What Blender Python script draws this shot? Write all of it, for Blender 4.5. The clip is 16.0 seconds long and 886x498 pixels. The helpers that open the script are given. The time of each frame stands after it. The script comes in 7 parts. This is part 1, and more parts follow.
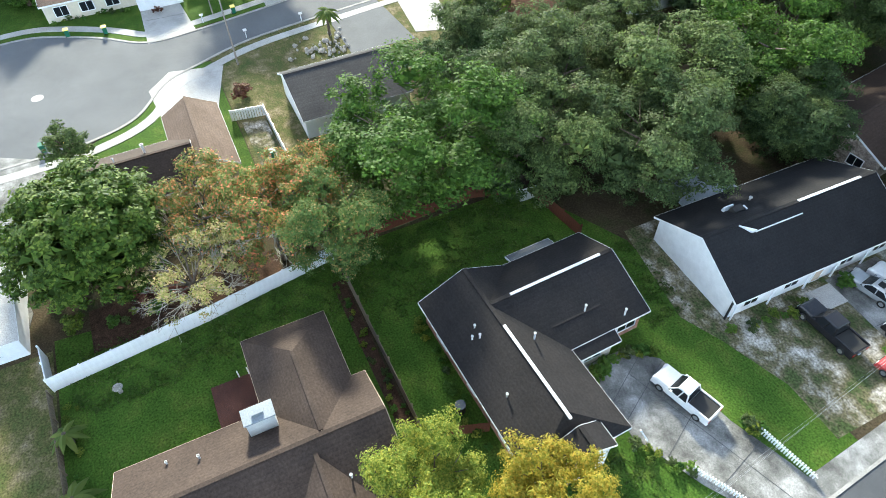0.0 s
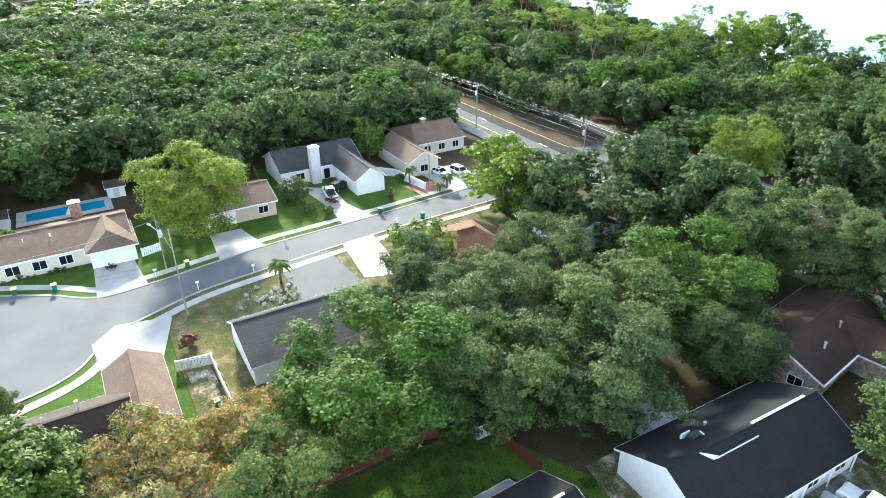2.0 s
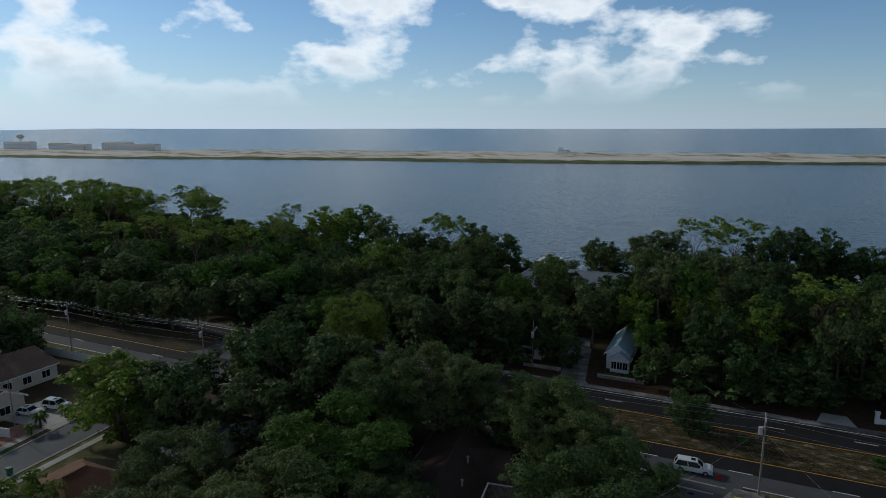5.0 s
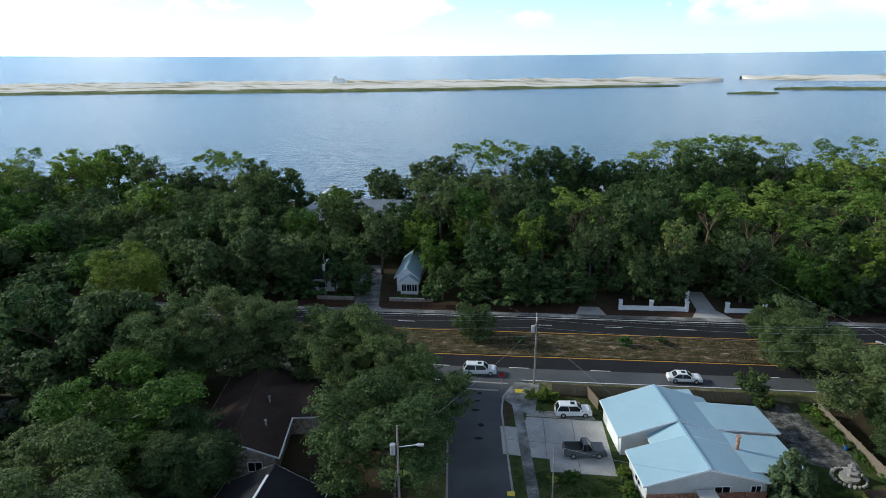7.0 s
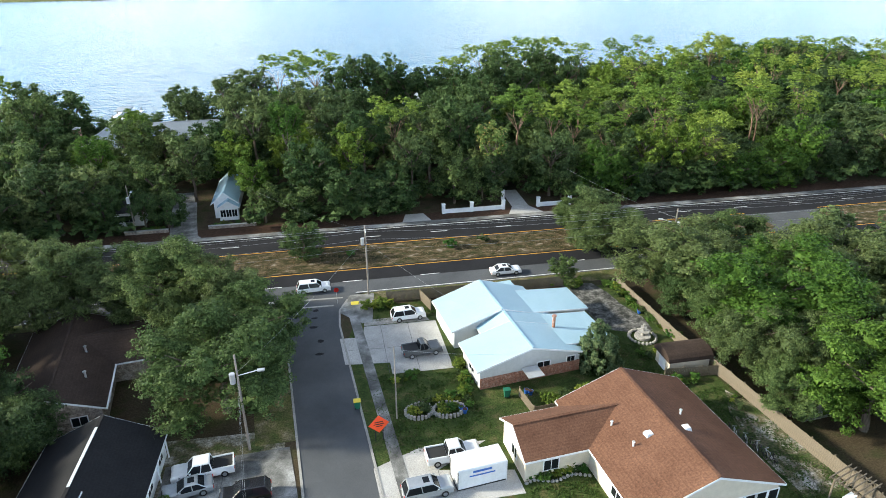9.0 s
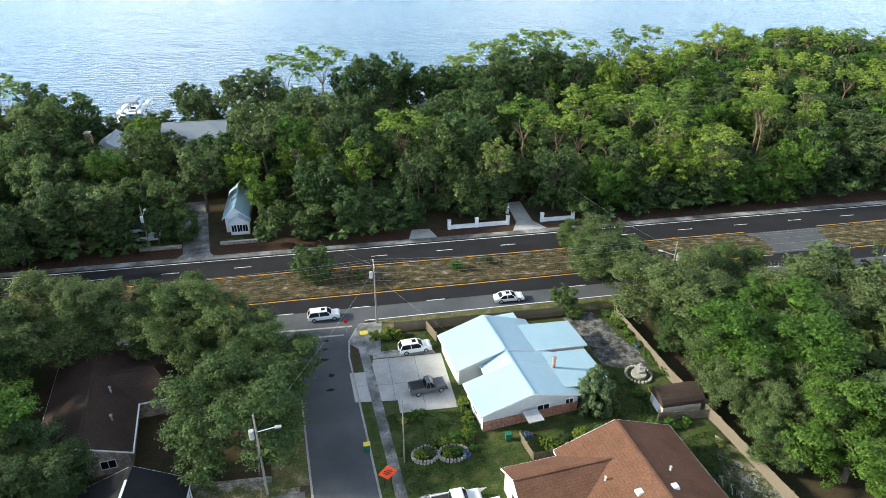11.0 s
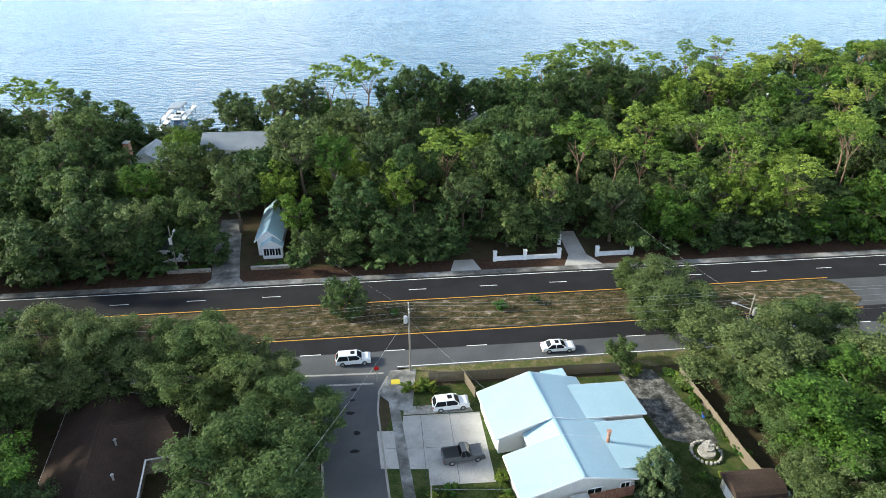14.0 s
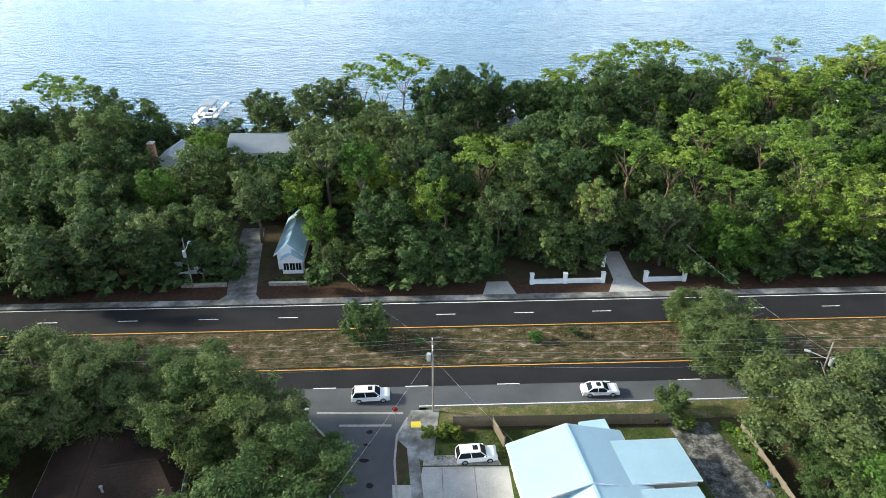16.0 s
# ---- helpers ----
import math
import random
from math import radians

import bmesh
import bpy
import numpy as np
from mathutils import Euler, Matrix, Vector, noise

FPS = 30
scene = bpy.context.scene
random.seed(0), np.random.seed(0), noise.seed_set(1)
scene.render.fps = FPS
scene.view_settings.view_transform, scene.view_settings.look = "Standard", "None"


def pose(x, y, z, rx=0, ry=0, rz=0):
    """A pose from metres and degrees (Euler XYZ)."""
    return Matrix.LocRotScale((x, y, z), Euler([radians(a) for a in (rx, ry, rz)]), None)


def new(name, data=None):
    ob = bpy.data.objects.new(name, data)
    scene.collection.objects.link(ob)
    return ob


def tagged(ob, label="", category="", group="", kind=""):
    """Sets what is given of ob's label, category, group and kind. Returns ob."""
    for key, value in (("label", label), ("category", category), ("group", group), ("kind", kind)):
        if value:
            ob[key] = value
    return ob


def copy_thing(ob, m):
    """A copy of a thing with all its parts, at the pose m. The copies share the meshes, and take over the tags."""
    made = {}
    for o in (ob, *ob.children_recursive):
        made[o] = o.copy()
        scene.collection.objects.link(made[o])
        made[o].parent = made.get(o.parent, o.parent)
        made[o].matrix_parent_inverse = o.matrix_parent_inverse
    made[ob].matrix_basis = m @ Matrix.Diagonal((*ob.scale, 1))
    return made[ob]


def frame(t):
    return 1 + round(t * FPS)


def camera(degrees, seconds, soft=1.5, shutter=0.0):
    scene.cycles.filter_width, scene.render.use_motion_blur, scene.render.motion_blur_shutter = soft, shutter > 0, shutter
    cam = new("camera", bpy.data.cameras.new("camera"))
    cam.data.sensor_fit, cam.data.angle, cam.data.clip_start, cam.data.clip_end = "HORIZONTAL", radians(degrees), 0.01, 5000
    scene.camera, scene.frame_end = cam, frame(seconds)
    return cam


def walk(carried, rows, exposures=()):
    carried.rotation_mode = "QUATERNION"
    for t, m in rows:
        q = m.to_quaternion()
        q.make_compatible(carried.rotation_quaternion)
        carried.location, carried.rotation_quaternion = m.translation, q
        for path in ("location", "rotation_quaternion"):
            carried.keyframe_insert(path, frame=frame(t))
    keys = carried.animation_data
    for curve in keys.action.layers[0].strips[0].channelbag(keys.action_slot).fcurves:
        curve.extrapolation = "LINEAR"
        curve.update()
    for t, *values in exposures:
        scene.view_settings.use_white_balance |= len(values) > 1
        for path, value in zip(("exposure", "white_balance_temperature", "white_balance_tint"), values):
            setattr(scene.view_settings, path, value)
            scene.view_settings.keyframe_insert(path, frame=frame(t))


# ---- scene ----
# ---- camera and its way ----
cam = camera(69.5, 16.0, soft=0.9)
PATH = [
    (0, 0.00, 0.00, 46.20, 41.12, 0.93, 64.60),
    (0.5, 0.00, 0.00, 46.20, 46.42, 0.85, 64.11),
    (1, 0.00, 0.00, 46.20, 51.75, 0.78, 64.03),
    (1.5, 0.00, 0.00, 46.20, 57.04, 0.65, 62.71),
    (2, 0.00, 0.00, 46.20, 62.25, 0.41, 59.50),
    (2.5, 0.00, 0.00, 46.20, 67.42, 0.37, 56.05),
    (3, 0.00, 0.00, 46.20, 72.57, 0.32, 52.64),
    (3.5, 0.00, 0.00, 46.20, 77.42, 0.37, 48.00),
    (4, 0.00, 0.00, 46.20, 79.47, -0.13, 42.60),
    (4.5, 0.00, 0.00, 46.20, 79.69, -0.38, 33.62),
    (5, 0.00, 0.00, 46.20, 79.20, 0.28, 25.09),
    (7.5, 0.00, 0.00, 46.20, 70.99, 0.40, 1.78),
    (8, 0.00, 0.00, 46.20, 68.93, 0.43, -2.43),
    (8.5, 0.00, 0.00, 46.20, 66.85, 0.29, -7.14),
    (9, 0.00, 0.00, 46.20, 65.06, 0.24, -10.95),
    (11.5, 0.06, 3.48, 58.63, 61.26, -0.16, -10.22),
    (12, 0.45, 5.18, 58.46, 61.23, -0.16, -9.95),
    (12.5, 0.86, 6.95, 58.34, 61.24, -0.14, -9.24),
    (13, 1.29, 8.85, 58.24, 61.29, -0.13, -8.33),
    (13.5, 1.76, 10.91, 58.14, 61.35, -0.08, -7.04),
    (14, 2.25, 13.15, 58.01, 61.42, -0.04, -5.73),
    (14.5, 2.72, 15.56, 57.83, 61.50, -0.03, -4.53),
    (15, 3.18, 18.06, 57.62, 61.57, 0.07, -3.41),
    (15.5, 3.64, 20.66, 57.41, 61.45, 0.07, -2.49),
    (16, 4.11, 23.30, 57.20, 60.95, 0.15, -1.95),
]
EXPOSURES = [(0.0, 1.56, 6100, 1), (2.0, 1.86, 6100, 1), (2.8, 0.8, 6350, 3), (3.5, -0.85, 6150, 4), (4.5, -1.75, 5900, 5), (5.0, -1.62, 5850, 5), (7.5, 0.3, 5650, 3), (8.0, 0.74, 5700, 3), (9.0, 0.95, 6200, 3), (16.0, 0.97, 6200, 3)]
walk(cam, [(t, pose(*p)) for t, *p in PATH], EXPOSURES)

# ---- sky and sun ----
SUN_YAW, SUN_UP = 80.0, 24.0
CLOUD_AT = (0.5, 0.32, 0.1)
world = bpy.data.worlds.new("sky")
scene.world = world
world.use_nodes = True
wn, wl = world.node_tree.nodes, world.node_tree.links
wn.clear()
sky = wn.new("ShaderNodeTexSky")
sky.sky_type, sky.sun_disc = "NISHITA", False
sky.sun_elevation, sky.sun_rotation = radians(SUN_UP), radians(-SUN_YAW)
sky.air_density, sky.dust_density, sky.ozone_density = 1.0, 0.4, 2.5
coord = wn.new("ShaderNodeTexCoord")
split = wn.new("ShaderNodeSeparateXYZ")
wl.new(coord.outputs["Generated"], split.inputs[0])


def wmath(op, a, b=None):
    n = wn.new("ShaderNodeMath")
    n.operation = op
    for k, v in enumerate((a, b)):
        if v is None:
            continue
        if isinstance(v, (int, float)):
            n.inputs[k].default_value = v
        else:
            wl.new(v, n.inputs[k])
    return n.outputs[0]


def wmix(fac, a, b):
    n = wn.new("ShaderNodeMixRGB")
    for k, v in enumerate((fac, a, b)):
        if isinstance(v, tuple):
            n.inputs[k].default_value = v
        else:
            wl.new(v, n.inputs[k])
    return n.outputs[0]


up = wmath("MAXIMUM", split.outputs[2], 0.0)
# pale haze towards the horizon, brighter on the sun's side
side = wmath("ADD", 0.56, wmath("MULTIPLY", split.outputs[0], -0.44))
haze = wmath("MULTIPLY", wmath("POWER", 2.718, wmath("MULTIPLY", up, -11.0)), side)
deep = wn.new("ShaderNodeMixRGB")
deep.blend_type = "MULTIPLY"
deep.inputs[0].default_value, deep.inputs[2].default_value = 1.0, (1.5, 1.9, 2.3, 1)
wl.new(sky.outputs[0], deep.inputs[1])
vault = wn.new("ShaderNodeMapRange")
vault.inputs["From Min"].default_value, vault.inputs["From Max"].default_value = 0.2, 0.5
vault.inputs["To Min"].default_value, vault.inputs["To Max"].default_value = 1.0, 0.32
wl.new(up, vault.inputs[0])
dome = wn.new("ShaderNodeVectorMath")
dome.operation = "SCALE"
wl.new(deep.outputs[0], dome.inputs[0])
wl.new(vault.outputs[0], dome.inputs["Scale"])
hazy = wmix(haze, dome.outputs[0], (17.0, 19.3, 22.6, 1))
# heaped clouds low over the sea, in large banks with fine edges
place = wn.new("ShaderNodeMapping")
place.inputs["Location"].default_value = CLOUD_AT
place.inputs["Scale"].default_value = (1.0, 1.0, 1.9)
wl.new(coord.outputs["Generated"], place.inputs[0])
puff = wn.new("ShaderNodeTexNoise")
puff.inputs["Scale"].default_value, puff.inputs["Detail"].default_value, puff.inputs["Roughness"].default_value = 6.0, 8, 0.52
wl.new(place.outputs[0], puff.inputs["Vector"])
cover = wn.new("ShaderNodeValToRGB")
cover.color_ramp.elements[0].position, cover.color_ramp.elements[1].position = 0.485, 0.57
wl.new(puff.outputs[0], cover.inputs[0])
lift = wn.new("ShaderNodeMapRange")
lift.inputs["From Min"].default_value, lift.inputs["From Max"].default_value = 0.03, 0.10
wl.new(up, lift.inputs[0])
shade = wn.new("ShaderNodeValToRGB")
shade.color_ramp.elements[0].position, shade.color_ramp.elements[1].position = 0.52, 0.72
shade.color_ramp.elements[0].color, shade.color_ramp.elements[1].color = (31, 30, 29, 1), (15, 16, 17.4, 1)
wl.new(puff.outputs[0], shade.inputs[0])
high = wn.new("ShaderNodeMapRange")
high.inputs["From Min"].default_value, high.inputs["From Max"].default_value = 0.25, 0.6
high.inputs["To Min"].default_value, high.inputs["To Max"].default_value = 0.9, 0.2
wl.new(up, high.inputs[0])
cloudy = wmix(wmath("MULTIPLY", wmath("MULTIPLY", cover.outputs[0], lift.outputs[0]), high.outputs[0]), hazy, shade.outputs[0])
back = wn.new("ShaderNodeBackground")
back.inputs["Strength"].default_value = 0.105
wl.new(cloudy, back.inputs["Color"])
wout = wn.new("ShaderNodeOutputWorld")
wl.new(back.outputs[0], wout.inputs["Surface"])
sun = new("sun", bpy.data.lights.new("sun", "SUN"))
sun.data.energy, sun.data.angle, sun.data.color = 5.0, radians(6), (1.0, 0.89, 0.72)
sun.matrix_world = pose(0, 0, 300, 0, 0, SUN_YAW) @ pose(0, 0, 0, -(90 - SUN_UP), 0, 0)

# ---- materials ----
def ramp_stops(node, stops):
    el = node.color_ramp.elements
    while len(el) < len(stops):
        el.new(0.5)
    for e, (p, c) in zip(el, stops):
        e.position, e.color = p, (*c, 1)


def surface(name, stops, scale=1.0, rough=0.8, metal=0.0, fine=30.0, bump=0.3, spec=0.4, fine_amt=0.35, stretch=(1, 1, 1)):
    """Two scales of noise: broad patches through a ramp, and fine grain that darkens, lightens and lifts."""
    m = bpy.data.materials.new(name)
    m.use_nodes = True
    n, l = m.node_tree.nodes, m.node_tree.links
    b = n["Principled BSDF"]
    tc, mp = n.new("ShaderNodeTexCoord"), n.new("ShaderNodeMapping")
    mp.inputs["Scale"].default_value = stretch
    l.new(tc.outputs["Object"], mp.inputs[0])
    big, small = n.new("ShaderNodeTexNoise"), n.new("ShaderNodeTexNoise")
    big.inputs["Scale"].default_value, big.inputs["Detail"].default_value, big.inputs["Roughness"].default_value = scale, 8, 0.64
    small.inputs["Scale"].default_value, small.inputs["Detail"].default_value = fine, 4
    l.new(mp.outputs[0], big.inputs["Vector"])
    l.new(mp.outputs[0], small.inputs["Vector"])
    r = n.new("ShaderNodeValToRGB")
    ramp_stops(r, stops)
    l.new(big.outputs[0], r.inputs[0])
    mx = n.new("ShaderNodeMixRGB")
    mx.blend_type = "OVERLAY"
    mx.inputs[0].default_value = fine_amt
    l.new(r.outputs[0], mx.inputs[1])
    grain = n.new("ShaderNodeMapRange")
    grain.inputs["From Min"].default_value, grain.inputs["From Max"].default_value = 0.28, 0.72
    l.new(small.outputs[0], grain.inputs[0])
    l.new(grain.outputs[0], mx.inputs[2])
    l.new(mx.outputs[0], b.inputs["Base Color"])
    b.inputs["Roughness"].default_value, b.inputs["Metallic"].default_value = rough, metal
    b.inputs["Specular IOR Level"].default_value = spec
    if bump:
        bp = n.new("ShaderNodeBump")
        bp.inputs["Strength"].default_value, bp.inputs["Distance"].default_value = bump, 0.05
        l.new(small.outputs[0], bp.inputs["Height"])
        l.new(bp.outputs[0], b.inputs["Normal"])
    return m


def plain(name, col, rough=0.5, metal=0.0, spec=0.5):
    return surface(name, [(0.3, tuple(c * 0.9 for c in col)), (0.7, tuple(min(1, c * 1.07) for c in col))], 1.5, rough, metal, 25, 0.05, spec, 0.12)


def leafy(name, a, b, c, see=0.42, turn=0.55):
    """Leaves: three hues spread by leaf, shifted a little from tree to tree, with light passing through."""
    m = bpy.data.materials.new(name)
    m.use_nodes = True
    n, l = m.node_tree.nodes, m.node_tree.links
    p = n["Principled BSDF"]
    geo, info = n.new("ShaderNodeNewGeometry"), n.new("ShaderNodeObjectInfo")
    r = n.new("ShaderNodeValToRGB")
    ramp_stops(r, [(0.0, a), (turn, b), (1.0, c)])
    l.new(geo.outputs["Random Per Island"], r.inputs[0])
    hsv = n.new("ShaderNodeHueSaturation")
    h = n.new("ShaderNodeMapRange")
    h.inputs["To Min"].default_value, h.inputs["To Max"].default_value = 0.475, 0.515
    l.new(info.outputs["Random"], h.inputs[0])
    l.new(h.outputs[0], hsv.inputs["Hue"])
    v = n.new("ShaderNodeMapRange")
    v.inputs["To Min"].default_value, v.inputs["To Max"].default_value = 1.25, 0.75
    l.new(info.outputs["Random"], v.inputs[0])
    l.new(v.outputs[0], hsv.inputs["Value"])
    l.new(r.outputs[0], hsv.inputs["Color"])
    l.new(hsv.outputs[0], p.inputs["Base Color"])
    p.inputs["Roughness"].default_value, p.inputs["Specular IOR Level"].default_value = 0.65, 0.18
    t, mx = n.new("ShaderNodeBsdfTranslucent"), n.new("ShaderNodeMixShader")
    l.new(hsv.outputs[0], t.inputs["Color"])
    mx.inputs[0].default_value = see
    l.new(p.outputs[0], mx.inputs[1])
    l.new(t.outputs[0], mx.inputs[2])
    l.new(mx.outputs[0], n["Material Output"].inputs["Surface"])
    return m


def shingles(name, a, b, rows=(1, 1, 1)):
    """Asphalt shingles: courses about 14 cm high with tabs of uneven tone and weathered patches."""
    m = surface(name, [(0.3, a), (0.7, b)], 0.35, 0.9, 0, 6, 0.25, 0.25, 0.3)
    n, l = m.node_tree.nodes, m.node_tree.links
    p = n["Principled BSDF"]
    tc = n.new("ShaderNodeTexCoord")
    w = n.new("ShaderNodeTexWave")
    w.wave_type, w.bands_direction, w.wave_profile = "BANDS", "Z", "SAW"
    w.inputs["Scale"].default_value, w.inputs["Distortion"].default_value = 2.2, 0.4
    l.new(tc.outputs["Object"], w.inputs["Vector"])
    mx = n.new("ShaderNodeMixRGB")
    mx.blend_type = "MULTIPLY"
    mx.inputs[0].default_value = 0.16
    src = p.inputs["Base Color"].links[0].from_socket
    l.new(src, mx.inputs[1])
    l.new(w.outputs["Color"], mx.inputs[2])
    l.new(mx.outputs[0], p.inputs["Base Color"])
    return m


M = {}
M["soil"] = surface("soil", [(0.3, (0.0400, 0.0300, 0.0200)), (0.5, (0.0640, 0.0500, 0.0300)), (0.68, (0.0330, 0.0440, 0.0160))], 0.3, 0.95, 0, 6, 0.5, 0.1, 0.5)
M["grass"] = surface("grass", [(0.30, (0.036, 0.076, 0.0115)), (0.5, (0.050, 0.099, 0.0145)), (0.72, (0.085, 0.120, 0.0225))], 0.5, 0.95, 0, 6, 0.6, 0.1, 0.5)
M["yard"] = surface("yard", [(0.3, (0.0274, 0.0490, 0.0130)), (0.5, (0.0479, 0.0691, 0.0194)), (0.66, (0.0889, 0.0835, 0.0356)), (0.8, (0.1505, 0.1094, 0.0713))], 0.7, 0.95, 0, 6, 0.6, 0.1, 0.5)
M["dry_grass"] = surface("dry_grass", [(0.3, (0.0504, 0.0792, 0.0216)), (0.5, (0.0936, 0.0936, 0.0360)), (0.62, (0.1728, 0.1440, 0.0864)), (0.75, (0.3024, 0.2736, 0.2160))], 0.5, 0.95, 0, 6, 0.6, 0.1, 0.5)
M["sandy"] = surface("sandy", [(0.40, (0.0574, 0.0779, 0.0287)), (0.49, (0.1230, 0.1107, 0.0656)), (0.56, (0.2460, 0.2296, 0.1886)), (0.66, (0.4592, 0.4346, 0.4018))], 0.4, 0.95, 0, 5, 0.6, 0.1, 0.6)
M["median"] = surface("median", [(0.38, (0.028, 0.034, 0.013)), (0.50, (0.068, 0.056, 0.028)), (0.59, (0.12, 0.09, 0.054)), (0.68, (0.31, 0.27, 0.22))], 0.8, 0.95, 0, 5, 0.6, 0.1, 0.6, (0.6, 1.1, 1))
M["asphalt_new"] = surface("asphalt_new", [(0.3, (0.011, 0.011, 0.013)), (0.7, (0.02, 0.02, 0.023))], 0.2, 0.9, 0, 40, 0.15, 0.2, 0.3)
M["asphalt_old"] = surface("asphalt_old", [(0.3, (0.056, 0.060, 0.066)), (0.7, (0.090, 0.095, 0.102))], 0.15, 0.9, 0, 25, 0.15, 0.3, 0.35)
M["asphalt_pale"] = surface("asphalt_pale", [(0.3, (0.0930, 0.0985, 0.1067)), (0.7, (0.1368, 0.1423, 0.1505))], 0.12, 0.9, 0, 25, 0.15, 0.3, 0.3)
M["concrete"] = surface("concrete", [(0.3, (0.30, 0.292, 0.276)), (0.5, (0.39, 0.382, 0.367)), (0.72, (0.47, 0.462, 0.448))], 0.25, 0.85, 0, 12, 0.15, 0.3, 0.3)
M["concrete_stained"] = surface("concrete_stained", [(0.36, (0.0656, 0.0656, 0.0631)), (0.5, (0.1640, 0.1640, 0.1558)), (0.64, (0.3444, 0.3444, 0.3362))], 0.28, 0.85, 0, 12, 0.15, 0.3, 0.35)
M["stone_paving"] = surface("stone_paving", [(0.38, (0.03, 0.032, 0.028)), (0.5, (0.09, 0.088, 0.082)), (0.64, (0.21, 0.205, 0.195))], 0.9, 0.9, 0, 5, 0.6, 0.2, 0.5)
M["paint_white"] = plain("paint_white", (0.74, 0.74, 0.74), 0.7)
M["paint_yellow"] = plain("paint_yellow", (0.65, 0.34, 0.03), 0.7)
M["kerb"] = surface("kerb", [(0.3, (0.24, 0.235, 0.22)), (0.7, (0.36, 0.35, 0.33))], 0.6, 0.85, 0, 10, 0.2, 0.3, 0.35)
M["wall_white"] = plain("wall_white", (0.72, 0.73, 0.74), 0.7)
M["wall_cream"] = plain("wall_cream", (0.58, 0.52, 0.42), 0.8)
M["wall_tan"] = plain("wall_tan", (0.48, 0.38, 0.28), 0.8)
M["wall_grey"] = plain("wall_grey", (0.5, 0.51, 0.5), 0.8)
M["brick"] = surface("brick", [(0.3, (0.22, 0.10, 0.07)), (0.5, (0.32, 0.16, 0.11)), (0.7, (0.42, 0.3, 0.24))], 2.5, 0.9, 0, 8, 0.5, 0.2, 0.5)
M["stone_wall"] = surface("stone_wall", [(0.3, (0.14, 0.11, 0.09)), (0.5, (0.28, 0.23, 0.19)), (0.7, (0.45, 0.4, 0.35))], 1.6, 0.9, 0, 6, 0.7, 0.2, 0.5)
M["vinyl"] = plain("vinyl", (0.76, 0.78, 0.8), 0.45)
M["wood_fence"] = surface("wood_fence", [(0.3, (0.1115, 0.0905, 0.0646)), (0.7, (0.2091, 0.1735, 0.1292))], 0.8, 0.9, 0, 14, 0.3, 0.2, 0.4, (6, 6, 0.6))
M["wood_red"] = surface("wood_red", [(0.3, (0.085, 0.030, 0.017)), (0.7, (0.130, 0.047, 0.026))], 0.8, 0.85, 0, 14, 0.3, 0.2, 0.4, (6, 6, 0.6))
M["deck"] = surface("deck", [(0.3, (0.055, 0.022, 0.018)), (0.7, (0.095, 0.04, 0.03))], 0.8, 0.8, 0, 14, 0.3, 0.3, 0.4)
M["pole_wood"] = surface("pole_wood", [(0.3, (0.16, 0.14, 0.12)), (0.7, (0.3, 0.27, 0.24))], 0.8, 0.9, 0, 10, 0.3, 0.2, 0.4, (5, 5, 0.4))
M["bark"] = surface("bark", [(0.3, (0.07, 0.055, 0.042)), (0.7, (0.17, 0.14, 0.115))], 1.2, 0.95, 0, 9, 0.8, 0.1, 0.5, (3, 3, 0.7))
M["twig"] = surface("twig", [(0.3, (0.26, 0.24, 0.20)), (0.7, (0.42, 0.39, 0.34))], 1.5, 0.9, 0, 9, 0.2, 0.2, 0.4)
M["bark_pine"] = surface("bark_pine", [(0.3, (0.13, 0.085, 0.06)), (0.7, (0.26, 0.18, 0.13))], 1.2, 0.95, 0, 9, 0.8, 0.1, 0.5, (3, 3, 0.7))
M["shingle_dark"] = shingles("shingle_dark", (0.0151, 0.0135, 0.0140), (0.0242, 0.0216, 0.0216))
M["shingle_black"] = shingles("shingle_black", (0.0107, 0.0107, 0.0127), (0.0171, 0.0171, 0.0190))
M["shingle_brown"] = shingles("shingle_brown", (0.0416, 0.0294, 0.0235), (0.0686, 0.0490, 0.0392))
M["shingle_rust"] = shingles("shingle_rust", (0.1080, 0.0504, 0.0288), (0.1656, 0.0828, 0.0504))
M["shingle_tan"] = shingles("shingle_tan", (0.1152, 0.0792, 0.0576), (0.1728, 0.1224, 0.0936))
M["shingle_grey"] = shingles("shingle_grey", (0.0360, 0.0360, 0.0396), (0.0612, 0.0598, 0.0612))
M["shingle_old"] = shingles("shingle_old", (0.0360, 0.0238, 0.0180), (0.0612, 0.0410, 0.0317))
M["metal_roof"] = surface("metal_roof", [(0.3, (0.29, 0.43, 0.51)), (0.7, (0.33, 0.47, 0.55))], 0.3, 0.5, 0.0, 8, 0.05, 0.5, 0.1)
M["metal_grey"] = surface("metal_grey", [(0.3, (0.19, 0.22, 0.25)), (0.7, (0.25, 0.28, 0.31))], 0.3, 0.5, 0.2, 8, 0.05, 0.5, 0.15)
M["metal_trim"] = plain("metal_trim", (0.62, 0.63, 0.65), 0.35, 0.6)
M["ridge_white"] = plain("ridge_white", (0.66, 0.68, 0.7), 0.5)
M["glass_dark"] = plain("glass_dark", (0.012, 0.014, 0.017), 0.18, 0, 0.25)
M["rubber"] = plain("rubber", (0.018, 0.018, 0.018), 0.8)
M["steel"] = plain("steel", (0.45, 0.46, 0.47), 0.35, 0.8)
M["car_white"] = plain("car_white", (0.72, 0.73, 0.74), 0.22)
M["car_black"] = plain("car_black", (0.014, 0.014, 0.017), 0.18)
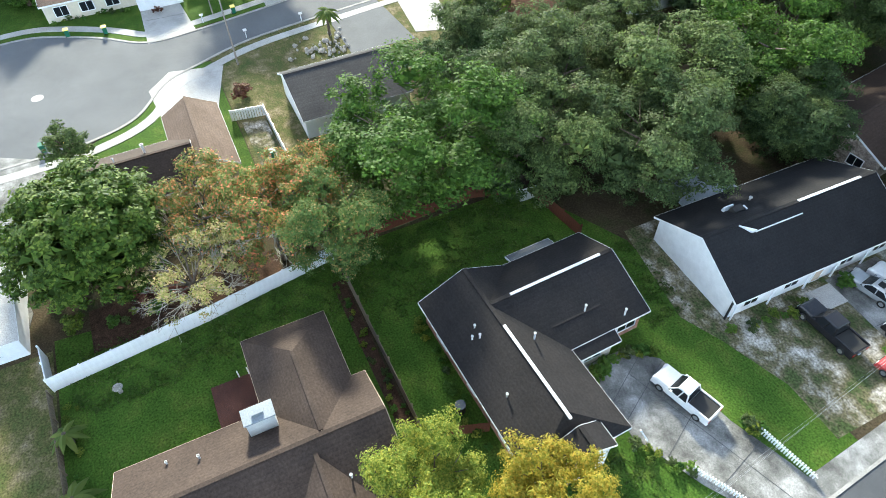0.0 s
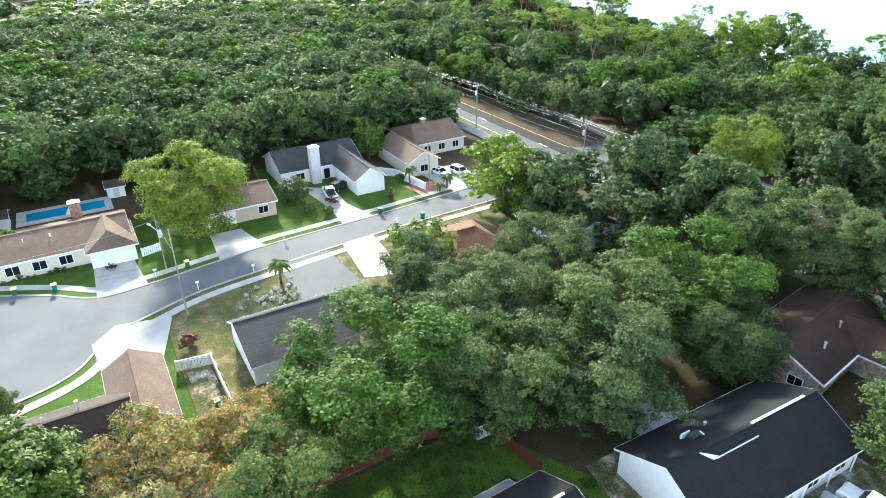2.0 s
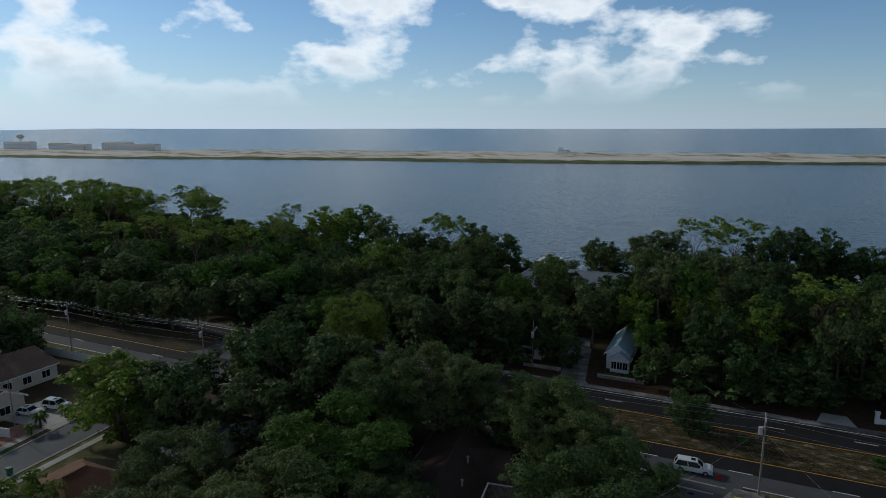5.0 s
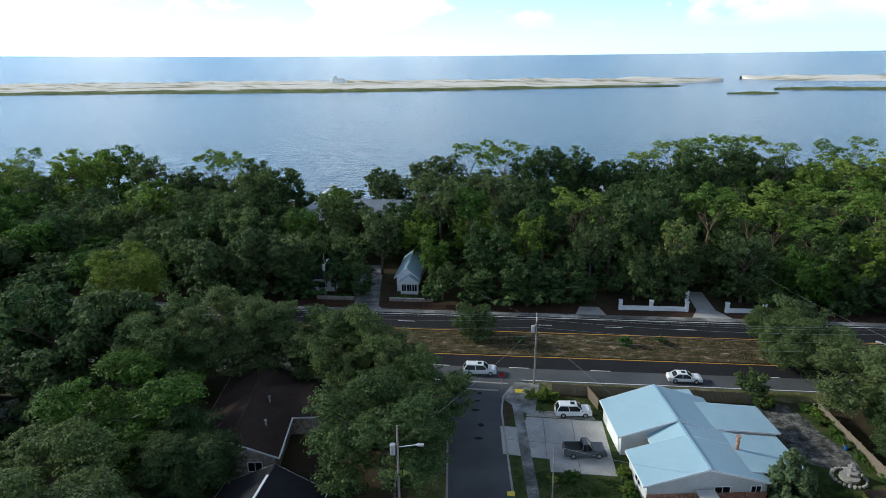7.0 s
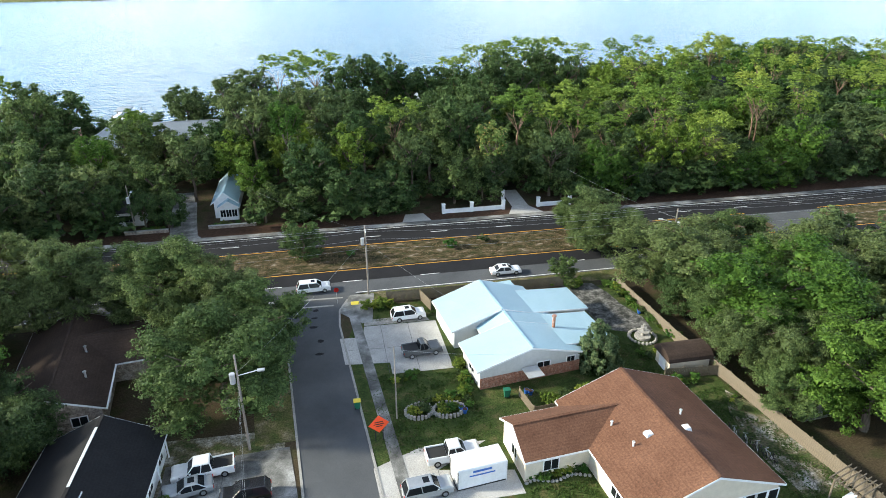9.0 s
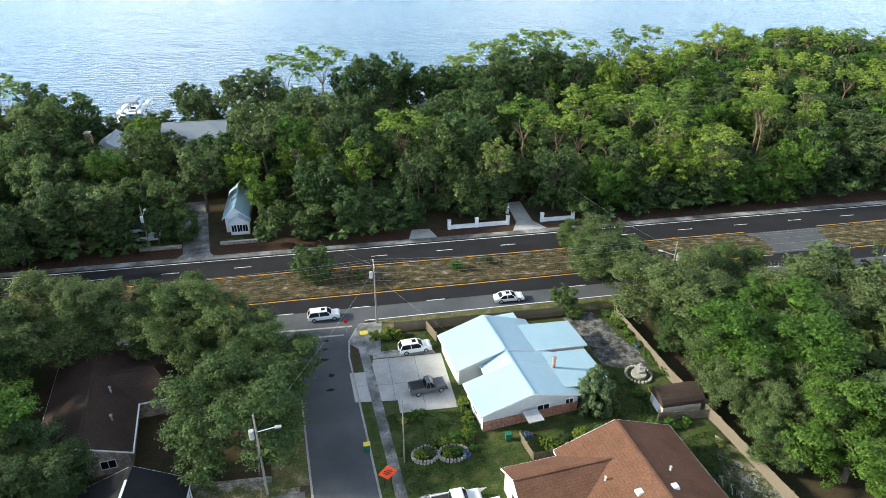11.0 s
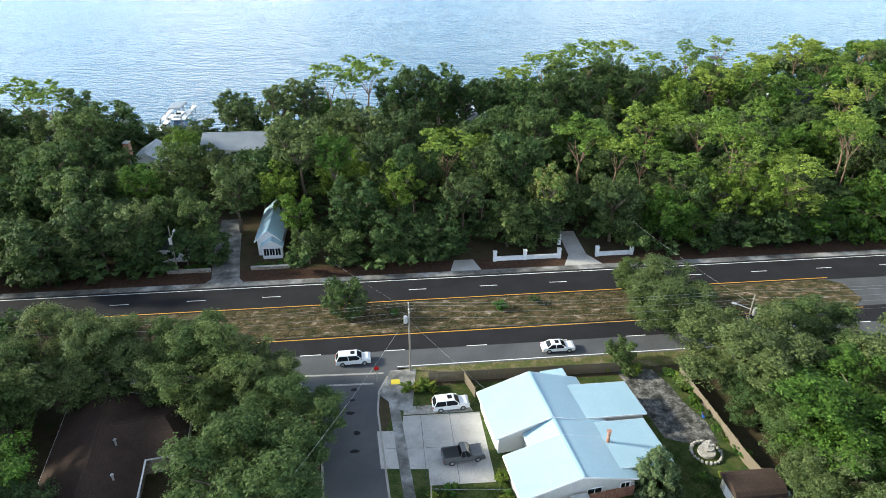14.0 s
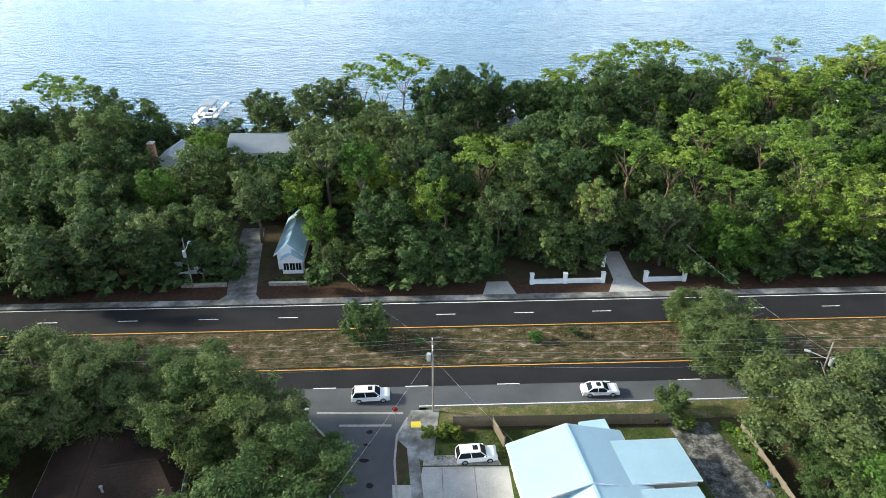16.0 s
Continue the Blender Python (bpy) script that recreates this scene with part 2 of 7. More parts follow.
M["car_grey"] = plain("car_grey", (0.13, 0.135, 0.14), 0.25, 0.4)
M["car_silver"] = plain("car_silver", (0.42, 0.44, 0.46), 0.25, 0.5)
M["car_red"] = plain("car_red", (0.35, 0.05, 0.05), 0.25)
M["lamp_red"] = plain("lamp_red", (0.4, 0.02, 0.015), 0.2)
M["lamp_clear"] = plain("lamp_clear", (0.7, 0.7, 0.7), 0.1)
M["bin_green"] = plain("bin_green", (0.015, 0.13, 0.075), 0.5)
M["bin_yellow"] = plain("bin_yellow", (0.65, 0.52, 0.04), 0.5)
M["orange"] = plain("orange", (0.85, 0.085, 0.02), 0.5)
M["blue_plastic"] = plain("blue_plastic", (0.03, 0.12, 0.45), 0.4)
M["mulch"] = surface("mulch", [(0.3, (0.035, 0.022, 0.015)), (0.7, (0.085, 0.05, 0.034))], 1.5, 0.95, 0, 12, 0.7, 0.1, 0.5)
M["rock"] = surface("rock", [(0.3, (0.2, 0.19, 0.17)), (0.7, (0.45, 0.43, 0.4))], 2, 0.9, 0, 10, 0.5, 0.2, 0.4)
M["dune"] = surface("dune", [(0.33, (0.14, 0.16, 0.07)), (0.42, (0.36, 0.33, 0.22)), (0.49, (0.66, 0.61, 0.53)), (0.7, (0.74, 0.70, 0.64))], 0.022, 0.95, 0, 0.3, 0.3, 0.1, 0.3, (0.35, 1.3, 1))
M["marsh"] = surface("marsh", [(0.35, (0.06, 0.085, 0.03)), (0.6, (0.15, 0.16, 0.06)), (0.8, (0.26, 0.24, 0.13))], 0.03, 0.95, 0, 0.4, 0.3, 0.1, 0.4)
M["pool_water"] = plain("pool_water", (0.02, 0.25, 0.42), 0.05, 0, 0.6)
M["oak"] = leafy("oak", (0.040, 0.069, 0.022), (0.073, 0.121, 0.038), (0.130, 0.194, 0.064))
M["oak_grey"] = leafy("oak_grey", (0.050, 0.074, 0.027), (0.088, 0.129, 0.046), (0.148, 0.206, 0.074))
M["bright"] = leafy("bright", (0.053, 0.098, 0.015), (0.095, 0.172, 0.026), (0.165, 0.268, 0.044))
M["pine"] = leafy("pine", (0.092, 0.14, 0.026), (0.176, 0.262, 0.046), (0.29, 0.405, 0.078))
M["magnolia"] = leafy("magnolia", (0.0392, 0.0702, 0.0090), (0.0704, 0.1225, 0.0148), (0.1580, 0.2074, 0.0313), 0.15)
M["autumn"] = leafy("autumn", (0.09, 0.14, 0.035), (0.17, 0.22, 0.06), (0.62, 0.26, 0.11), 0.3, 0.58)
M["bare"] = leafy("bare", (0.16, 0.20, 0.06), (0.30, 0.31, 0.11), (0.46, 0.36, 0.20), 0.3, 0.6)
M["turning"] = leafy("turning", (0.0612, 0.1122, 0.0306), (0.1326, 0.2040, 0.0510), (0.3672, 0.2448, 0.0918), 0.3, 0.8)
M["yellowing"] = leafy("yellowing", (0.095, 0.155, 0.021), (0.185, 0.250, 0.038), (0.36, 0.355, 0.056))
M["orange_leaf"] = leafy("orange_leaf", (0.2244, 0.2448, 0.0306), (0.4692, 0.3672, 0.0510), (0.6120, 0.3672, 0.0612))
M["shrub"] = leafy("shrub", (0.0539, 0.1210, 0.0228), (0.0759, 0.1662, 0.0301), (0.1152, 0.2229, 0.0382))
M["shrub_red"] = leafy("shrub_red", (0.10, 0.04, 0.03), (0.16, 0.07, 0.05), (0.2, 0.12, 0.06))
M["grass_blade"] = leafy("grass_blade", (0.042, 0.082, 0.015), (0.058, 0.108, 0.022), (0.10, 0.135, 0.04))
M["straw"] = leafy("straw", (0.06, 0.065, 0.025), (0.13, 0.10, 0.05), (0.3, 0.24, 0.15))
M["cedar"] = leafy("cedar", (0.05, 0.09, 0.042), (0.09, 0.145, 0.065), (0.16, 0.21, 0.095))
M["palm"] = leafy("palm", (0.04, 0.08, 0.02), (0.09, 0.14, 0.03), (0.2, 0.22, 0.06))


def water_material():
    m = bpy.data.materials.new("bay_water")
    m.use_nodes = True
    n, l = m.node_tree.nodes, m.node_tree.links
    p = n["Principled BSDF"]
    p.inputs["Base Color"].default_value = (0.028, 0.088, 0.165, 1)
    p.inputs["Roughness"].default_value, p.inputs["Specular IOR Level"].default_value = 0.2, 0.5
    tc, mp = n.new("ShaderNodeTexCoord"), n.new("ShaderNodeMapping")
    mp.inputs["Scale"].default_value = (0.55, 1.3, 1)
    l.new(tc.outputs["Object"], mp.inputs[0])
    a, b = n.new("ShaderNodeTexNoise"), n.new("ShaderNodeTexNoise")
    a.inputs["Scale"].default_value, a.inputs["Detail"].default_value = 0.42, 6
    b.inputs["Scale"].default_value, b.inputs["Detail"].default_value = 0.03, 3
    l.new(mp.outputs[0], a.inputs["Vector"])
    l.new(mp.outputs[0], b.inputs["Vector"])
    add = n.new("ShaderNodeMath")
    add.operation = "ADD"
    l.new(a.outputs[0], add.inputs[0])
    l.new(b.outputs[0], add.inputs[1])
    bp = n.new("ShaderNodeBump")
    bp.inputs["Strength"].default_value, bp.inputs["Distance"].default_value = 1.0, 1.7
    l.new(add.outputs[0], bp.inputs["Height"])
    l.new(bp.outputs[0], p.inputs["Normal"])
    return m


M["water"] = water_material()

# ---- mesh helpers ----
def mesh_of(name, verts, faces, mat=None, smooth=False):
    me = bpy.data.meshes.new(name)
    me.from_pydata([tuple(v) for v in verts], [], faces)
    if mat:
        me.materials.append(M[mat])
    if smooth:
        me.polygons.foreach_set("use_smooth", [True] * len(me.polygons))
    me.update()
    return me


def put(name, me, parent=None, m=None, label="", category="", group="", kind=""):
    ob = new(name, me)
    if parent is not None:
        ob.parent = parent
    if m is not None:
        ob.matrix_basis = m
    return tagged(ob, label, category, group, kind)


def part(name, bm, mat, parent, label="", smooth=False):
    """Links a bmesh as one mesh object under a thing or a part."""
    me = bpy.data.meshes.new(name)
    bm.normal_update()
    bm.to_mesh(me)
    bm.free()
    me.materials.append(M[mat])
    if smooth:
        me.polygons.foreach_set("use_smooth", [True] * len(me.polygons))
    return put(name, me, parent, label=label)


def thing(name, label, category, m=None, group="", kind=""):
    return put(name, None, None, m, label, category, group, kind)


def hexa(bm, lo, hi, top=None, bevel=0.0):
    """A box from lo to hi; top: (x0, x1, y0, y1) of its upper face where it tapers."""
    x0, y0, z0 = lo
    x1, y1, z1 = hi
    a, b, c, d = top or (x0, x1, y0, y1)
    vs = [bm.verts.new(p) for p in ((x0, y0, z0), (x1, y0, z0), (x1, y1, z0), (x0, y1, z0), (a, c, z1), (b, c, z1), (b, d, z1), (a, d, z1))]
    fs = [bm.faces.new([vs[i] for i in f]) for f in ((3, 2, 1, 0), (4, 5, 6, 7), (0, 1, 5, 4), (1, 2, 6, 5), (2, 3, 7, 6), (3, 0, 4, 7))]
    if bevel:
        edges = list({e for f in fs for e in f.edges})
        bmesh.ops.bevel(bm, geom=edges, offset=bevel, segments=2, affect="EDGES", profile=0.6)
    return bm


def box(lo, hi, top=None, bevel=0.0):
    return hexa(bmesh.new(), lo, hi, top, bevel)


def tube(bm, a, b, r0, r1, sides=8):
    a, b = Vector(a), Vector(b)
    q = (b - a).to_track_quat("Z", "Y").to_matrix()
    rings = []
    for c, r in ((a, r0), (b, r1)):
        rings.append([bm.verts.new(c + q @ Vector((r * math.cos(2 * math.pi * k / sides), r * math.sin(2 * math.pi * k / sides), 0))) for k in range(sides)])
    for k in range(sides):
        bm.faces.new((rings[0][k], rings[0][(k + 1) % sides], rings[1][(k + 1) % sides], rings[1][k]))
    bm.faces.new(rings[1])
    bm.faces.new(list(reversed(rings[0])))
    return bm


def slab(name, outline, z, thick, mat, label="", category="", kind="structure", parent=None):
    """A flat piece of ground of that outline (counter-clockwise), its top at z."""
    n = len(outline)
    vs = [(x, y, z) for x, y in outline] + [(x, y, z - thick) for x, y in outline]
    fs = [tuple(range(n))] + [(k, k + n, (k + 1) % n + n, (k + 1) % n) for k in range(n)]
    return put(name, mesh_of(name, vs, fs, mat), parent, None, label, category, "", kind)


def ribbon(name, left, right, z, thick, mat, label="", category="", kind="structure"):
    """A strip between two lines of points, running the same way."""
    n = len(left)
    vs = [(x, y, z) for x, y in left] + [(x, y, z) for x, y in right] + [(x, y, z - thick) for x, y in left] + [(x, y, z - thick) for x, y in right]
    fs = []
    for k in range(n - 1):
        fs += [(k, n + k, n + k + 1, k + 1), (k, k + 1, 2 * n + k + 1, 2 * n + k), (n + k, 3 * n + k, 3 * n + k + 1, n + k + 1)]
    fs += [(0, 2 * n, 3 * n, n), (n - 1, 2 * n - 1, 4 * n - 1, 3 * n - 1)]
    return put(name, mesh_of(name, vs, fs, mat), None, None, label, category, "", kind)


def offset(line, d):
    """The line moved d metres to its right."""
    out = []
    for k, p in enumerate(line):
        a, b = Vector(line[max(k - 1, 0)]), Vector(line[min(k + 1, len(line) - 1)])
        t = (b - a).normalized()
        out.append((p[0] + t.y * d, p[1] - t.x * d))
    return out


def rounded(points, steps=5):
    """A smooth line through the points."""
    out = []
    n = len(points)
    for k in range(n - 1):
        p = [Vector(points[max(0, min(n - 1, k + j))]) for j in (-1, 0, 1, 2)]
        for s in range(steps):
            t = s / steps
            v = 0.5 * (2 * p[1] + (p[2] - p[0]) * t + (2 * p[0] - 5 * p[1] + 4 * p[2] - p[3]) * t * t + (3 * p[1] - p[0] - 3 * p[2] + p[3]) * t ** 3)
            out.append((v.x, v.y))
    return out + [tuple(points[-1])]


# ---- ground, water, far shore ----
def shore(x):
    """The y at which the land meets the bay."""
    if x < -90:
        return 200 + 55 * (1 - math.exp((x + 90) / 500)) + 6 * math.sin(x / 60)
    return 200 + 0.30 * max(0, x) + 5 * math.sin(x / 33)


def axis(near, far, step, growth):
    out, v, s = [0.0], 0.0, step
    while v < far:
        if v > near:
            s *= growth
        v += s
        out.append(min(v, far))
    return out


gx = sorted({-v for v in axis(200, 4800, 10, 1.25)} | set(axis(200, 4800, 10, 1.25)))
gy = sorted({-v for v in axis(100, 4800, 12, 1.3)} | set(axis(330, 4800, 8, 1.3)))
gv = []
for y in gy:
    for x in gx:
        d = min(shore(x) - y, x + 1250)
        gv.append((x, y, -9.0 if d < -25 else (min(0.0, -2.4 + 0.16 * d) if d < 15 else 0.0) if d > -25 else -9.0))
nx = len(gx)
gf = [(j * nx + i, j * nx + i + 1, (j + 1) * nx + i + 1, (j + 1) * nx + i) for j in range(len(gy) - 1) for i in range(nx - 1)]
put("ground", mesh_of("ground", gv, gf, "soil", True), label="leaf-littered brown and green ground under the trees", category="ground", kind="structure")

# the bay and the open sea: one sheet that lifts a little towards the horizon
wy = [-4600, -2600, -1200, -400, 150, 400, 800, 1200, 1600, 2200, 2900, 3700, 4600]
wx = [-4600 + 460 * k for k in range(21)]
wv = []
for y in wy:
    for x in wx:
        r = math.hypot(x, y)
        wv.append((x, y, -3.0 + 30.0 * max(0.0, (r - 1700) / 2900) ** 1.6))
wf = [(j * 21 + i, j * 21 + i + 1, (j + 1) * 21 + i + 1, (j + 1) * 21 + i) for j in range(len(wy) - 1) for i in range(20)]
put("water", mesh_of("water", wv, wf, "water", True), label="wind-rippled blue bay with the open sea beyond", category="water", kind="structure")


def island(name, x0, x1, near, far, high, mat, label, seed):
    """A low ridge of sand that rises out of the water between two shorelines."""
    rng = random.Random(seed)
    nxs, nys = 240, 14
    vs, fs = [], []
    for j in range(nys):
        v = j / (nys - 1)
        for i in range(nxs):
            u = i / (nxs - 1)
            x = x0 + (x1 - x0) * u
            a, b = near(x), far(x)
            taper = min(1, u * 14, (1 - u) * 9) ** 0.5 if 0 < u < 1 else 0
            y = (a + b) / 2 + (v - 0.5) * (b - a) * max(taper, 0.05)
            y += 5 * noise.noise((x / 40, v * 3, seed))
            dome = max(0, math.sin(math.pi * v)) ** 0.5
            z = -3.6 + dome * high * (0.55 + 0.9 * abs(noise.noise((x / 45, y / 30, seed)))) + rng.uniform(-0.15, 0.15)
            vs.append((x, y, z))
    for j in range(nys - 1):
        for i in range(nxs - 1):
            k = j * nxs + i
            fs.append((k, k + 1, k + nxs + 1, k + nxs))
    return put(name, mesh_of(name, vs, fs, mat, True), label=label, category="island", kind="structure")


bank = lambda x: (925 + 0.16 * x if x > -1300 else 717 + 0.05 * (x + 1300)) + 12 * math.sin(x / 130)
island("island", -4300, 360, bank, lambda x: bank(x) + 330, 8.0, "dune", "barrier island of white dunes with tufts of grass", 3)
island("island", -4300, 250, lambda x: bank(x) - 22, lambda x: bank(x) + 45, 3.8, "marsh", "flat green and ochre marsh edge of the island", 4)
island("island", 420, 2400, lambda x: 1120 + 0.02 * x, lambda x: 1330 + 0.05 * x, 6.5, "dune", "farther stretch of pale dunes across the inlet", 5)
island("island", 262, 320, lambda x: 800, lambda x: 822, 3.0, "marsh", "small marsh islet in the bay", 6)
island("island", 350, 1500, lambda x: 872, lambda x: 930, 4.0, "marsh", "low marsh spit with dark scrub", 7)

# ---- roads ----
slab("road", [(-195, 84.6), (420, 84.6), (420, 88.7), (-195, 88.7)], 0.04, 0.2, "asphalt_old", "older grey asphalt lane beside the new surface", "road")
slab("road", [(-195, 88.7), (420, 88.7), (420, 93.1), (-195, 93.1)], 0.05, 0.2, "asphalt_new", "freshly laid black asphalt lane", "road")
slab("road", [(-195, 101.4), (420, 101.4), (420, 109.0), (-195, 109.0)], 0.05, 0.2, "asphalt_new", "freshly laid black two-lane carriageway", "road")
for a, b in ((-193, -104), (-84, 78), (96, 420)):
    slab("median", [(a, 93.1), (b, 93.1), (b + 2.5, 95), (b + 2.5, 99.5), (b, 101.4), (a, 101.4), (a - 2.5, 99.5), (a - 2.5, 95)], 0.09, 0.2, "median" if b > -100 else "soil", "median strip of dry grass and pale sand" if b > -100 else "dark leaf-covered median strip", "median")
for a, b in ((-104, -84), (78, 96)):
    slab("road", [(a + 0.1, 93.1), (b - 0.1, 93.1), (b - 0.1, 101.4), (a + 0.1, 101.4)], 0.03, 0.2, "asphalt_old", "grey asphalt crossover through the median", "road")
slab("verge", [(-195, 82.4), (-98, 82.4), (-98, 84.6), (-195, 84.6)], 0.03, 0.1, "dry_grass", "dry roadside verge", "verge")
slab("verge", [(-86, 82.6), (-11, 82.6), (-11, 84.6), (-86, 84.6)], 0.03, 0.1, "dry_grass", "dry roadside verge", "verge")
slab("verge", [(3, 81.6), (420, 81.6), (420, 84.6), (3, 84.6)], 0.03, 0.1, "dry_grass", "sandy roadside verge", "verge")
slab("pavement", [(-195, 109.0), (420, 109.0), (420, 110.5), (-195, 110.5)], 0.12, 0.2, "concrete_stained", "long stained concrete pavement beside the highway", "pavement")
slab("verge", [(-195, 110.5), (420, 110.5), (420, 114.5), (-195, 114.5)], 0.04, 0.1, "mulch", "bare brown planting strip under the trees", "verge")


def line(y, x0, x1, mat, w=0.12, label="painted road line", z=0.058):
    return slab("road_marking", [(x0, y - w / 2), (x1, y - w / 2), (x1, y + w / 2), (x0, y + w / 2)], z, 0.01, mat, label, "road marking")


for a, b in ((-195, -11), (3, 420)):
    line(84.95, a, b, "paint_white", 0.14, "solid white edge line")
line(108.45, -195, 420, "paint_white", 0.16, "solid white edge line")
for a, b in ((-195, -103), (-86, 79), (95, 420)):
    line(92.65, a, b, "paint_yellow", 0.16, "solid yellow edge line")
    line(101.95, a, b, "paint_yellow", 0.16, "solid yellow edge line")
dash = slab("lane_dash", [(-1.5, -0.07), (1.5, -0.07), (1.5, 0.07), (-1.5, 0.07)], 0, 0.01, "paint_white", "white broken lane line", "road marking")
dash["group"] = "lane dashes"
for k in range(-12, 30):
    for y, ph in ((105.2, -41.6), (88.75, -9.5)):
        m = pose(ph + 12.2 * k, y, 0.062)
        if k == -12 and y > 100:
            dash.matrix_basis = m
        else:
            copy_thing(dash, m)

# the side street down to the houses, slightly slanted
def street_mid(y):
    return -0.9 - (y - 45) * 0.083


ys = [-60, -20, 20, 45, 62, 76]
sl = [(street_mid(y) - 3.5, y) for y in ys] + [(street_mid(80) - 4.3, 80), (street_mid(83) - 6.5, 83), (-13, 84.6)]
sr = [(street_mid(y) + 3.5, y) for y in ys] + [(street_mid(80) + 4.0, 80), (street_mid(83) + 5.5, 83), (4.4, 84.6)]
ribbon("road", sl, sr, 0.03, 0.2, "asphalt_old", "worn grey side street with dark patches", "road")
ribbon("kerb", offset(sl[:-1], -0.25), sl[:-1], 0.09, 0.2, "kerb", "low concrete kerb", "kerb")
ribbon("kerb", sr[:-1], offset(sr[:-1], 0.25), 0.09, 0.2, "kerb", "low concrete kerb", "kerb")
slab("road_marking", [(-9.9, 84.0), (1.0, 83.6), (1.0, 83.95), (-9.9, 84.35)], 0.045, 0.01, "kerb", "worn white crossing line", "road marking")
slab("road_marking", [(-6.8, 81.7), (-0.4, 81.5), (-0.4, 81.85), (-6.8, 82.05)], 0.045, 0.01, "kerb", "worn white stop line", "road marking")
for k, (x, y) in enumerate(((-3.2, 78.6), (-3.4, 76.2), (-2.5, 72.6), (-2.7, 69.6), (-3.0, 80.7))):
    slab("patch", [(x + (0.42 + 0.16 * (k % 2)) * math.cos(a) * (1 + 0.2 * math.sin(3 * a + k)), y + (0.26 + 0.06 * (k % 3)) * math.sin(a) * (1 + 0.15 * math.cos(2 * a + k))) for a in [i * math.pi / 6 for i in range(12)]], 0.036, 0.01, "asphalt_new", "dark repair patch in the asphalt", "asphalt patch")
ribbon("pavement", [(street_mid(y) + 5.2, y) for y in (25, 45, 62, 75, 80)], [(street_mid(y) + 6.5, y) for y in (25, 45, 62, 75, 80)], 0.07, 0.1, "concrete_stained", "narrow stained concrete pavement", "pavement")

# the western street with its turning circle
near = [(-70.5, -34), (-68.8, -26), (-68.8, -17.9), (-69.3, -12.5), (-71.6, -7.2), (-77.2, -3.0), (-79.6, 1.6), (-82.6, 9.3), (-84.4, 21.5), (-86.4, 39.7), (-87.4, 57.3), (-88, 70), (-86, 80), (-82, 84.6)]
far_ = [(-92, -32), (-95.5, -26), (-96.4, -19), (-95.0, -14.5), (-91.8, -8.9), (-87.9, -3.6), (-88.0, 2.8), (-89.9, 13.8), (-91.2, 21.5), (-92.4, 39.0), (-94.2, 57), (-95.5, 70), (-97, 80), (-102, 84.6)]
rn, rf = rounded(near), rounded(far_)
ribbon("road", rf, rn, 0.03, 0.2, "asphalt_pale", "pale grey asphalt street with a round end", "road")
ribbon("kerb", rn, offset(rn, 0.35), 0.10, 0.2, "kerb", "pale concrete kerb", "kerb")
ribbon("kerb", offset(rf, -0.35), rf, 0.10, 0.2, "kerb", "pale concrete kerb", "kerb")
ribbon("pavement", offset(rn[:58], 1.4), offset(rn[:58], 2.7), 0.08, 0.1, "concrete", "pale concrete pavement following the kerb", "pavement")
ribbon("pavement", offset(rf[8:58], -2.9), offset(rf[8:58], -1.6), 0.08, 0.1, "concrete", "pale concrete pavement following the kerb", "pavement")
put("manhole_cover", mesh_of("manhole_cover", [(0.75 * math.cos(a), 0.75 * math.sin(a), 0) for a in [k * math.pi / 9 for k in range(18)]], [tuple(range(18))], "concrete"), None, pose(-81.0, -17.6, 0.036), "pale round manhole cover in the turning circle", "manhole cover")


LAYER = [0.0, 0.0]


def lawn(outline, mat="grass", label="mown green lawn"):
    LAYER[0] += 0.002
    return slab("lawn", outline, 0.004 + LAYER[0], 0.1, mat, label, "lawn")


lawn([(-42, -18), (-26, -18), (-13, -15), (-13, 6.8), (-36.5, 6.8), (-40, 6.8)])
lawn([(-41, 7.2), (-20, 7.2), (-12, 7.2), (-4.5, 7), (-5.2, 36.5), (-12, 36), (-23, 33.5), (-30, 33), (-41, 27.5)])
lawn([(-41, -45), (-13, -45), (-13, -18.2), (-41, -18.2)], "dry_grass", "patchy green side garden")
lawn([(-31, 33.5), (-20.5, 31.8), (-17, 33.4), (-11.4, 35.3), (-6.4, 35.2), (-6.5, 56), (-31, 57)], "sandy", "sandy front yard with thin grass")
lawn([(-82, -3), (-70, -10), (-68.2, -13), (-67.5, -22), (-55, -22), (-53, 3.4), (-79.5, 3.4)], "grass", "bright front lawn")
lawn([(-81, 3.5), (-52, 3.5), (-52, 24), (-86, 24)], "dry_grass", "patchy front lawn with bare sand")
lawn([(-87, 24), (-66, 24), (-66, 60), (-89, 60)], "dry_grass", "dry leaf-strewn front yard")
lawn([(-112, -34), (-92, -34), (-97, -18), (-88, -4), (-89.2, 6), (-92.5, 30), (-94, 52), (-112, 52), (-126, 30), (-112, 5)], "grass", "neat green front lawns")
lawn([(2.6, 30), (46, 30), (44, 54), (41.7, 80), (3.5, 80.5), (0.4, 70)], "yard", "patchy green yards round the two houses")
lawn([(43.4, 53.0), (46.0, 48.0), (46.8, 42.0), (46.0, 37.0), (41.4, 37.0), (40.6, 43.5), (41.4, 49)], "sandy", "worn sandy strip of the back yard")
drive_later = [(48.6, 49.9), (53.3, 49.5), (52.7, 46.6), (48.2, 46.3)]
lawn([(-9.5, 54), (-5.2, 54), (-8, 80), (-12, 80)], "dry_grass", "worn grass verge beside the street")


def drive(outline, mat="concrete", label="pale concrete driveway"):
    LAYER[1] += 0.0012
    return slab("driveway", outline, 0.045 + LAYER[1], 0.12, mat, label, "driveway")


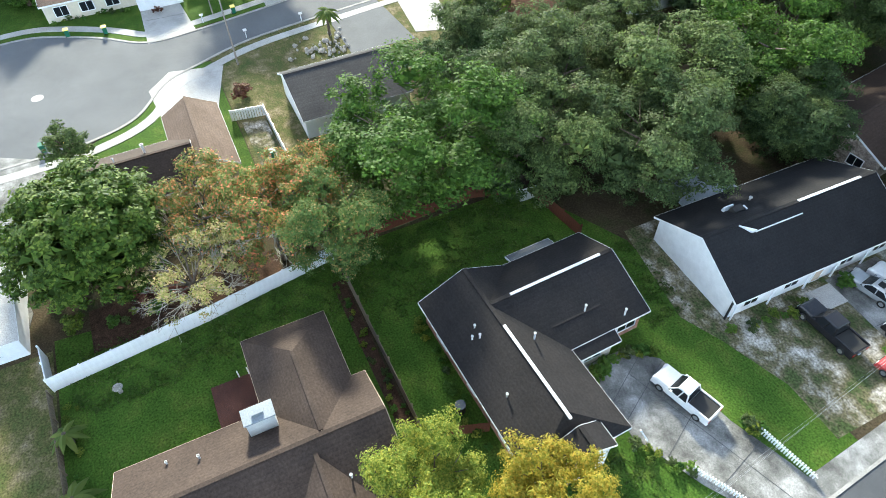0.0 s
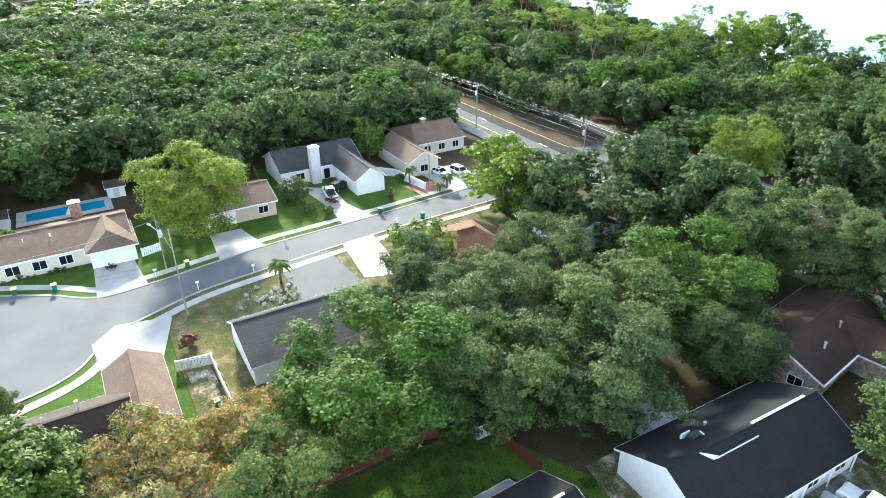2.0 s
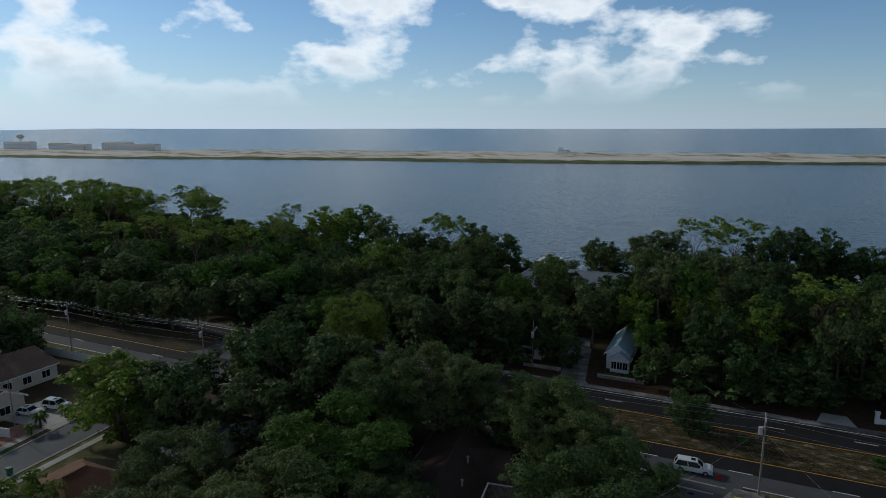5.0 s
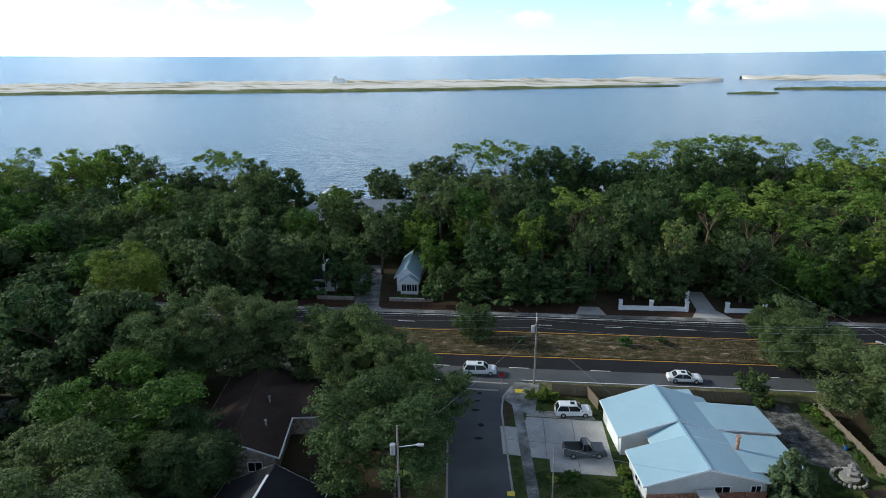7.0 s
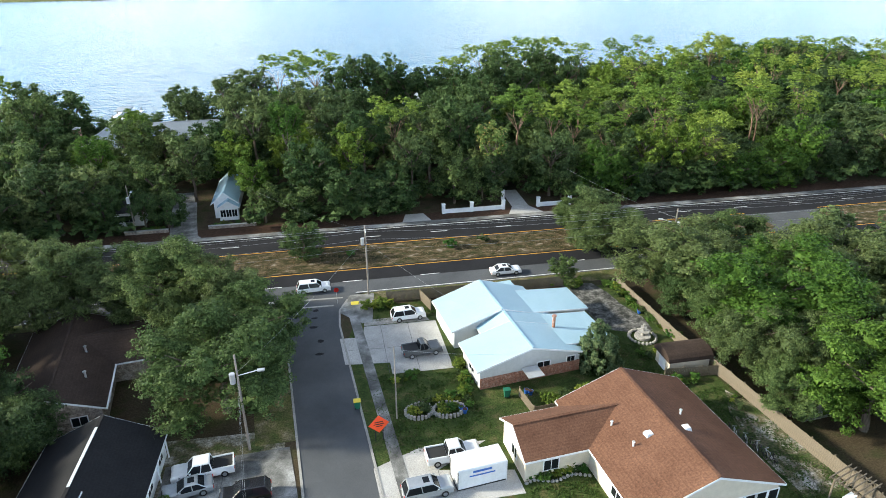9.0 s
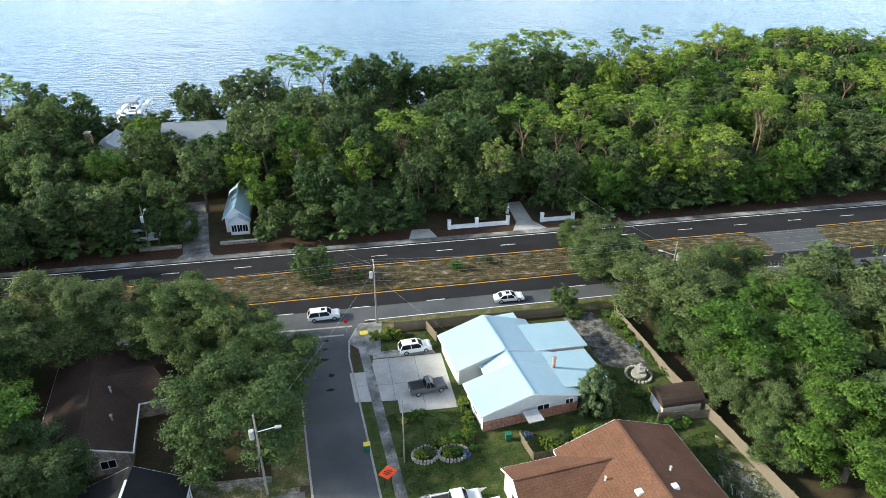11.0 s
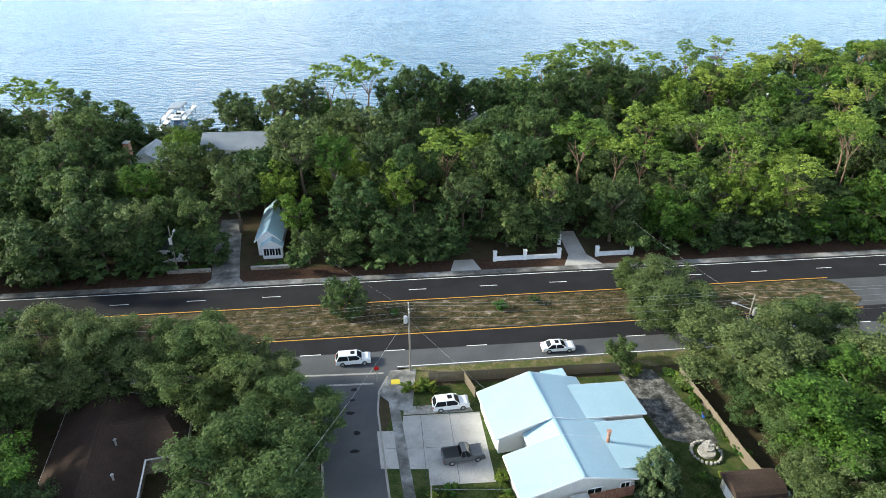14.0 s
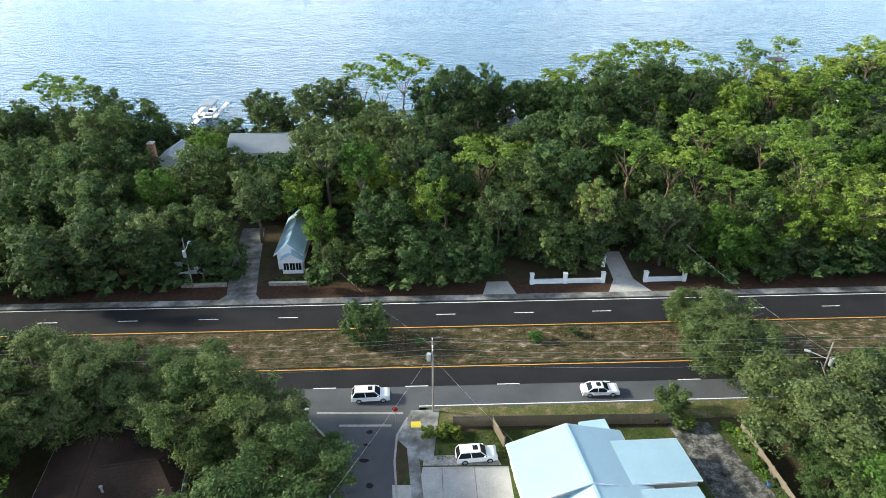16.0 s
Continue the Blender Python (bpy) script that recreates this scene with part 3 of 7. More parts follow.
drive([(-20, 21.6), (-13.3, 21.4), (-8.0, 23.8), (-3.5, 26.6), (-3.2, 31.5), (-6.6, 30.6), (-11, 29.0), (-17.9, 27.6), (-20, 25)], "concrete_stained", "stained grey concrete driveway")
drive([(0.4, 66.6), (5.9, 66.0), (5.9, 63.6), (13.4, 63.4), (13.2, 74.8), (3.4, 75.0), (3.0, 72.4), (0.0, 72.6)], "concrete", "wide pale concrete driveway")
drive([(2.6, 42.5), (16, 42.5), (15.8, 45.6), (8.4, 47.0), (14, 50.2), (7, 50.4), (2.2, 48.4)], "concrete", "pale concrete driveway of the brown-roofed house")
drive([(-18, 46.2), (-5.0, 45.6), (-6.0, 53.2), (-18, 52.6)], "concrete_stained", "worn grey parking area in the front yard")
drive([(-30.2, 109.1), (-21.8, 109.1), (-23.6, 112), (-24.9, 120), (-27.2, 136), (-31.4, 136), (-29.8, 120), (-28.4, 112)], "concrete_stained", "grey paved drive running in under the trees")
drive([(13, 109.1), (19.4, 109.1), (18, 114.5), (14.5, 114.5)], "concrete", "short pale drive to the highway")
drive([(33.5, 109.1), (42, 109.1), (39.4, 114.5), (39.6, 124), (36.4, 124), (36, 114.5)], "concrete", "pale drive between white walls")
drive([(-98.8, -3.0), (-98.4, 2.4), (-88.2, 3.2), (-87.6, -3.4)], "concrete", "pale concrete driveway before the garage")
drive([(-99.6, 14.2), (-99.5, 19.2), (-91.2, 21.0), (-90.2, 13.6)], "concrete", "pale concrete driveway")
drive([(-112, 33.6), (-108, 38.8), (-100, 38.4), (-93.0, 40.2), (-92.2, 34.4), (-100, 35)], "concrete", "curving concrete driveway")
drive([(-108, 56.5), (-107, 64.5), (-95.2, 65), (-94.6, 58)], "concrete", "concrete driveway with parked cars")
drive([(-79.4, -2.0), (-76.2, -5.0), (-65, -4), (-64.5, 0.8), (-77.8, 4.6)], "concrete", "bright concrete driveway")
drive([(-84.2, 20.5), (-73, 20.5), (-72.5, 29.5), (-84.9, 28.6)], "asphalt_pale", "cracked grey parking lot")
drive([(-85.2, 31.5), (-74, 30.2), (-72, 36), (-85.9, 37)], "concrete", "bright concrete driveway")
drive([(-70.8, -22), (-68, -17.4), (-57.7, -17.6), (-52, -21), (-46, -19.5), (-42, -20.5), (-41, -26), (-52, -30), (-70, -31)], "concrete_stained", "broad grey driveway")
drive([(33.4, 81.4), (38.6, 80.8), (39.8, 77.5), (40.2, 74), (41.6, 70), (41.4, 66.5), (38.4, 66.6), (35.2, 68), (34.6, 73), (34.2, 77)], "stone_paving", "dark broken-stone garden path")
drive([(3.4, 75.2), (12.4, 75.0), (12.0, 76.4), (9.5, 76.7), (3.6, 76.6)], "rock", "strip of pale cobbles beside the driveway")
drive(drive_later, "concrete_stained", "bare concrete slab under the trees")
drive([(-5.2, 30.6), (-3.3, 30.6), (-4.9, 46), (-6.4, 46)], "concrete_stained", "stained concrete pavement strip")
slab("pavement", [(0.2, 79.5), (3.2, 76), (4.6, 76), (5.6, 84.2), (2, 84.2)], 0.075, 0.1, "concrete_stained", "rounded concrete corner ramp", "pavement")


# ---- trees ----
def lump_crown(name, seed, lumps, leaves, leaf, mat, high=1.0, spread=1.0, droop=0.0, core=0.66, upward=0.7, each=55, clump=(0.075, 0.125), flat=0.62):
    """A crown of unit radius about the origin: leaf sprays gathered into small clumps over overlapping boughs, with dark inner masses.
    lumps: rows of centre and radius."""
    rng = np.random.default_rng(seed)
    lumps = np.array(lumps, float)
    w = lumps[:, 3] ** 2
    nc = max(8, leaves // each)
    pick = rng.choice(len(lumps), size=nc, p=w / w.sum())
    d = rng.normal(size=(nc, 3))
    d[:, 2] = np.where(rng.random(nc) < upward, np.abs(d[:, 2]), d[:, 2])
    d /= np.linalg.norm(d, axis=1)[:, None]
    size = rng.uniform(clump[0], clump[1], nc) * np.where(rng.random(nc) < 0.2, 1.5, 1.0)
    mid = lumps[pick, :3] + d * (lumps[pick, 3] * rng.uniform(0.88, 1.12, nc))[:, None]
    keep = np.ones(nc, bool)
    for q in lumps:
        keep &= np.linalg.norm(mid - q[:3], axis=1) > q[3] * 0.8
    mid, d, size = mid[keep], d[keep], size[keep]
    # leaves of each clump: a flattened tuft, fuller above than below
    own = rng.choice(len(mid), size=leaves, p=size ** 2 / (size ** 2).sum())
    o = rng.normal(size=(leaves, 3))
    o[:, 2] = np.where(rng.random(leaves) < 0.7, np.abs(o[:, 2]), o[:, 2])
    o /= np.linalg.norm(o, axis=1)[:, None]
    reach = size[own] * (rng.random(leaves) ** 0.45) * (1 + rng.normal(0, 0.16, leaves))
    c = mid[own] + o * reach[:, None] * (1, 1, flat) + d[own] * (size[own] * rng.uniform(-0.3, 0.35, leaves))[:, None]
    c[:, 2] -= droop * rng.random(leaves) ** 3
    n = leaves
    nor = d[own] * 0.45 + o * 0.55 + rng.normal(0, 0.34, (n, 3)) + (0, 0, 0.25)
    nor /= np.linalg.norm(nor, axis=1)[:, None]
    u = np.cross(nor, rng.normal(size=(n, 3)))
    u /= np.linalg.norm(u, axis=1)[:, None] + 1e-9
    v = np.cross(nor, u)
    s = leaf * rng.uniform(0.55, 1.35, n)[:, None]
    k = rng.uniform(0.35, 0.65, n)[:, None]
    verts = np.empty((n, 3, 3))
    verts[:, 0], verts[:, 1], verts[:, 2] = c - u * s, c + u * s * 0.7 - v * s * k * 1.3, c + u * s * 0.7 + v * s * k * 1.3 + nor * s * 0.3
    verts = verts.reshape(-1, 3)
    # inner masses: loose, crossing sprays round the middle of each bough
    inner = [] if core == 0 else lumps[lumps[:, 3] >= min(0.18, lumps[:, 3].max() * 0.8)]
    bm = bmesh.new()
    for q in inner if leaves > 3000 else inner[::2]:
        bmesh.ops.create_icosphere(bm, subdivisions=2 if leaves > 8000 else 1, radius=q[3] * core, matrix=Matrix.Translation(q[:3]))
    shell = np.array([[p.co[:] for p in f.verts] for f in bm.faces]).reshape(-1, 3, 3)
    bm.free()
    heart = shell.mean(axis=1, keepdims=True)
    edge = np.linalg.norm(shell - heart, axis=2).mean(axis=1)[:, None, None] if len(shell) else 0.0
    shell = heart + (shell - heart) * 0.95 + rng.normal(0, 0.34, shell.shape) * edge
    all_v = np.vstack([verts, shell.reshape(-1, 3)])
    loops = np.arange(len(all_v))
    sizes = np.full(len(all_v) // 3, 3)
    me = bpy.data.meshes.new(name)
    me.vertices.add(len(all_v))
    me.vertices.foreach_set("co", (all_v * (spread, spread, high)).ravel())
    me.loops.add(len(loops))
    me.loops.foreach_set("vertex_index", loops.astype(np.int32))
    me.polygons.add(len(sizes))
    me.polygons.foreach_set("loop_start", np.concatenate([[0], np.cumsum(sizes)[:-1]]).astype(np.int32))
    me.polygons.foreach_set("loop_total", sizes.astype(np.int32))
    me.materials.append(M[mat])
    me.update(calc_edges=True)
    return me


def round_lumps(seed, n=16, flat=0.75, inner=0.62):
    rng = random.Random(seed)
    out = [(0, 0, 0, 0.5)]
    for k in range(n):
        a = 2.399 * k + rng.uniform(-0.4, 0.4)
        h = 1 - 1.55 * (k + 0.5) / n
        r = math.sqrt(max(0.05, 1 - h * h)) * inner * rng.uniform(0.85, 1.15)
        out.append((r * math.cos(a), r * math.sin(a), h * flat * inner * 1.1, rng.uniform(0.26, 0.42)))
    return out


def tree_lumps(seed, n=8, m=34, low=-0.8):
    """Uneven boughs that leave gaps, with many small billows over them."""
    rng = random.Random(seed)
    big = [(0, 0, 0.0, 0.42)]
    for k in range(n):
        a = 2.399 * k + rng.uniform(-0.6, 0.6)
        h = 0.72 - (0.72 - low) * (k + rng.random()) / n
        r = math.sqrt(max(0.06, 1 - h * h)) * rng.uniform(0.55, 0.82)
        big.append((r * math.cos(a), r * math.sin(a), h * 0.85, rng.uniform(0.2, 0.33)))
    out = list(big)
    for k in range(m):
        c = big[1 + rng.randrange(len(big) - 1)]
        d = Vector((rng.gauss(0, 1), rng.gauss(0, 1), rng.gauss(0.4, 0.8))).normalized()
        out.append((c[0] + d.x * c[3] * 0.95, c[1] + d.y * c[3] * 0.95, c[2] + d.z * c[3] * 0.95, rng.uniform(0.08, 0.16)))
    return out


def pine_lumps(seed, n=11):
    """Loose flat clumps at the ends of spreading branches, most of them near the top."""
    rng = random.Random(seed)
    out = []
    for k in range(n * 2):
        a = 2.399 * k + rng.uniform(-0.5, 0.5)
        t = rng.random() ** 0.55
        r = (0.3 + 0.55 * math.sqrt(rng.random())) * (1.0 if t > 0.5 else 0.8)
        out.append((r * math.cos(a), r * math.sin(a), -0.8 + 1.5 * t - 0.35 * r * r, rng.uniform(0.15, 0.28)))
    return out


def trunk_mesh(name, seed, height, fork, reach, girth, mat, limbs=6):
    """A tapered trunk with forking limbs that reach into the crown. Heights in crown radii."""
    rng = random.Random(seed)
    bm = bmesh.new()
    p, r = Vector((0, 0, -0.05)), girth
    for k in range(4):
        q = Vector((rng.uniform(-0.04, 0.04), rng.uniform(-0.04, 0.04), fork * (k + 1) / 4))
        tube(bm, p, q, r, r * 0.86, 7)
        p, r = q, r * 0.86
    for k in range(limbs):
        a = 2 * math.pi * k / limbs + rng.uniform(-0.4, 0.4)
        e = p + Vector((math.cos(a) * reach * 0.45, math.sin(a) * reach * 0.45, (height - fork) * rng.uniform(0.4, 0.65)))
        tube(bm, p, e, r * 0.6, r * 0.38, 5)
        for j in range(2):
            b = a + (j - 0.5) * 1.1
            f = e + Vector((math.cos(b) * reach * 0.42, math.sin(b) * reach * 0.42, (height - fork) * rng.uniform(0.15, 0.4)))
            tube(bm, e, f, r * 0.36, r * 0.1, 4)
    me = bpy.data.meshes.new(name)
    bm.to_mesh(me)
    bm.free()
    me.materials.append(M[mat])
    return me


def twig_mesh(seed, starts=26):
    """Bare pale twigs that fork three times out of the middle of a thinning crown of unit radius."""
    rng = random.Random(seed)
    bm = bmesh.new()

    def grow(p, d, long, r, depth):
        q = p + d * long
        tube(bm, p, q, r, r * 0.6, 4 if depth else 3)
        if depth == 0:
            return
        for k in range(3):
            e = (d + Vector((rng.gauss(0, 0.45), rng.gauss(0, 0.45), rng.gauss(0.12, 0.35)))).normalized()
            grow(q, e, long * rng.uniform(0.55, 0.8), r * 0.55, depth - 1)

    for k in range(starts):
        a, h = 2.399 * k, rng.uniform(-0.15, 0.9)
        d = Vector((math.cos(a), math.sin(a), h)).normalized()
        grow(d * 0.25 + Vector((0, 0, -0.25)), d, rng.uniform(0.26, 0.36), 0.012, 3)
    me = bpy.data.meshes.new("bare_branch")
    bm.to_mesh(me)
    bm.free()
    me.materials.append(M["twig"])
    return me


CROWNS, TRUNKS = {}, {}
for kind, mat in (("oak", "oak"), ("oak_grey", "oak_grey"), ("bright", "bright"), ("magnolia", "magnolia"), ("autumn", "autumn"), ("bare", "bare"), ("turning", "turning"), ("yellowing", "yellowing"), ("orange_leaf", "orange_leaf")):
    fine = kind in ("autumn", "turning", "yellowing", "orange_leaf", "magnolia")
    sparse = kind in ("autumn", "bare")
    CROWNS[kind, "near"] = [lump_crown("crown", 10 + k, tree_lumps(20 + k, 17, 26) if kind != "magnolia" else round_lumps(25, 30, 1.0), {"autumn": 17000, "bare": 6500}.get(kind, 34000), {"magnolia": 0.027, "autumn": 0.024}.get(kind, 0.021), mat, 0.95, core={"bare": 0, "autumn": 0.35, "magnolia": 0.7}.get(kind, 0.58), each=60) for k in range(1 if fine or sparse else 3)]
    if not (fine or sparse):
        CROWNS[kind, "mid"] = [lump_crown("crown", 30 + k, tree_lumps(40 + k, 16, 10, -0.95), 5400, 0.046, mat, 1.0, upward=0.66, each=20, clump=(0.075, 0.12), core=0.6) for k in range(4)]
CROWNS["turning", "mid"] = [lump_crown("crown", 36, tree_lumps(46, 15, 10, -0.95), 5000, 0.046, "turning", 1.0, upward=0.66, each=20, core=0.6)]
CROWNS["pine", "near"] = [lump_crown("crown", 50 + k, pine_lumps(60 + k, 13), 9000, 0.034, "pine", 0.8, core=0.3, each=30, clump=(0.055, 0.1), flat=0.5) for k in range(2)]
CROWNS["pine", "mid"] = [lump_crown("crown", 54 + k, pine_lumps(64 + k, 10 + k), 4200, 0.042, "pine", 0.8, core=0.3, upward=0.85, each=18, clump=(0.055, 0.1), flat=0.5) for k in range(4)]
TWIGS = [twig_mesh(90 + k) for k in range(2)]
TRUNKS["broad"] = [trunk_mesh("trunk", 70 + k, 1.0, 0.55, 0.8, 0.075, "bark") for k in range(2)]
TRUNKS["tall"] = [trunk_mesh("trunk", 72 + k, 1.0, 0.62, 0.3, 0.026, "bark_pine", 6) for k in range(2)]
TREE_WORDS = {
    "oak": ("dark green live oak with a dense rounded crown", "tree"), "oak_grey": ("grey-green oak with a feathery uneven crown", "tree"),
    "bright": ("bright green leafy tree with a full crown", "tree"), "magnolia": ("dark glossy magnolia with a dense crown", "tree"),
    "turning": ("green tree just starting to turn colour", "tree"),
    "bare": ("half-bare tree with pale twigs and thin yellow leaves", "tree"),
    "autumn": ("tree turning orange and brown over green", "tree"), "yellowing": ("yellow-green tree in full leaf", "tree"),
    "orange_leaf": ("small tree with golden yellow leaves", "tree"), "pine": ("tall coast pine with a flat clumped crown on a bare trunk", "pine"),
}
TREES = []


def tree(kind, x, y, r, top, detail="mid", seed=0, base=0.0):
    """One tree: crown radius r, its tip at height top."""
    label, cat = TREE_WORDS[kind]
    name = "pine_tree" if kind == "pine" else ("magnolia_tree" if kind == "magnolia" else ("oak_tree" if kind.startswith("oak") else "leafy_tree"))
    t = thing(name, label, cat, pose(x, y, base, 0, 0, (seed * 67) % 360), "trees")
    cs = CROWNS.get((kind, detail)) or CROWNS[kind, "near"]
    c = put("crown", cs[seed % len(cs)], t)
    if kind == "pine":
        hz = r * 0.8
        c.matrix_basis = Matrix.LocRotScale((0, 0, top - hz * 0.75), None, (r, r, hz / 0.8))
        b = put("trunk", TRUNKS["tall"][seed % 2], t)
        b.matrix_basis = Matrix.LocRotScale(None, None, (r * 2.2, r * 2.2, top - hz * 0.8))
    else:
        hz = min(r * 1.05, top * 0.52)
        c.matrix_basis = Matrix.LocRotScale((0, 0, top - hz), None, (r, r, hz))
        b = put("trunk", TRUNKS["broad"][seed % 2], t)
        b.matrix_basis = Matrix.LocRotScale(None, None, (r * 0.9, r * 0.9, top - hz * 0.5))
        if kind in ("autumn", "bare"):
            w = put("bare_branch", TWIGS[seed % 2], t, None, "bare pale grey twigs")
            w.matrix_basis = c.matrix_basis
    TREES.append((x, y, r))
    return t


YARD_TREES = [("magnolia", -47.5, -12.5, 6.6, 11), ("bare", -39.5, -5.4, 4.4, 9.5), ("autumn", -46.0, -2.6, 4.6, 10), ("autumn", -42.4, 2.6, 4.8, 11), ("turning", -39.2, 7.6, 4.4, 10.5), ("autumn", -46.6, 7.0, 4.2, 9.5), ("bright", -45.4, 18.2, 9.0, 13.6), ("oak", -42.0, 26.0, 4.2, 8.5), ("oak_grey", -46.5, 33.4, 6.4, 12.5), ("oak", -40.2, 30.2, 5.8, 12), ("oak", -43.3, 46.1, 7.4, 13.5), ("oak_grey", -35.0, 38.6, 6.4, 12.5), ("bright", -42.5, 60.1, 8.0, 13), ("oak_grey", -33.8, 57.0, 5.6, 10), ("yellowing", -14.6, 5.4, 3.5, 10), ("orange_leaf", -10.8, 12.0, 3.4, 9.6), ("oak", -13.0, 60.4, 7.6, 12.5), ("oak", -9.6, 68.8, 5.6, 11), ("oak", -33.5, 54.6, 4.0, 8.5)]
STREET_TREES = [("oak_grey", -62.6, 33.6, 5.4, 11), ("oak_grey", -53, 40, 6, 12), ("oak", -55, 28, 5.6, 10.5), ("oak", -66.2, -14.2, 2.6, 5), ("bright", -71, 37.6, 4.8, 9), ("bright", -82.6, 60.4, 7.6, 14), ("oak", -71.5, 61.5, 5.2, 12.5), ("oak", -75, 66.5, 7.6, 13), ("oak_grey", -61.5, 68.2, 7, 12), ("oak_grey", -58, 50, 6, 12), ("oak", -92, 66, 3.4, 6.5)]
CORNER_TREES = [("oak", -64, 78, 7, 14), ("oak_grey", -54, 77, 6.5, 13.5), ("oak", -58, 82, 5.5, 13), ("oak_grey", -72, 80, 6, 13.5), ("oak", -45, 76, 6, 13), ("oak_grey", -34, 82, 4.6, 11.5), ("oak", -23.5, 82.4, 4.4, 10.5), ("oak", -129.6, 75, 5.4, 12.5), ("oak", -20.5, 77.2, 6.2, 11), ("oak_grey", -38.5, 80.6, 6.6, 12), ("oak_grey", -14.5, 77.5, 5, 9.5), ("oak_grey", -29, 81, 5, 9), ("oak", -47, 82, 6, 11), ("oak", -4.6, 99.0, 3.6, 7), ("yellowing", -64.2, 98.0, 5.6, 13.2)]
WEST_TREES = [("yellowing", -100.5, 12.8, 8.0, 15), ("bright", -106.5, -17.5, 4.6, 8.5), ("oak_grey", -105.5, 30.8, 2.8, 5), ("oak", -128.5, -18, 6, 13), ("oak", -131, -8, 6.5, 15), ("oak_grey", -130.5, 8, 6.5, 15.5), ("oak", -128, 17, 6.2, 14.5), ("oak", -119, 21, 5, 12), ("oak_grey", -129, 27, 6, 15), ("oak", -131, 37, 6.8, 15.5), ("oak_grey", -130.5, 47, 6, 14.5), ("oak", -129, 56, 5.6, 14), ("bright", -119.5, 51.6, 3.6, 9), ("oak", -131, 66, 6, 14), ("oak_grey", -112, -21, 5.2, 12), ("oak", -121, -24, 6, 13.5)]
EAST_TREES = [("oak_grey", 45.0, 91.6, 6.4, 11), ("oak_grey", 48.8, 76.0, 8.2, 12.5), ("bright", 54.6, 62, 9.4, 14), ("oak_grey", 67.7, 67, 8, 13), ("bright", 53.8, 44.0, 6.6, 12), ("oak_grey", 50.6, 52.6, 4.6, 10), ("oak", 47.6, 70, 4, 8.5), ("oak", 59, 50, 7, 12), ("shrub", 34.6, 82.3, 2.3, 4.6), ("oak", 43.5, 100, 3.5, 7), ("oak", 62, 80, 6, 10), ("oak_grey", 76, 74, 7, 12), ("bright", 66, 45, 7, 12), ("oak", 74, 58, 8, 13), ("oak_grey", 80, 46, 8, 13), ("oak_grey", 48.4, 56.6, 4.4, 9), ("oak", 47.6, 47.6, 3.6, 7.5), ("oak", 49.4, 64.5, 4.2, 9), ("oak_grey", 55, 49, 5, 10)]
NEAR_TREES = YARD_TREES + STREET_TREES + CORNER_TREES + WEST_TREES + EAST_TREES
for k, (kind, x, y, r, top) in enumerate(NEAR_TREES):
    tree("oak" if kind == "shrub" else kind, x, y, r * 1.1, top + (2.4 if y > 74 and -76 < x < -14 else 0), "near" if math.hypot(x + 6, y - 38) < 57 or 42 < x < 70 or kind in ("yellowing", "pine") else "mid", k)

# trees that close over the highway to the west
rng = random.Random(23)
for k in range(13):
    x = -112 - 6.6 * k
    tree(rng.choice(("oak", "oak_grey", "bright")), x, 103.5 + rng.uniform(-1.5, 1.5), rng.uniform(4.2, 5.6), rng.uniform(9.5, 12.5), "mid", 500 + k)
    if k > 5:
        tree(rng.choice(("oak", "oak_grey")), x + 3, 80.5 + rng.uniform(-1, 1), rng.uniform(4.6, 5.8), rng.uniform(9, 13), "mid", 530 + k)

# the woods between the highway and the bay, and behind the western street
rng = random.Random(11)
CLEAR = [(-72, 188, -46, 215), (-31.0, 110, -25, 134), (-23, 114, -15.5, 136), (14, 108, 18.5, 117), (36, 108, 40, 124), (22, 108, 48, 116), (-38.5, 119, -34.5, 125), (-42, 166, -25, 180), (-57, 157, -48, 168), (24, 178, 32, 190), (122, 190, 148, 200)]


def free(x, y, r):
    return all(not (a - r < x < c + r and b - r < y < d + r) for a, b, c, d in CLEAR)


GROVE = []


def grove(rows):
    """Trees that stand out of the canopy between the highway and the bay: kind, x, y, crown radius, tip."""
    for kind, x, y, r, top in rows:
        tree(kind, x, y, r, top, "mid", len(GROVE))
        GROVE.append((x, y, r))


grove([("pine", -86.6, 180.0, 5.4, 19.1), ("pine", -79.8, 178.0, 5.7, 18.7), ("oak", -71.3, 176.0, 4.7, 18.3), ("oak", -60.8, 168.0, 6.6, 17.7), ("oak", -68.3, 164.0, 5.9, 16.8), ("oak_grey", -90.6, 172.0, 6.1, 16.7), ("oak", -74.9, 168.0, 5.2, 14.6), ("oak", -83.4, 174.0, 4.4, 14.3)])
grove([("oak_grey", -36.3, 188.0, 5.8, 14.4), ("oak_grey", -33.6, 184.0, 6.7, 12.8), ("oak_grey", -23.3, 178.0, 5.8, 18.1), ("oak_grey", -16.8, 178.0, 5.5, 20.0), ("pine", -10.2, 178.0, 4.5, 22.1), ("pine", -0.8, 191.6, 6.9, 21.0), ("pine", -5.5, 178.0, 3.6, 19.6), ("oak", 6.3, 176.0, 6.1, 20.0), ("oak", 11.4, 178.0, 4.9, 22.5), ("oak", 17.8, 178.0, 6.4, 21.6), ("oak", 25.0, 178.0, 5.9, 18.8), ("oak", 31.9, 176.0, 5.5, 18.9)])
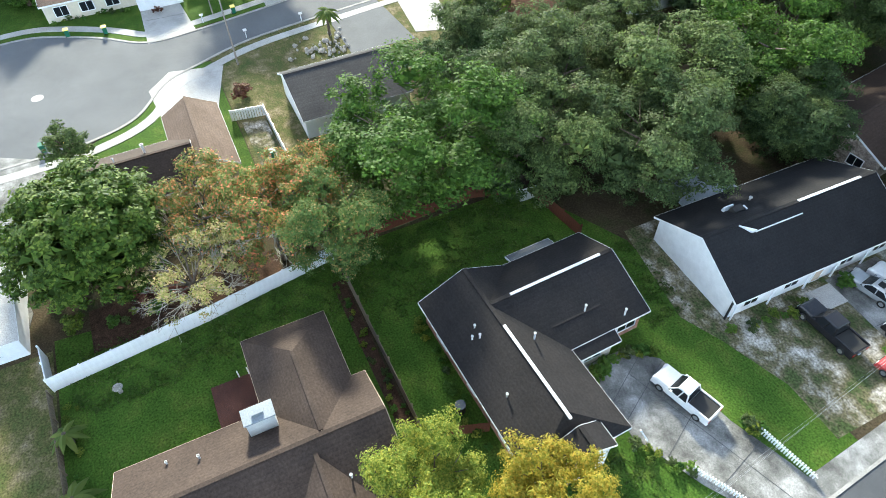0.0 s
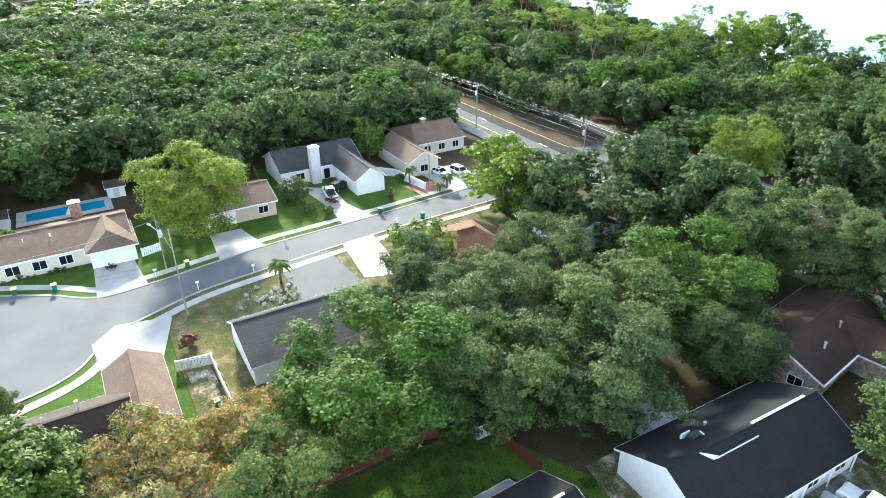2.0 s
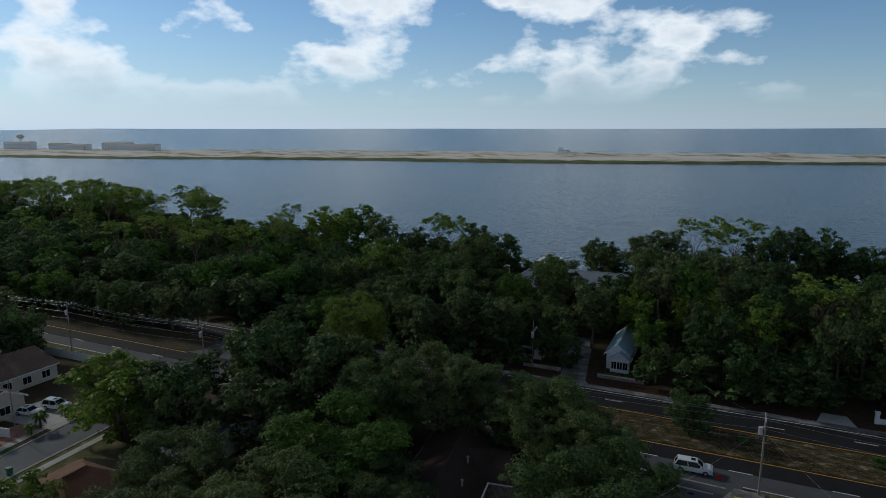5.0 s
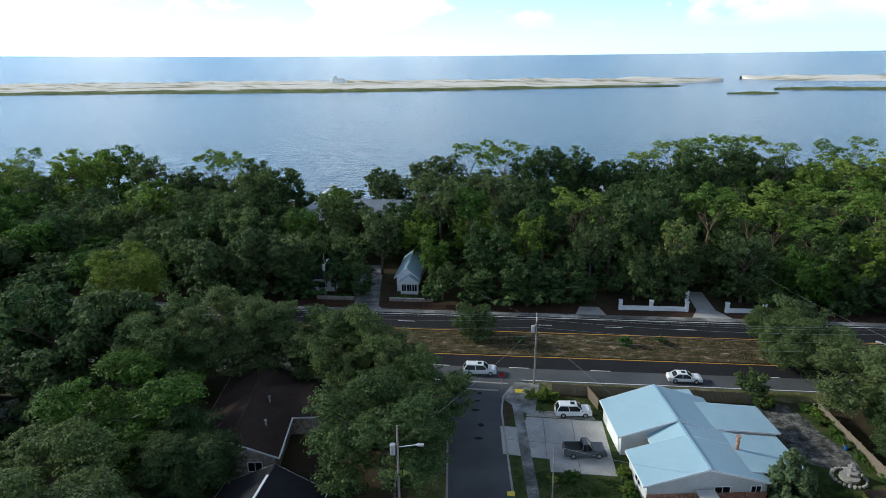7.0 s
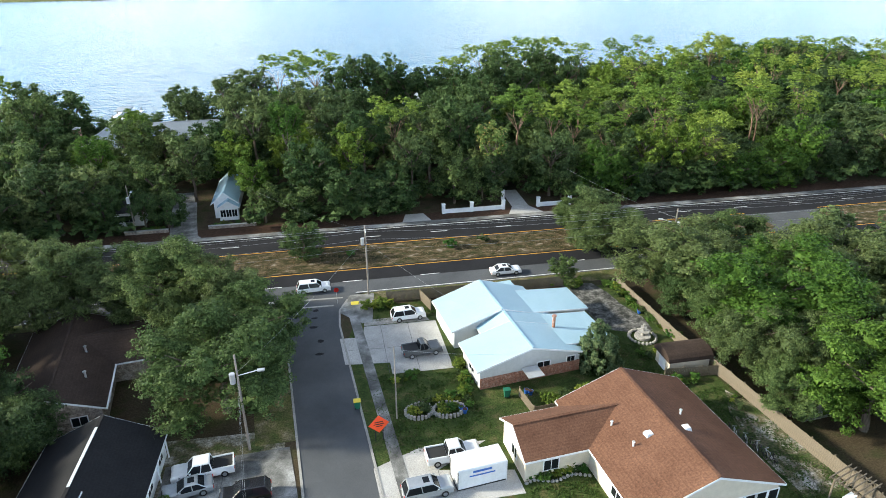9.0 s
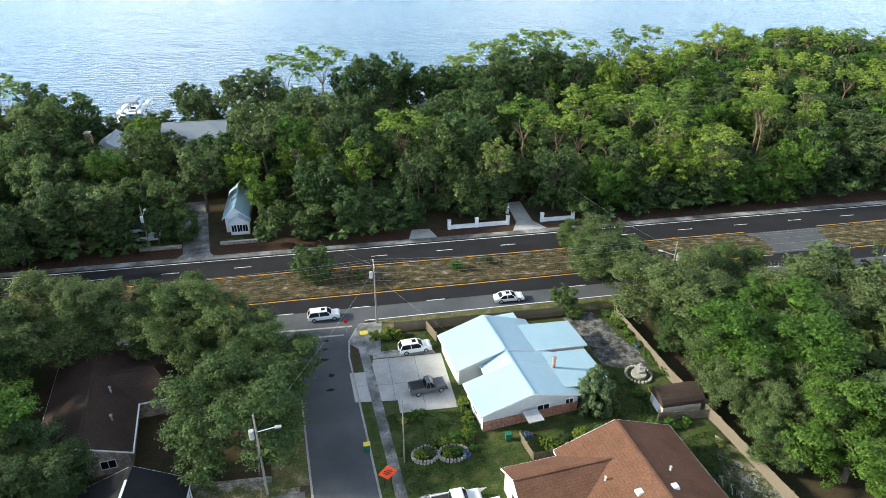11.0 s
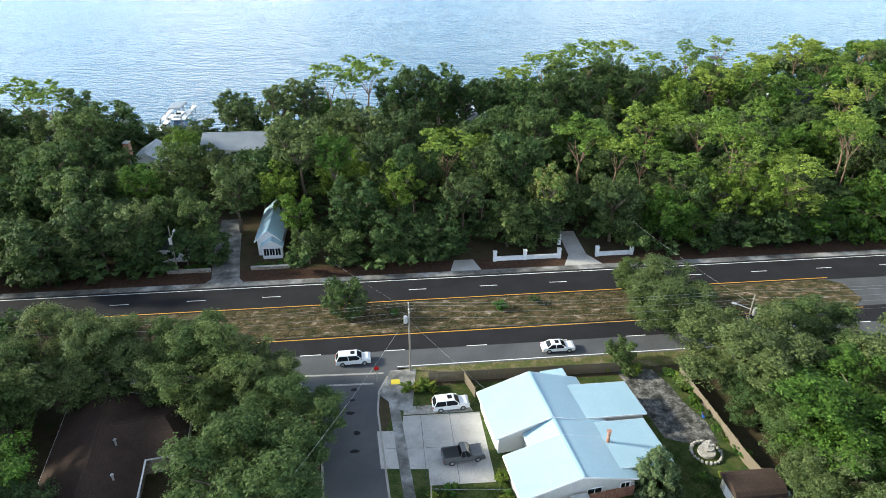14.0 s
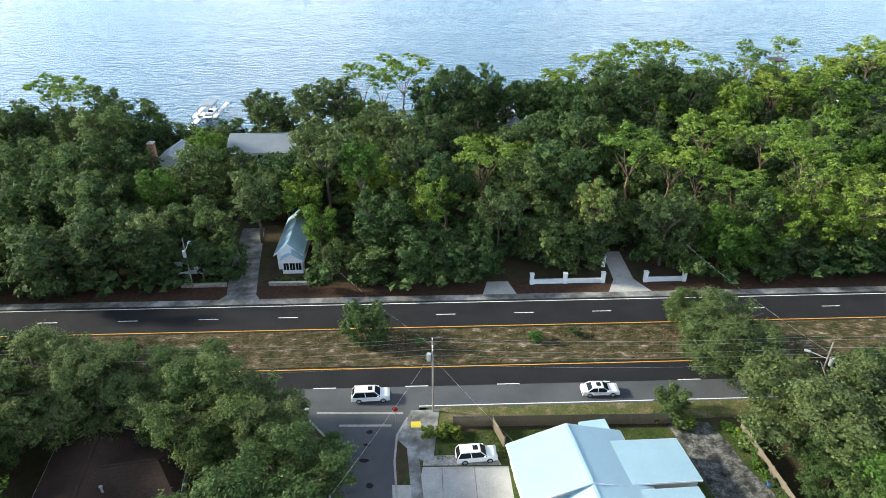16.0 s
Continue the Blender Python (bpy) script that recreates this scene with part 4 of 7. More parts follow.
grove([("pine", 37.5, 180.0, 5.0, 20.2), ("pine", 47.5, 186.0, 5.4, 22.5), ("pine", 52.9, 188.0, 4.5, 22.3), ("pine", 65.8, 205.6, 7.5, 21.0), ("pine", 76.0, 208.7, 5.4, 21.0), ("oak", 65.1, 186.0, 5.8, 22.2), ("pine", 77.5, 188.0, 4.6, 21.2), ("oak", 71.8, 182.0, 6.7, 20.1), ("oak", 49.5, 178.0, 7.1, 22.2), ("oak", 39.3, 170.0, 6.9, 19.3), ("oak", 56.4, 176.0, 6.2, 20.0)])
grove([("pine", 139.0, 214.0, 6.4, 19.8), ("pine", 145.1, 208.0, 7.5, 17.2), ("pine", 111.5, 193.0, 6.5, 18.2), ("pine", 115.9, 188.0, 7.4, 15.7), ("pine", 95.2, 183.0, 6.2, 17.6), ("bright", 81.5, 176.0, 6.9, 19.1), ("bright", 102.6, 184.0, 6.6, 17.0), ("bright", 138.8, 195.0, 8.0, 15.0), ("pine", 120.9, 178.0, 6.5, 12.6)])
grove([("oak_grey", -14.0, 136.0, 6.3, 22.8), ("bright", -7.0, 130.0, 3.8, 20.2), ("oak_grey", -0.3, 150.0, 6.2, 19.7), ("oak_grey", 3.3, 136.0, 5.2, 18.9), ("oak_grey", -6.0, 156.0, 5.9, 19.7), ("pine", 14.6, 130.0, 5.2, 19.4), ("oak", 8.2, 128.0, 5.4, 18.5), ("oak_grey", 8.2, 152.0, 5.3, 18.2)])
grove([("pine", 43.4, 137.0, 6.0, 18.7), ("pine", 50.1, 133.0, 5.2, 17.5), ("pine", 54.6, 130.0, 4.4, 16.4), ("pine", 63.6, 150.0, 5.9, 17.6), ("pine", 58.9, 124.0, 4.2, 15.6), ("pine", 73.4, 144.0, 5.9, 17.4), ("pine", 73.3, 130.0, 6.7, 22.3), ("pine", 72.9, 124.0, 5.1, 18.7), ("pine", 79.4, 118.0, 5.4, 16.6), ("pine", 80.6, 116.0, 4.3, 10.9), ("bright", 73.0, 118.0, 5.0, 15.2)])
grove([("oak_grey", 45.3, 119.0, 5.4, 14.7), ("turning", 32.6, 118.0, 3.6, 16.7), ("oak", 25.2, 118.9, 5.3, 12.3), ("oak_grey", 33.5, 117.7, 3.8, 10.7), ("oak", 30.7, 118.7, 5.0, 8.0), ("oak_grey", 16.7, 120.0, 4.5, 15.5), ("oak", 10.6, 117.0, 5.4, 9.9), ("bright", 5.0, 124.0, 4.8, 16.5), ("oak", -3.1, 121.0, 5.8, 14.9), ("oak", 3.7, 117.0, 5.7, 10.8)])
grove([("oak", -5.2, 116.0, 4.9, 7.4), ("oak", -11.8, 116.0, 3.0, 8.0), ("oak_grey", 8.6, 116.0, 4.9, 8.1), ("oak", 13.1, 116.0, 4.5, 8.0), ("oak", 28.5, 130.0, 6.2, 19.8), ("oak", 21.8, 128.0, 5.6, 18.4), ("oak", 37.5, 150.0, 6.6, 19.2), ("oak", 28.7, 156.0, 6.9, 17.4), ("bright", 54.7, 117.0, 5.0, 11.7), ("bright", 60.5, 116.0, 4.3, 8.7), ("oak_grey", 65.9, 116.0, 4.9, 8.0)])
grove([("oak", 75.2, 116.0, 5.4, 8.0), ("bright", 85.2, 116.0, 5.1, 7.3), ("oak", 47.4, 117.7, 3.8, 8.0), ("oak_grey", -54.2, 116.0, 4.6, 10.0), ("oak_grey", -49.1, 116.0, 4.7, 10.4), ("oak_grey", -42.2, 118.0, 5.2, 13.3), ("oak", -39.8, 116.0, 3.9, 9.5), ("oak", -29.3, 117.0, 4.0, 8.1), ("oak", -33.1, 116.0, 3.1, 8.3), ("oak_grey", -26.4, 130.0, 5.2, 15.1)])
grove([("oak", -22.4, 138.0, 6.0, 15.8), ("oak", -31.5, 122.0, 4.1, 11.8), ("oak", -36.5, 125.0, 4.4, 12.4), ("bright", -18.1, 131.0, 4.6, 14.0), ("bright", -44.2, 132.0, 3.6, 14.7), ("oak", -39.9, 142.0, 5.7, 15.6), ("bright", -41.3, 152.0, 4.4, 15.7), ("oak", -67.1, 133.0, 5.7, 14.1), ("oak", -56.5, 130.0, 6.1, 14.3), ("oak", -69.8, 146.0, 6.3, 15.3), ("oak", -61.1, 150.0, 6.5, 14.9)])
grove([("oak", -62.2, 118.0, 5.2, 11.7), ("oak", -76.1, 146.0, 5.7, 16.2), ("oak", -54.7, 150.0, 4.2, 11.8), ("oak_grey", -35.5, 150.0, 5.3, 12.1), ("bright", -14.2, 123.0, 3.7, 11.1), ("oak", 61.8, 122.0, 5.1, 13.8), ("bright", 65.9, 120.0, 4.8, 14.4)])
grove([("pine", -275.7, 205.0, 8.4, 15.8), ("oak", -276.1, 180.0, 9.0, 16.1), ("oak", -241.9, 195.0, 8.2, 15.5), ("oak", -207.7, 188.0, 6.4, 11.9), ("oak", -184.6, 184.0, 8.4, 15.1)])
grove([("bright", -188.6, 174.0, 8.4, 7.7), ("bright", -166.6, 176.0, 8.2, 14.0), ("pine", -152.3, 182.0, 7.5, 14.0), ("oak", -136.6, 176.0, 6.6, 12.2), ("bright", -120.6, 171.0, 9.0, 22.1), ("bright", -120.8, 187.0, 9.0, 21.0), ("oak", -103.1, 174.0, 5.4, 19.4), ("bright", -89.0, 150.0, 9.0, 17.3), ("oak", -100.8, 150.0, 7.7, 12.4), ("oak_grey", -55.5, 113.0, 6.8, 13.3)])
grove([("oak", -64.0, 140.0, 6.1, 16.7), ("oak", -64.2, 158.0, 6.0, 19.2), ("oak", -113.3, 152.0, 8.5, 12.2), ("oak", -113.4, 140.0, 8.3, 8.7), ("oak_grey", -112.0, 124.7, 7.5, 8.0), ("oak", -156.3, 137.4, 9.0, 8.0), ("oak", -140.4, 158.0, 8.4, 10.4), ("oak_grey", -140.5, 116.6, 7.9, 8.0), ("oak", -143.2, 143.5, 8.6, 8.0), ("oak_grey", -47.5, 117.0, 5.5, 14.6)])
grove([("oak", -205.5, 155.4, 9.0, 8.0), ("oak_grey", -182.6, 128.0, 9.0, 8.0), ("oak", -237.1, 160.3, 9.0, 8.0), ("bright", -91.5, 128.0, 6.6, 8.1), ("oak", -91.6, 116.0, 6.2, 8.0), ("oak", -68.1, 125.0, 6.5, 12.6), ("oak", -54.8, 128.0, 6.0, 15.9)])

# lower trees that fill the canopy between them
count, OUTER = 0, []
for j in range(17):
    for i in range(60):
        x, y = -262 + 7.9 * i + rng.uniform(-2.8, 2.8), 117.5 + 7.6 * j + rng.uniform(-2.6, 2.6)
        if y > shore(x) - 9 or not free(x, y, 2.2):
            continue
        if x < -110 and rng.random() < 0.25:
            continue
        inner = -100 < x < 100
        r = rng.uniform(4.2, 6.6)
        if any(math.hypot(x - a, y - b) < 0.55 * (r + c) for a, b, c in GROVE):
            continue
        kind = rng.choice(("oak", "oak", "oak", "oak_grey", "bright", "oak_grey") if x < 30 else ("oak", "bright", "oak_grey"))
        top = rng.uniform(8.5, 11.5) + (1.5 if y > 135 else 0) if inner else rng.uniform(9.5, 14.0)
        if -68 < x < -22 and y > 148:
            top = min(top, 7.5)
        if not inner and y > 126 and rng.random() < 0.22:
            tree("pine", x, y, r * 0.85, rng.uniform(15, 19), "mid", count)
        elif -100 < x < 128:
            tree(kind, x, y, r, top, "mid", count)
        else:
            OUTER.append((x, y, r * 1.1, top, count % 2))
        count += 1
for k in range(46):
    x, y = rng.uniform(-350, -190), rng.uniform(168, 222)
    if y < shore(x) - 6:
        tree("pine", x, y, rng.uniform(5, 7.5), rng.uniform(18, 24), "mid", k)

# ---- houses ----
def wing(house, x0, x1, y0, y1, eave, ridge, axis, roof, wall, hips=(0, 0), over=0.5, vent=None, trim="wall_white", ridge_at=None):
    """One wing: walls, gables, a pitched roof with overhang, its fascia and, with vent=(from, to), a ridge vent."""
    sw = axis == "x"
    if sw:
        x0, x1, y0, y1 = y0, y1, x0, x1
    xm = (x0 + x1) / 2 if ridge_at is None else ridge_at
    rot = (lambda p: (p[1], p[0], p[2])) if sw else (lambda p: p)
    a, b = y0 + hips[0], y1 - hips[1]
    wx0, wx1, wy0, wy1 = x0 + over, x1 - over, y0 + (over if hips[0] else 0.3), y1 - (over if hips[1] else 0.3)
    tops = [(x0, y0, eave), (x1, y0, eave), (x1, y1, eave), (x0, y1, eave), (xm, a, ridge), (xm, b, ridge)]
    low = [(x, y, z - 0.2) for x, y, z in tops]
    vs = [rot(p) for p in tops + low]
    fs = [(0, 4, 5, 3), (1, 2, 5, 4), (0, 1, 4), (2, 3, 5)] if hips[0] and hips[1] else [(0, 4, 5, 3), (1, 2, 5, 4)]
    if not (hips[0] and hips[1]):
        if hips[0]:
            fs.append((0, 1, 4))
        if hips[1]:
            fs.append((2, 3, 5))
    fs += [tuple(k + 6 for k in reversed(f)) for f in fs]
    if hips[0]:
        fs.append((0, 6, 7, 1))
    else:
        fs += [(0, 6, 10, 4), (4, 10, 7, 1)]
    fs.append((1, 7, 8, 2))
    if hips[1]:
        fs.append((2, 8, 9, 3))
    else:
        fs += [(2, 8, 11, 5), (5, 11, 9, 3)]
    fs.append((3, 9, 6, 0))
    r = put("roof", mesh_of("roof", vs, fs, roof), house)
    # walls, with the gable triangles
    h = eave - 0.16
    def zat(x):
        return ridge - 0.22 - (ridge - eave) * (abs(x - xm) / ((xm - x0) if x < xm else (x1 - xm)))
    ws = [(wx0, wy0, 0), (wx1, wy0, 0), (wx1, wy1, 0), (wx0, wy1, 0)]
    e0, e1 = zat(wx0), zat(wx1)
    lo0, lo1 = (h if hips[0] else e0), (h if hips[1] else e1)
    wv = ws + [(wx0, wy0, e0), (wx1, wy0, e1), (wx1, wy1, e1), (wx0, wy1, e0)]
    wfs = [(0, 1, 5, 4), (1, 2, 6, 5), (2, 3, 7, 6), (3, 0, 4, 7)]
    if not hips[0]:
        wv.append((xm, wy0, ridge - 0.24))
        wfs[0] = (0, 1, 5, len(wv) - 1, 4)
    if not hips[1]:
        wv.append((xm, wy1, ridge - 0.24))
        wfs[2] = (2, 3, 7, len(wv) - 1, 6)
    put("wall", mesh_of("wall", [rot(p) for p in wv], wfs, wall), house)
    # fascia boards along the eaves
    for x in (x0, x1):
        s = -0.03 if x == x0 else 0.03
        lo, hi = rot((min(x, x + s), y0, eave - 0.22)), rot((max(x, x + s), y1, eave - 0.01))
        part("fascia", box(tuple(min(p, q) for p, q in zip(lo, hi)), tuple(max(p, q) for p, q in zip(lo, hi))), trim, house)
    for hip, y, s in ((hips[0], y0, -0.03), (hips[1], y1, 0.03)):
        if hip:
            lo, hi = rot((x0, min(y, y + s), eave - 0.22)), rot((x1, max(y, y + s), eave - 0.01))
            part("fascia", box(tuple(min(p, q) for p, q in zip(lo, hi)), tuple(max(p, q) for p, q in zip(lo, hi))), trim, house)
        else:
            bm = bmesh.new()
            for xe in (x0, x1):
                p = [rot(q) for q in ((xe, y, eave), (xm, y, ridge), (xm, y, ridge - 0.22), (xe, y, eave - 0.22), (xe, y + s, eave), (xm, y + s, ridge), (xm, y + s, ridge - 0.22), (xe, y + s, eave - 0.22))]
                v = [bm.verts.new(q) for q in p]
                for f in ((0, 1, 2, 3), (4, 7, 6, 5), (0, 4, 5, 1), (3, 2, 6, 7)):
                    bm.faces.new([v[i] for i in f])
            part("fascia", bm, trim, house)
    cap = box(*[tuple(v) for v in (sorted_box(rot((xm - 0.16, a + 0.05, ridge - 0.03)), rot((xm + 0.16, b - 0.05, ridge + 0.05))))])
    part("ridge_cap", cap, roof, house)
    if vent:
        lo, hi = sorted_box(rot((xm - 0.13, vent[0], ridge - 0.02)), rot((xm + 0.13, vent[1], ridge + 0.1)))
        part("ridge_vent", box(lo, hi, None, 0.03), "ridge_white", house, "pale metal ridge vent")
    return r


def sorted_box(p, q):
    return tuple(min(a, b) for a, b in zip(p, q)), tuple(max(a, b) for a, b in zip(p, q))


def opening(house, side, x, y, w, z0, z1, name="window", mat="glass_dark", bars=1):
    """A window or door on a wall facing side (+x, -x, +y, -y): frame, sill and panes, proud of the wall."""
    ax = side[1]
    s = 1 if side[0] == "+" else -1
    u = (lambda a, d, z: (x + s * d, y + a, z)) if ax == "x" else (lambda a, d, z: (x + a, y + s * d, z))
    bm = bmesh.new()
    for a0, a1, b0, b1 in ((-w / 2 - 0.1, w / 2 + 0.1, z1, z1 + 0.1), (-w / 2 - 0.1, w / 2 + 0.1, z0 - 0.1, z0), (-w / 2 - 0.1, -w / 2, z0, z1), (w / 2, w / 2 + 0.1, z0, z1)):
        hexa(bm, *sorted_box(u(a0, -0.05, b0), u(a1, 0.06, b1)))
    for k in range(bars):
        c = -w / 2 + w * (k + 1) / (bars + 1)
        hexa(bm, *sorted_box(u(c - 0.03, -0.05, z0), u(c + 0.03, 0.05, z1)))
    f = part(name, bm, "wall_white", house)
    part("pane" if name == "window" else "panel", box(*sorted_box(u(-w / 2, -0.05, z0), u(w / 2, 0.025, z1))), mat, f)


def pipe(house, x, y, z, h=0.5, r=0.07, mat="ridge_white"):
    bm = tube(bmesh.new(), (x, y, z - 0.4), (x, y, z + h), r, r, 8)
    tube(bm, (x, y, z + h - 0.1), (x, y, z + h), r * 1.6, r * 1.6, 8)
    part("vent_pipe", bm, mat, house)


def skylight(house, x, y, z, dx=0.0, mat="ridge_white"):
    bm = box((x - 0.45, y - 0.45, z - 0.35), (x + 0.45, y + 0.45, z + 0.16 + dx), (x - 0.3, x + 0.3, y - 0.3, y + 0.3))
    part("skylight", bm, mat, house, "pale raised roof light")


def chimney(house, x, y, w, d, z1, mat="brick", cap="metal_trim"):
    c = part("chimney", box((x - w / 2, y - d / 2, 0), (x + w / 2, y + d / 2, z1)), mat, house)
    part("chimney_cap", box((x - w / 2 - 0.12, y - d / 2 - 0.12, z1), (x + w / 2 + 0.12, y + d / 2 + 0.12, z1 + 0.14), None, 0.03), cap, c)
    part("flue", box((x - w / 5, y - d / 5, z1 + 0.14), (x + w / 5, y + d / 5, z1 + 0.4)), cap, c)


def turned(house, x, y, degrees):
    """Turns a house about a point of the plan."""
    house.matrix_basis = pose(x, y, 0, 0, 0, degrees) @ pose(-x, -y, 0)


# dark-roofed house with the L plan
h = thing("house", "low house with a dark brown shingle roof and white ridge vents", "house")
wing(h, -30.3, -13.0, 11.5, 20.1, 2.9, 4.9, "x", "shingle_dark", "brick", (0, 2.6), vent=(-23.8, -14.9))
wing(h, -30.4, -20.4, 15.85, 28.0, 2.9, 4.9, "y", "shingle_dark", "brick", (0, 0), vent=(17.8, 26.7), ridge_at=-26.1)
wing(h, -23.0, -19.4, 19.6, 24.3, 2.5, 3.62, "y", "shingle_dark", "wall_cream", (0, 0), ridge_at=-22.6)
turned(h, -22, 19, 2.5)
wing(h, -14.3, -12.2, 14.2, 18.0, 3.75, 4.75, "x", "shingle_dark", "wall_white", (0, 0), 0.2)
for x, y, z in ((-22.4, 22.6, 4.4), (-20.9, 25.6, 3.7), (-25.2, 14.0, 4.0), (-24.5, 13.4, 3.8), (-24.2, 13.9, 4.1), (-22.0, 17.5, 4.6), (-19.0, 13.2, 3.7)):
    pipe(h, x, y, z, 0.45)
opening(h, "+x", -19.88, 22.0, 1.6, 0.9, 2.0)
opening(h, "+x", -20.88, 26.2, 1.8, 0.9, 2.1)
opening(h, "-y", -27, 11.98, 1.6, 0.9, 2.1)
opening(h, "-y", -22, 11.98, 1.2, 0.9, 2.1)
opening(h, "-y", -17, 11.98, 1.6, 0.9, 2.1)
opening(h, "+x", -13.48, 15.8, 4.6, 0.15, 2.3, "garage_door", "wall_white", 0)
wing(h, -31.5, -29.9, 20.8, 25.4, 2.4, 2.7, "y", "asphalt_pale", "wall_grey", (0, 0), 0.2)
bm = bmesh.new()
for k in range(6):
    a, b = k * 0.3, (k + 1) * 0.3
    tube(bm, (-12.6 + 0.5 * math.sin(a * 1.6), 20.6 + a * 0.6, 2.7 - a * 1.4), (-12.6 + 0.5 * math.sin(b * 1.6), 20.6 + b * 0.6, 2.7 - b * 1.4), 0.06, 0.06, 6)
part("downpipe", bm, "vinyl", h, "bent white downpipe")

# black-roofed house with the white gable
h = thing("house", "long house with a black shingle roof and white gable wall", "house")
turned(h, -20, 44, -1.4)
wing(h, -29.2, -17.98, 34.9, 54.8, 2.8, 5.55, "y", "shingle_black", "wall_white", (0, 0), vent=(45.4, 52.9), ridge_at=-23.5)
cap = part("roof_flap", box((-25.9, 40.0, 4.2), (-25.0, 41.3, 4.95), (-25.8, -25.1, 40.1, 41.2)), "rubber", h, "dark box vent on the roof")
part("flap_side", box((-26.25, 39.6, 4.35), (-25.95, 40.6, 4.9), (-26.1, -25.95, 39.6, 40.6)), "ridge_white", cap, "white metal side flap")
part("flap_side", box((-25.7, 41.32, 4.35), (-25.0, 41.7, 4.85), (-25.6, -25.1, 41.32, 41.5)), "ridge_white", cap, "white metal side flap")
part("flashing", box((-22.5, 39.9, 4.9), (-22.42, 45.2, 5.12)), "ridge_white", h, "thin white metal flashing")
bm = bmesh.new()
vs = [bm.verts.new(p) for p in ((-23.4, 38.6, 5.50), (-22.45, 40.0, 5.06), (-22.45, 39.5, 5.06), (-23.4, 38.6, 5.60), (-22.45, 40.0, 5.32), (-22.45, 39.5, 5.24))]
for f in ((0, 2, 1), (3, 4, 5), (0, 1, 4, 3), (1, 2, 5, 4), (2, 0, 3, 5)):
    bm.faces.new([vs[q] for q in f])
part("flashing", bm, "ridge_white", h, "white triangular metal flashing")
pipe(h, -26.3, 43.0, 4.2, 0.4, 0.1, "metal_trim")
for y in (37.5, 42, 48.5, 52.5):
    opening(h, "+x", -18.46, y, 1.5, 0.9, 2.1)
opening(h, "+x", -18.46, 45.2, 1.0, 0.1, 2.1, "door", "wall_tan", 0)
part("porch_slab", box((-17.6, 43.4, 0), (-15.4, 46.2, 0.14)), "concrete", h)
for y in (35.4, 39.5, 43.6, 46.8, 50.5, 54):
    part("porch_post", box((-18.2, y - 0.06, 0.1), (-18.08, y + 0.06, 2.6)), "vinyl", h)
part("corner_trim", box((-18.52, 35.05, 0), (-18.36, 35.19, 2.65)), "rubber", h, "black downpipe at the corner")
part("awning_roof", box((-33.4, 38.5, 2.3), (-29.0, 45, 2.42)), "metal_grey", h, "pale metal patio cover")
for x, y in ((-33.2, 38.7), (-33.2, 44.8)):
    part("awning_post", box((x - 0.05, y - 0.05, 0), (x + 0.05, y + 0.05, 2.3)), "vinyl", h)

# brown house with the grey chimney and deck
h = thing("house", "brown-shingled house with hipped wing and grey chimney", "house")
wing(h, -25.9, -15.6, -13.8, 4.8, 2.9, 5.1, "y", "shingle_brown", "wall_tan", (0, 0), ridge_at=-21.2, trim="wall_tan")
wing(h, -32.7, -21.5, -3.3, 3.7, 2.9, 5.0, "x", "shingle_brown", "wall_tan", (4.1, 0), trim="wall_tan")
wing(h, -21.5, -13.6, -4.0, 2.6, 2.9, 4.7, "x", "shingle_brown", "wall_tan", (0, 0), trim="wall_tan")
chimney(h, -24.3, -3.4, 1.1, 2.0, 5.6, "wall_grey", "metal_grey")
for x, y, z in ((-23.8, -8, 4.0), (-17.4, 3.4, 3.7), (-19, -6, 4.2), (-18, 1, 4.0), (-24.6, -10.2, 3.5)):
    pipe(h, x, y, z, 0.35)
opening(h, "+y", -29, 3.22, 1.6, 0.9, 2.1)
opening(h, "+y", -18.3, 4.58, 1.6, 0.9, 2.1)
opening(h, "-x", -32.08, 0.6, 1.8, 0.9, 2.1)
d = thing("wooden_deck", "dark red-brown timber deck with white railing", "deck")
part("platform", box((-31.2, -6.6, 0), (-26.1, -3.0, 0.4)), "deck", d)
for k in range(18):
    y = -6.6 + 3.6 * k / 17
    part("plank", box((-31.25, y - 0.085, 0.4), (-26.05, y + 0.085, 0.43)), "deck", d)
for y in (-3.6, -4.4):
    part("rail_post", box((-31.3, y, 0.4), (-31.2, y + 0.1, 1.3)), "vinyl", d)
part("rail", box((-32.6, -3.1, 1.2), (-28.0, -3.0, 1.3)), "vinyl", d)
for k in range(12):
    part("baluster", box((-32.5 + k * 0.4, -3.08, 0.0), (-32.44 + k * 0.4, -3.02, 1.2)), "vinyl", d)

# brown house by the turning circle
h = thing("house", "brown-roofed house beside the turning circle", "house")
wing(h, -66.0, -54.5, -4.2, 2.0, 2.8, 4.6, "x", "shingle_tan", "wall_tan", (0, 0))
wing(h, -61.6, -53.0, -16.5, -2.0, 2.8, 4.8, "y", "shingle_brown", "wall_tan", (2.5, 0))
pipe(h, -58.4, -6.5, 4.7, 0.7, 0.12)
pipe(h, -58.0, -9.5, 4.6, 0.4)
opening(h, "-x", -65.68, -1.1, 4.4, 0.1, 2.2, "garage_door", "wall_white", 0)
opening(h, "-x", -61.08, -8, 1.8, 0.9, 2.1)
opening(h, "+y", -60, 1.48, 1.6, 0.9, 2.1)

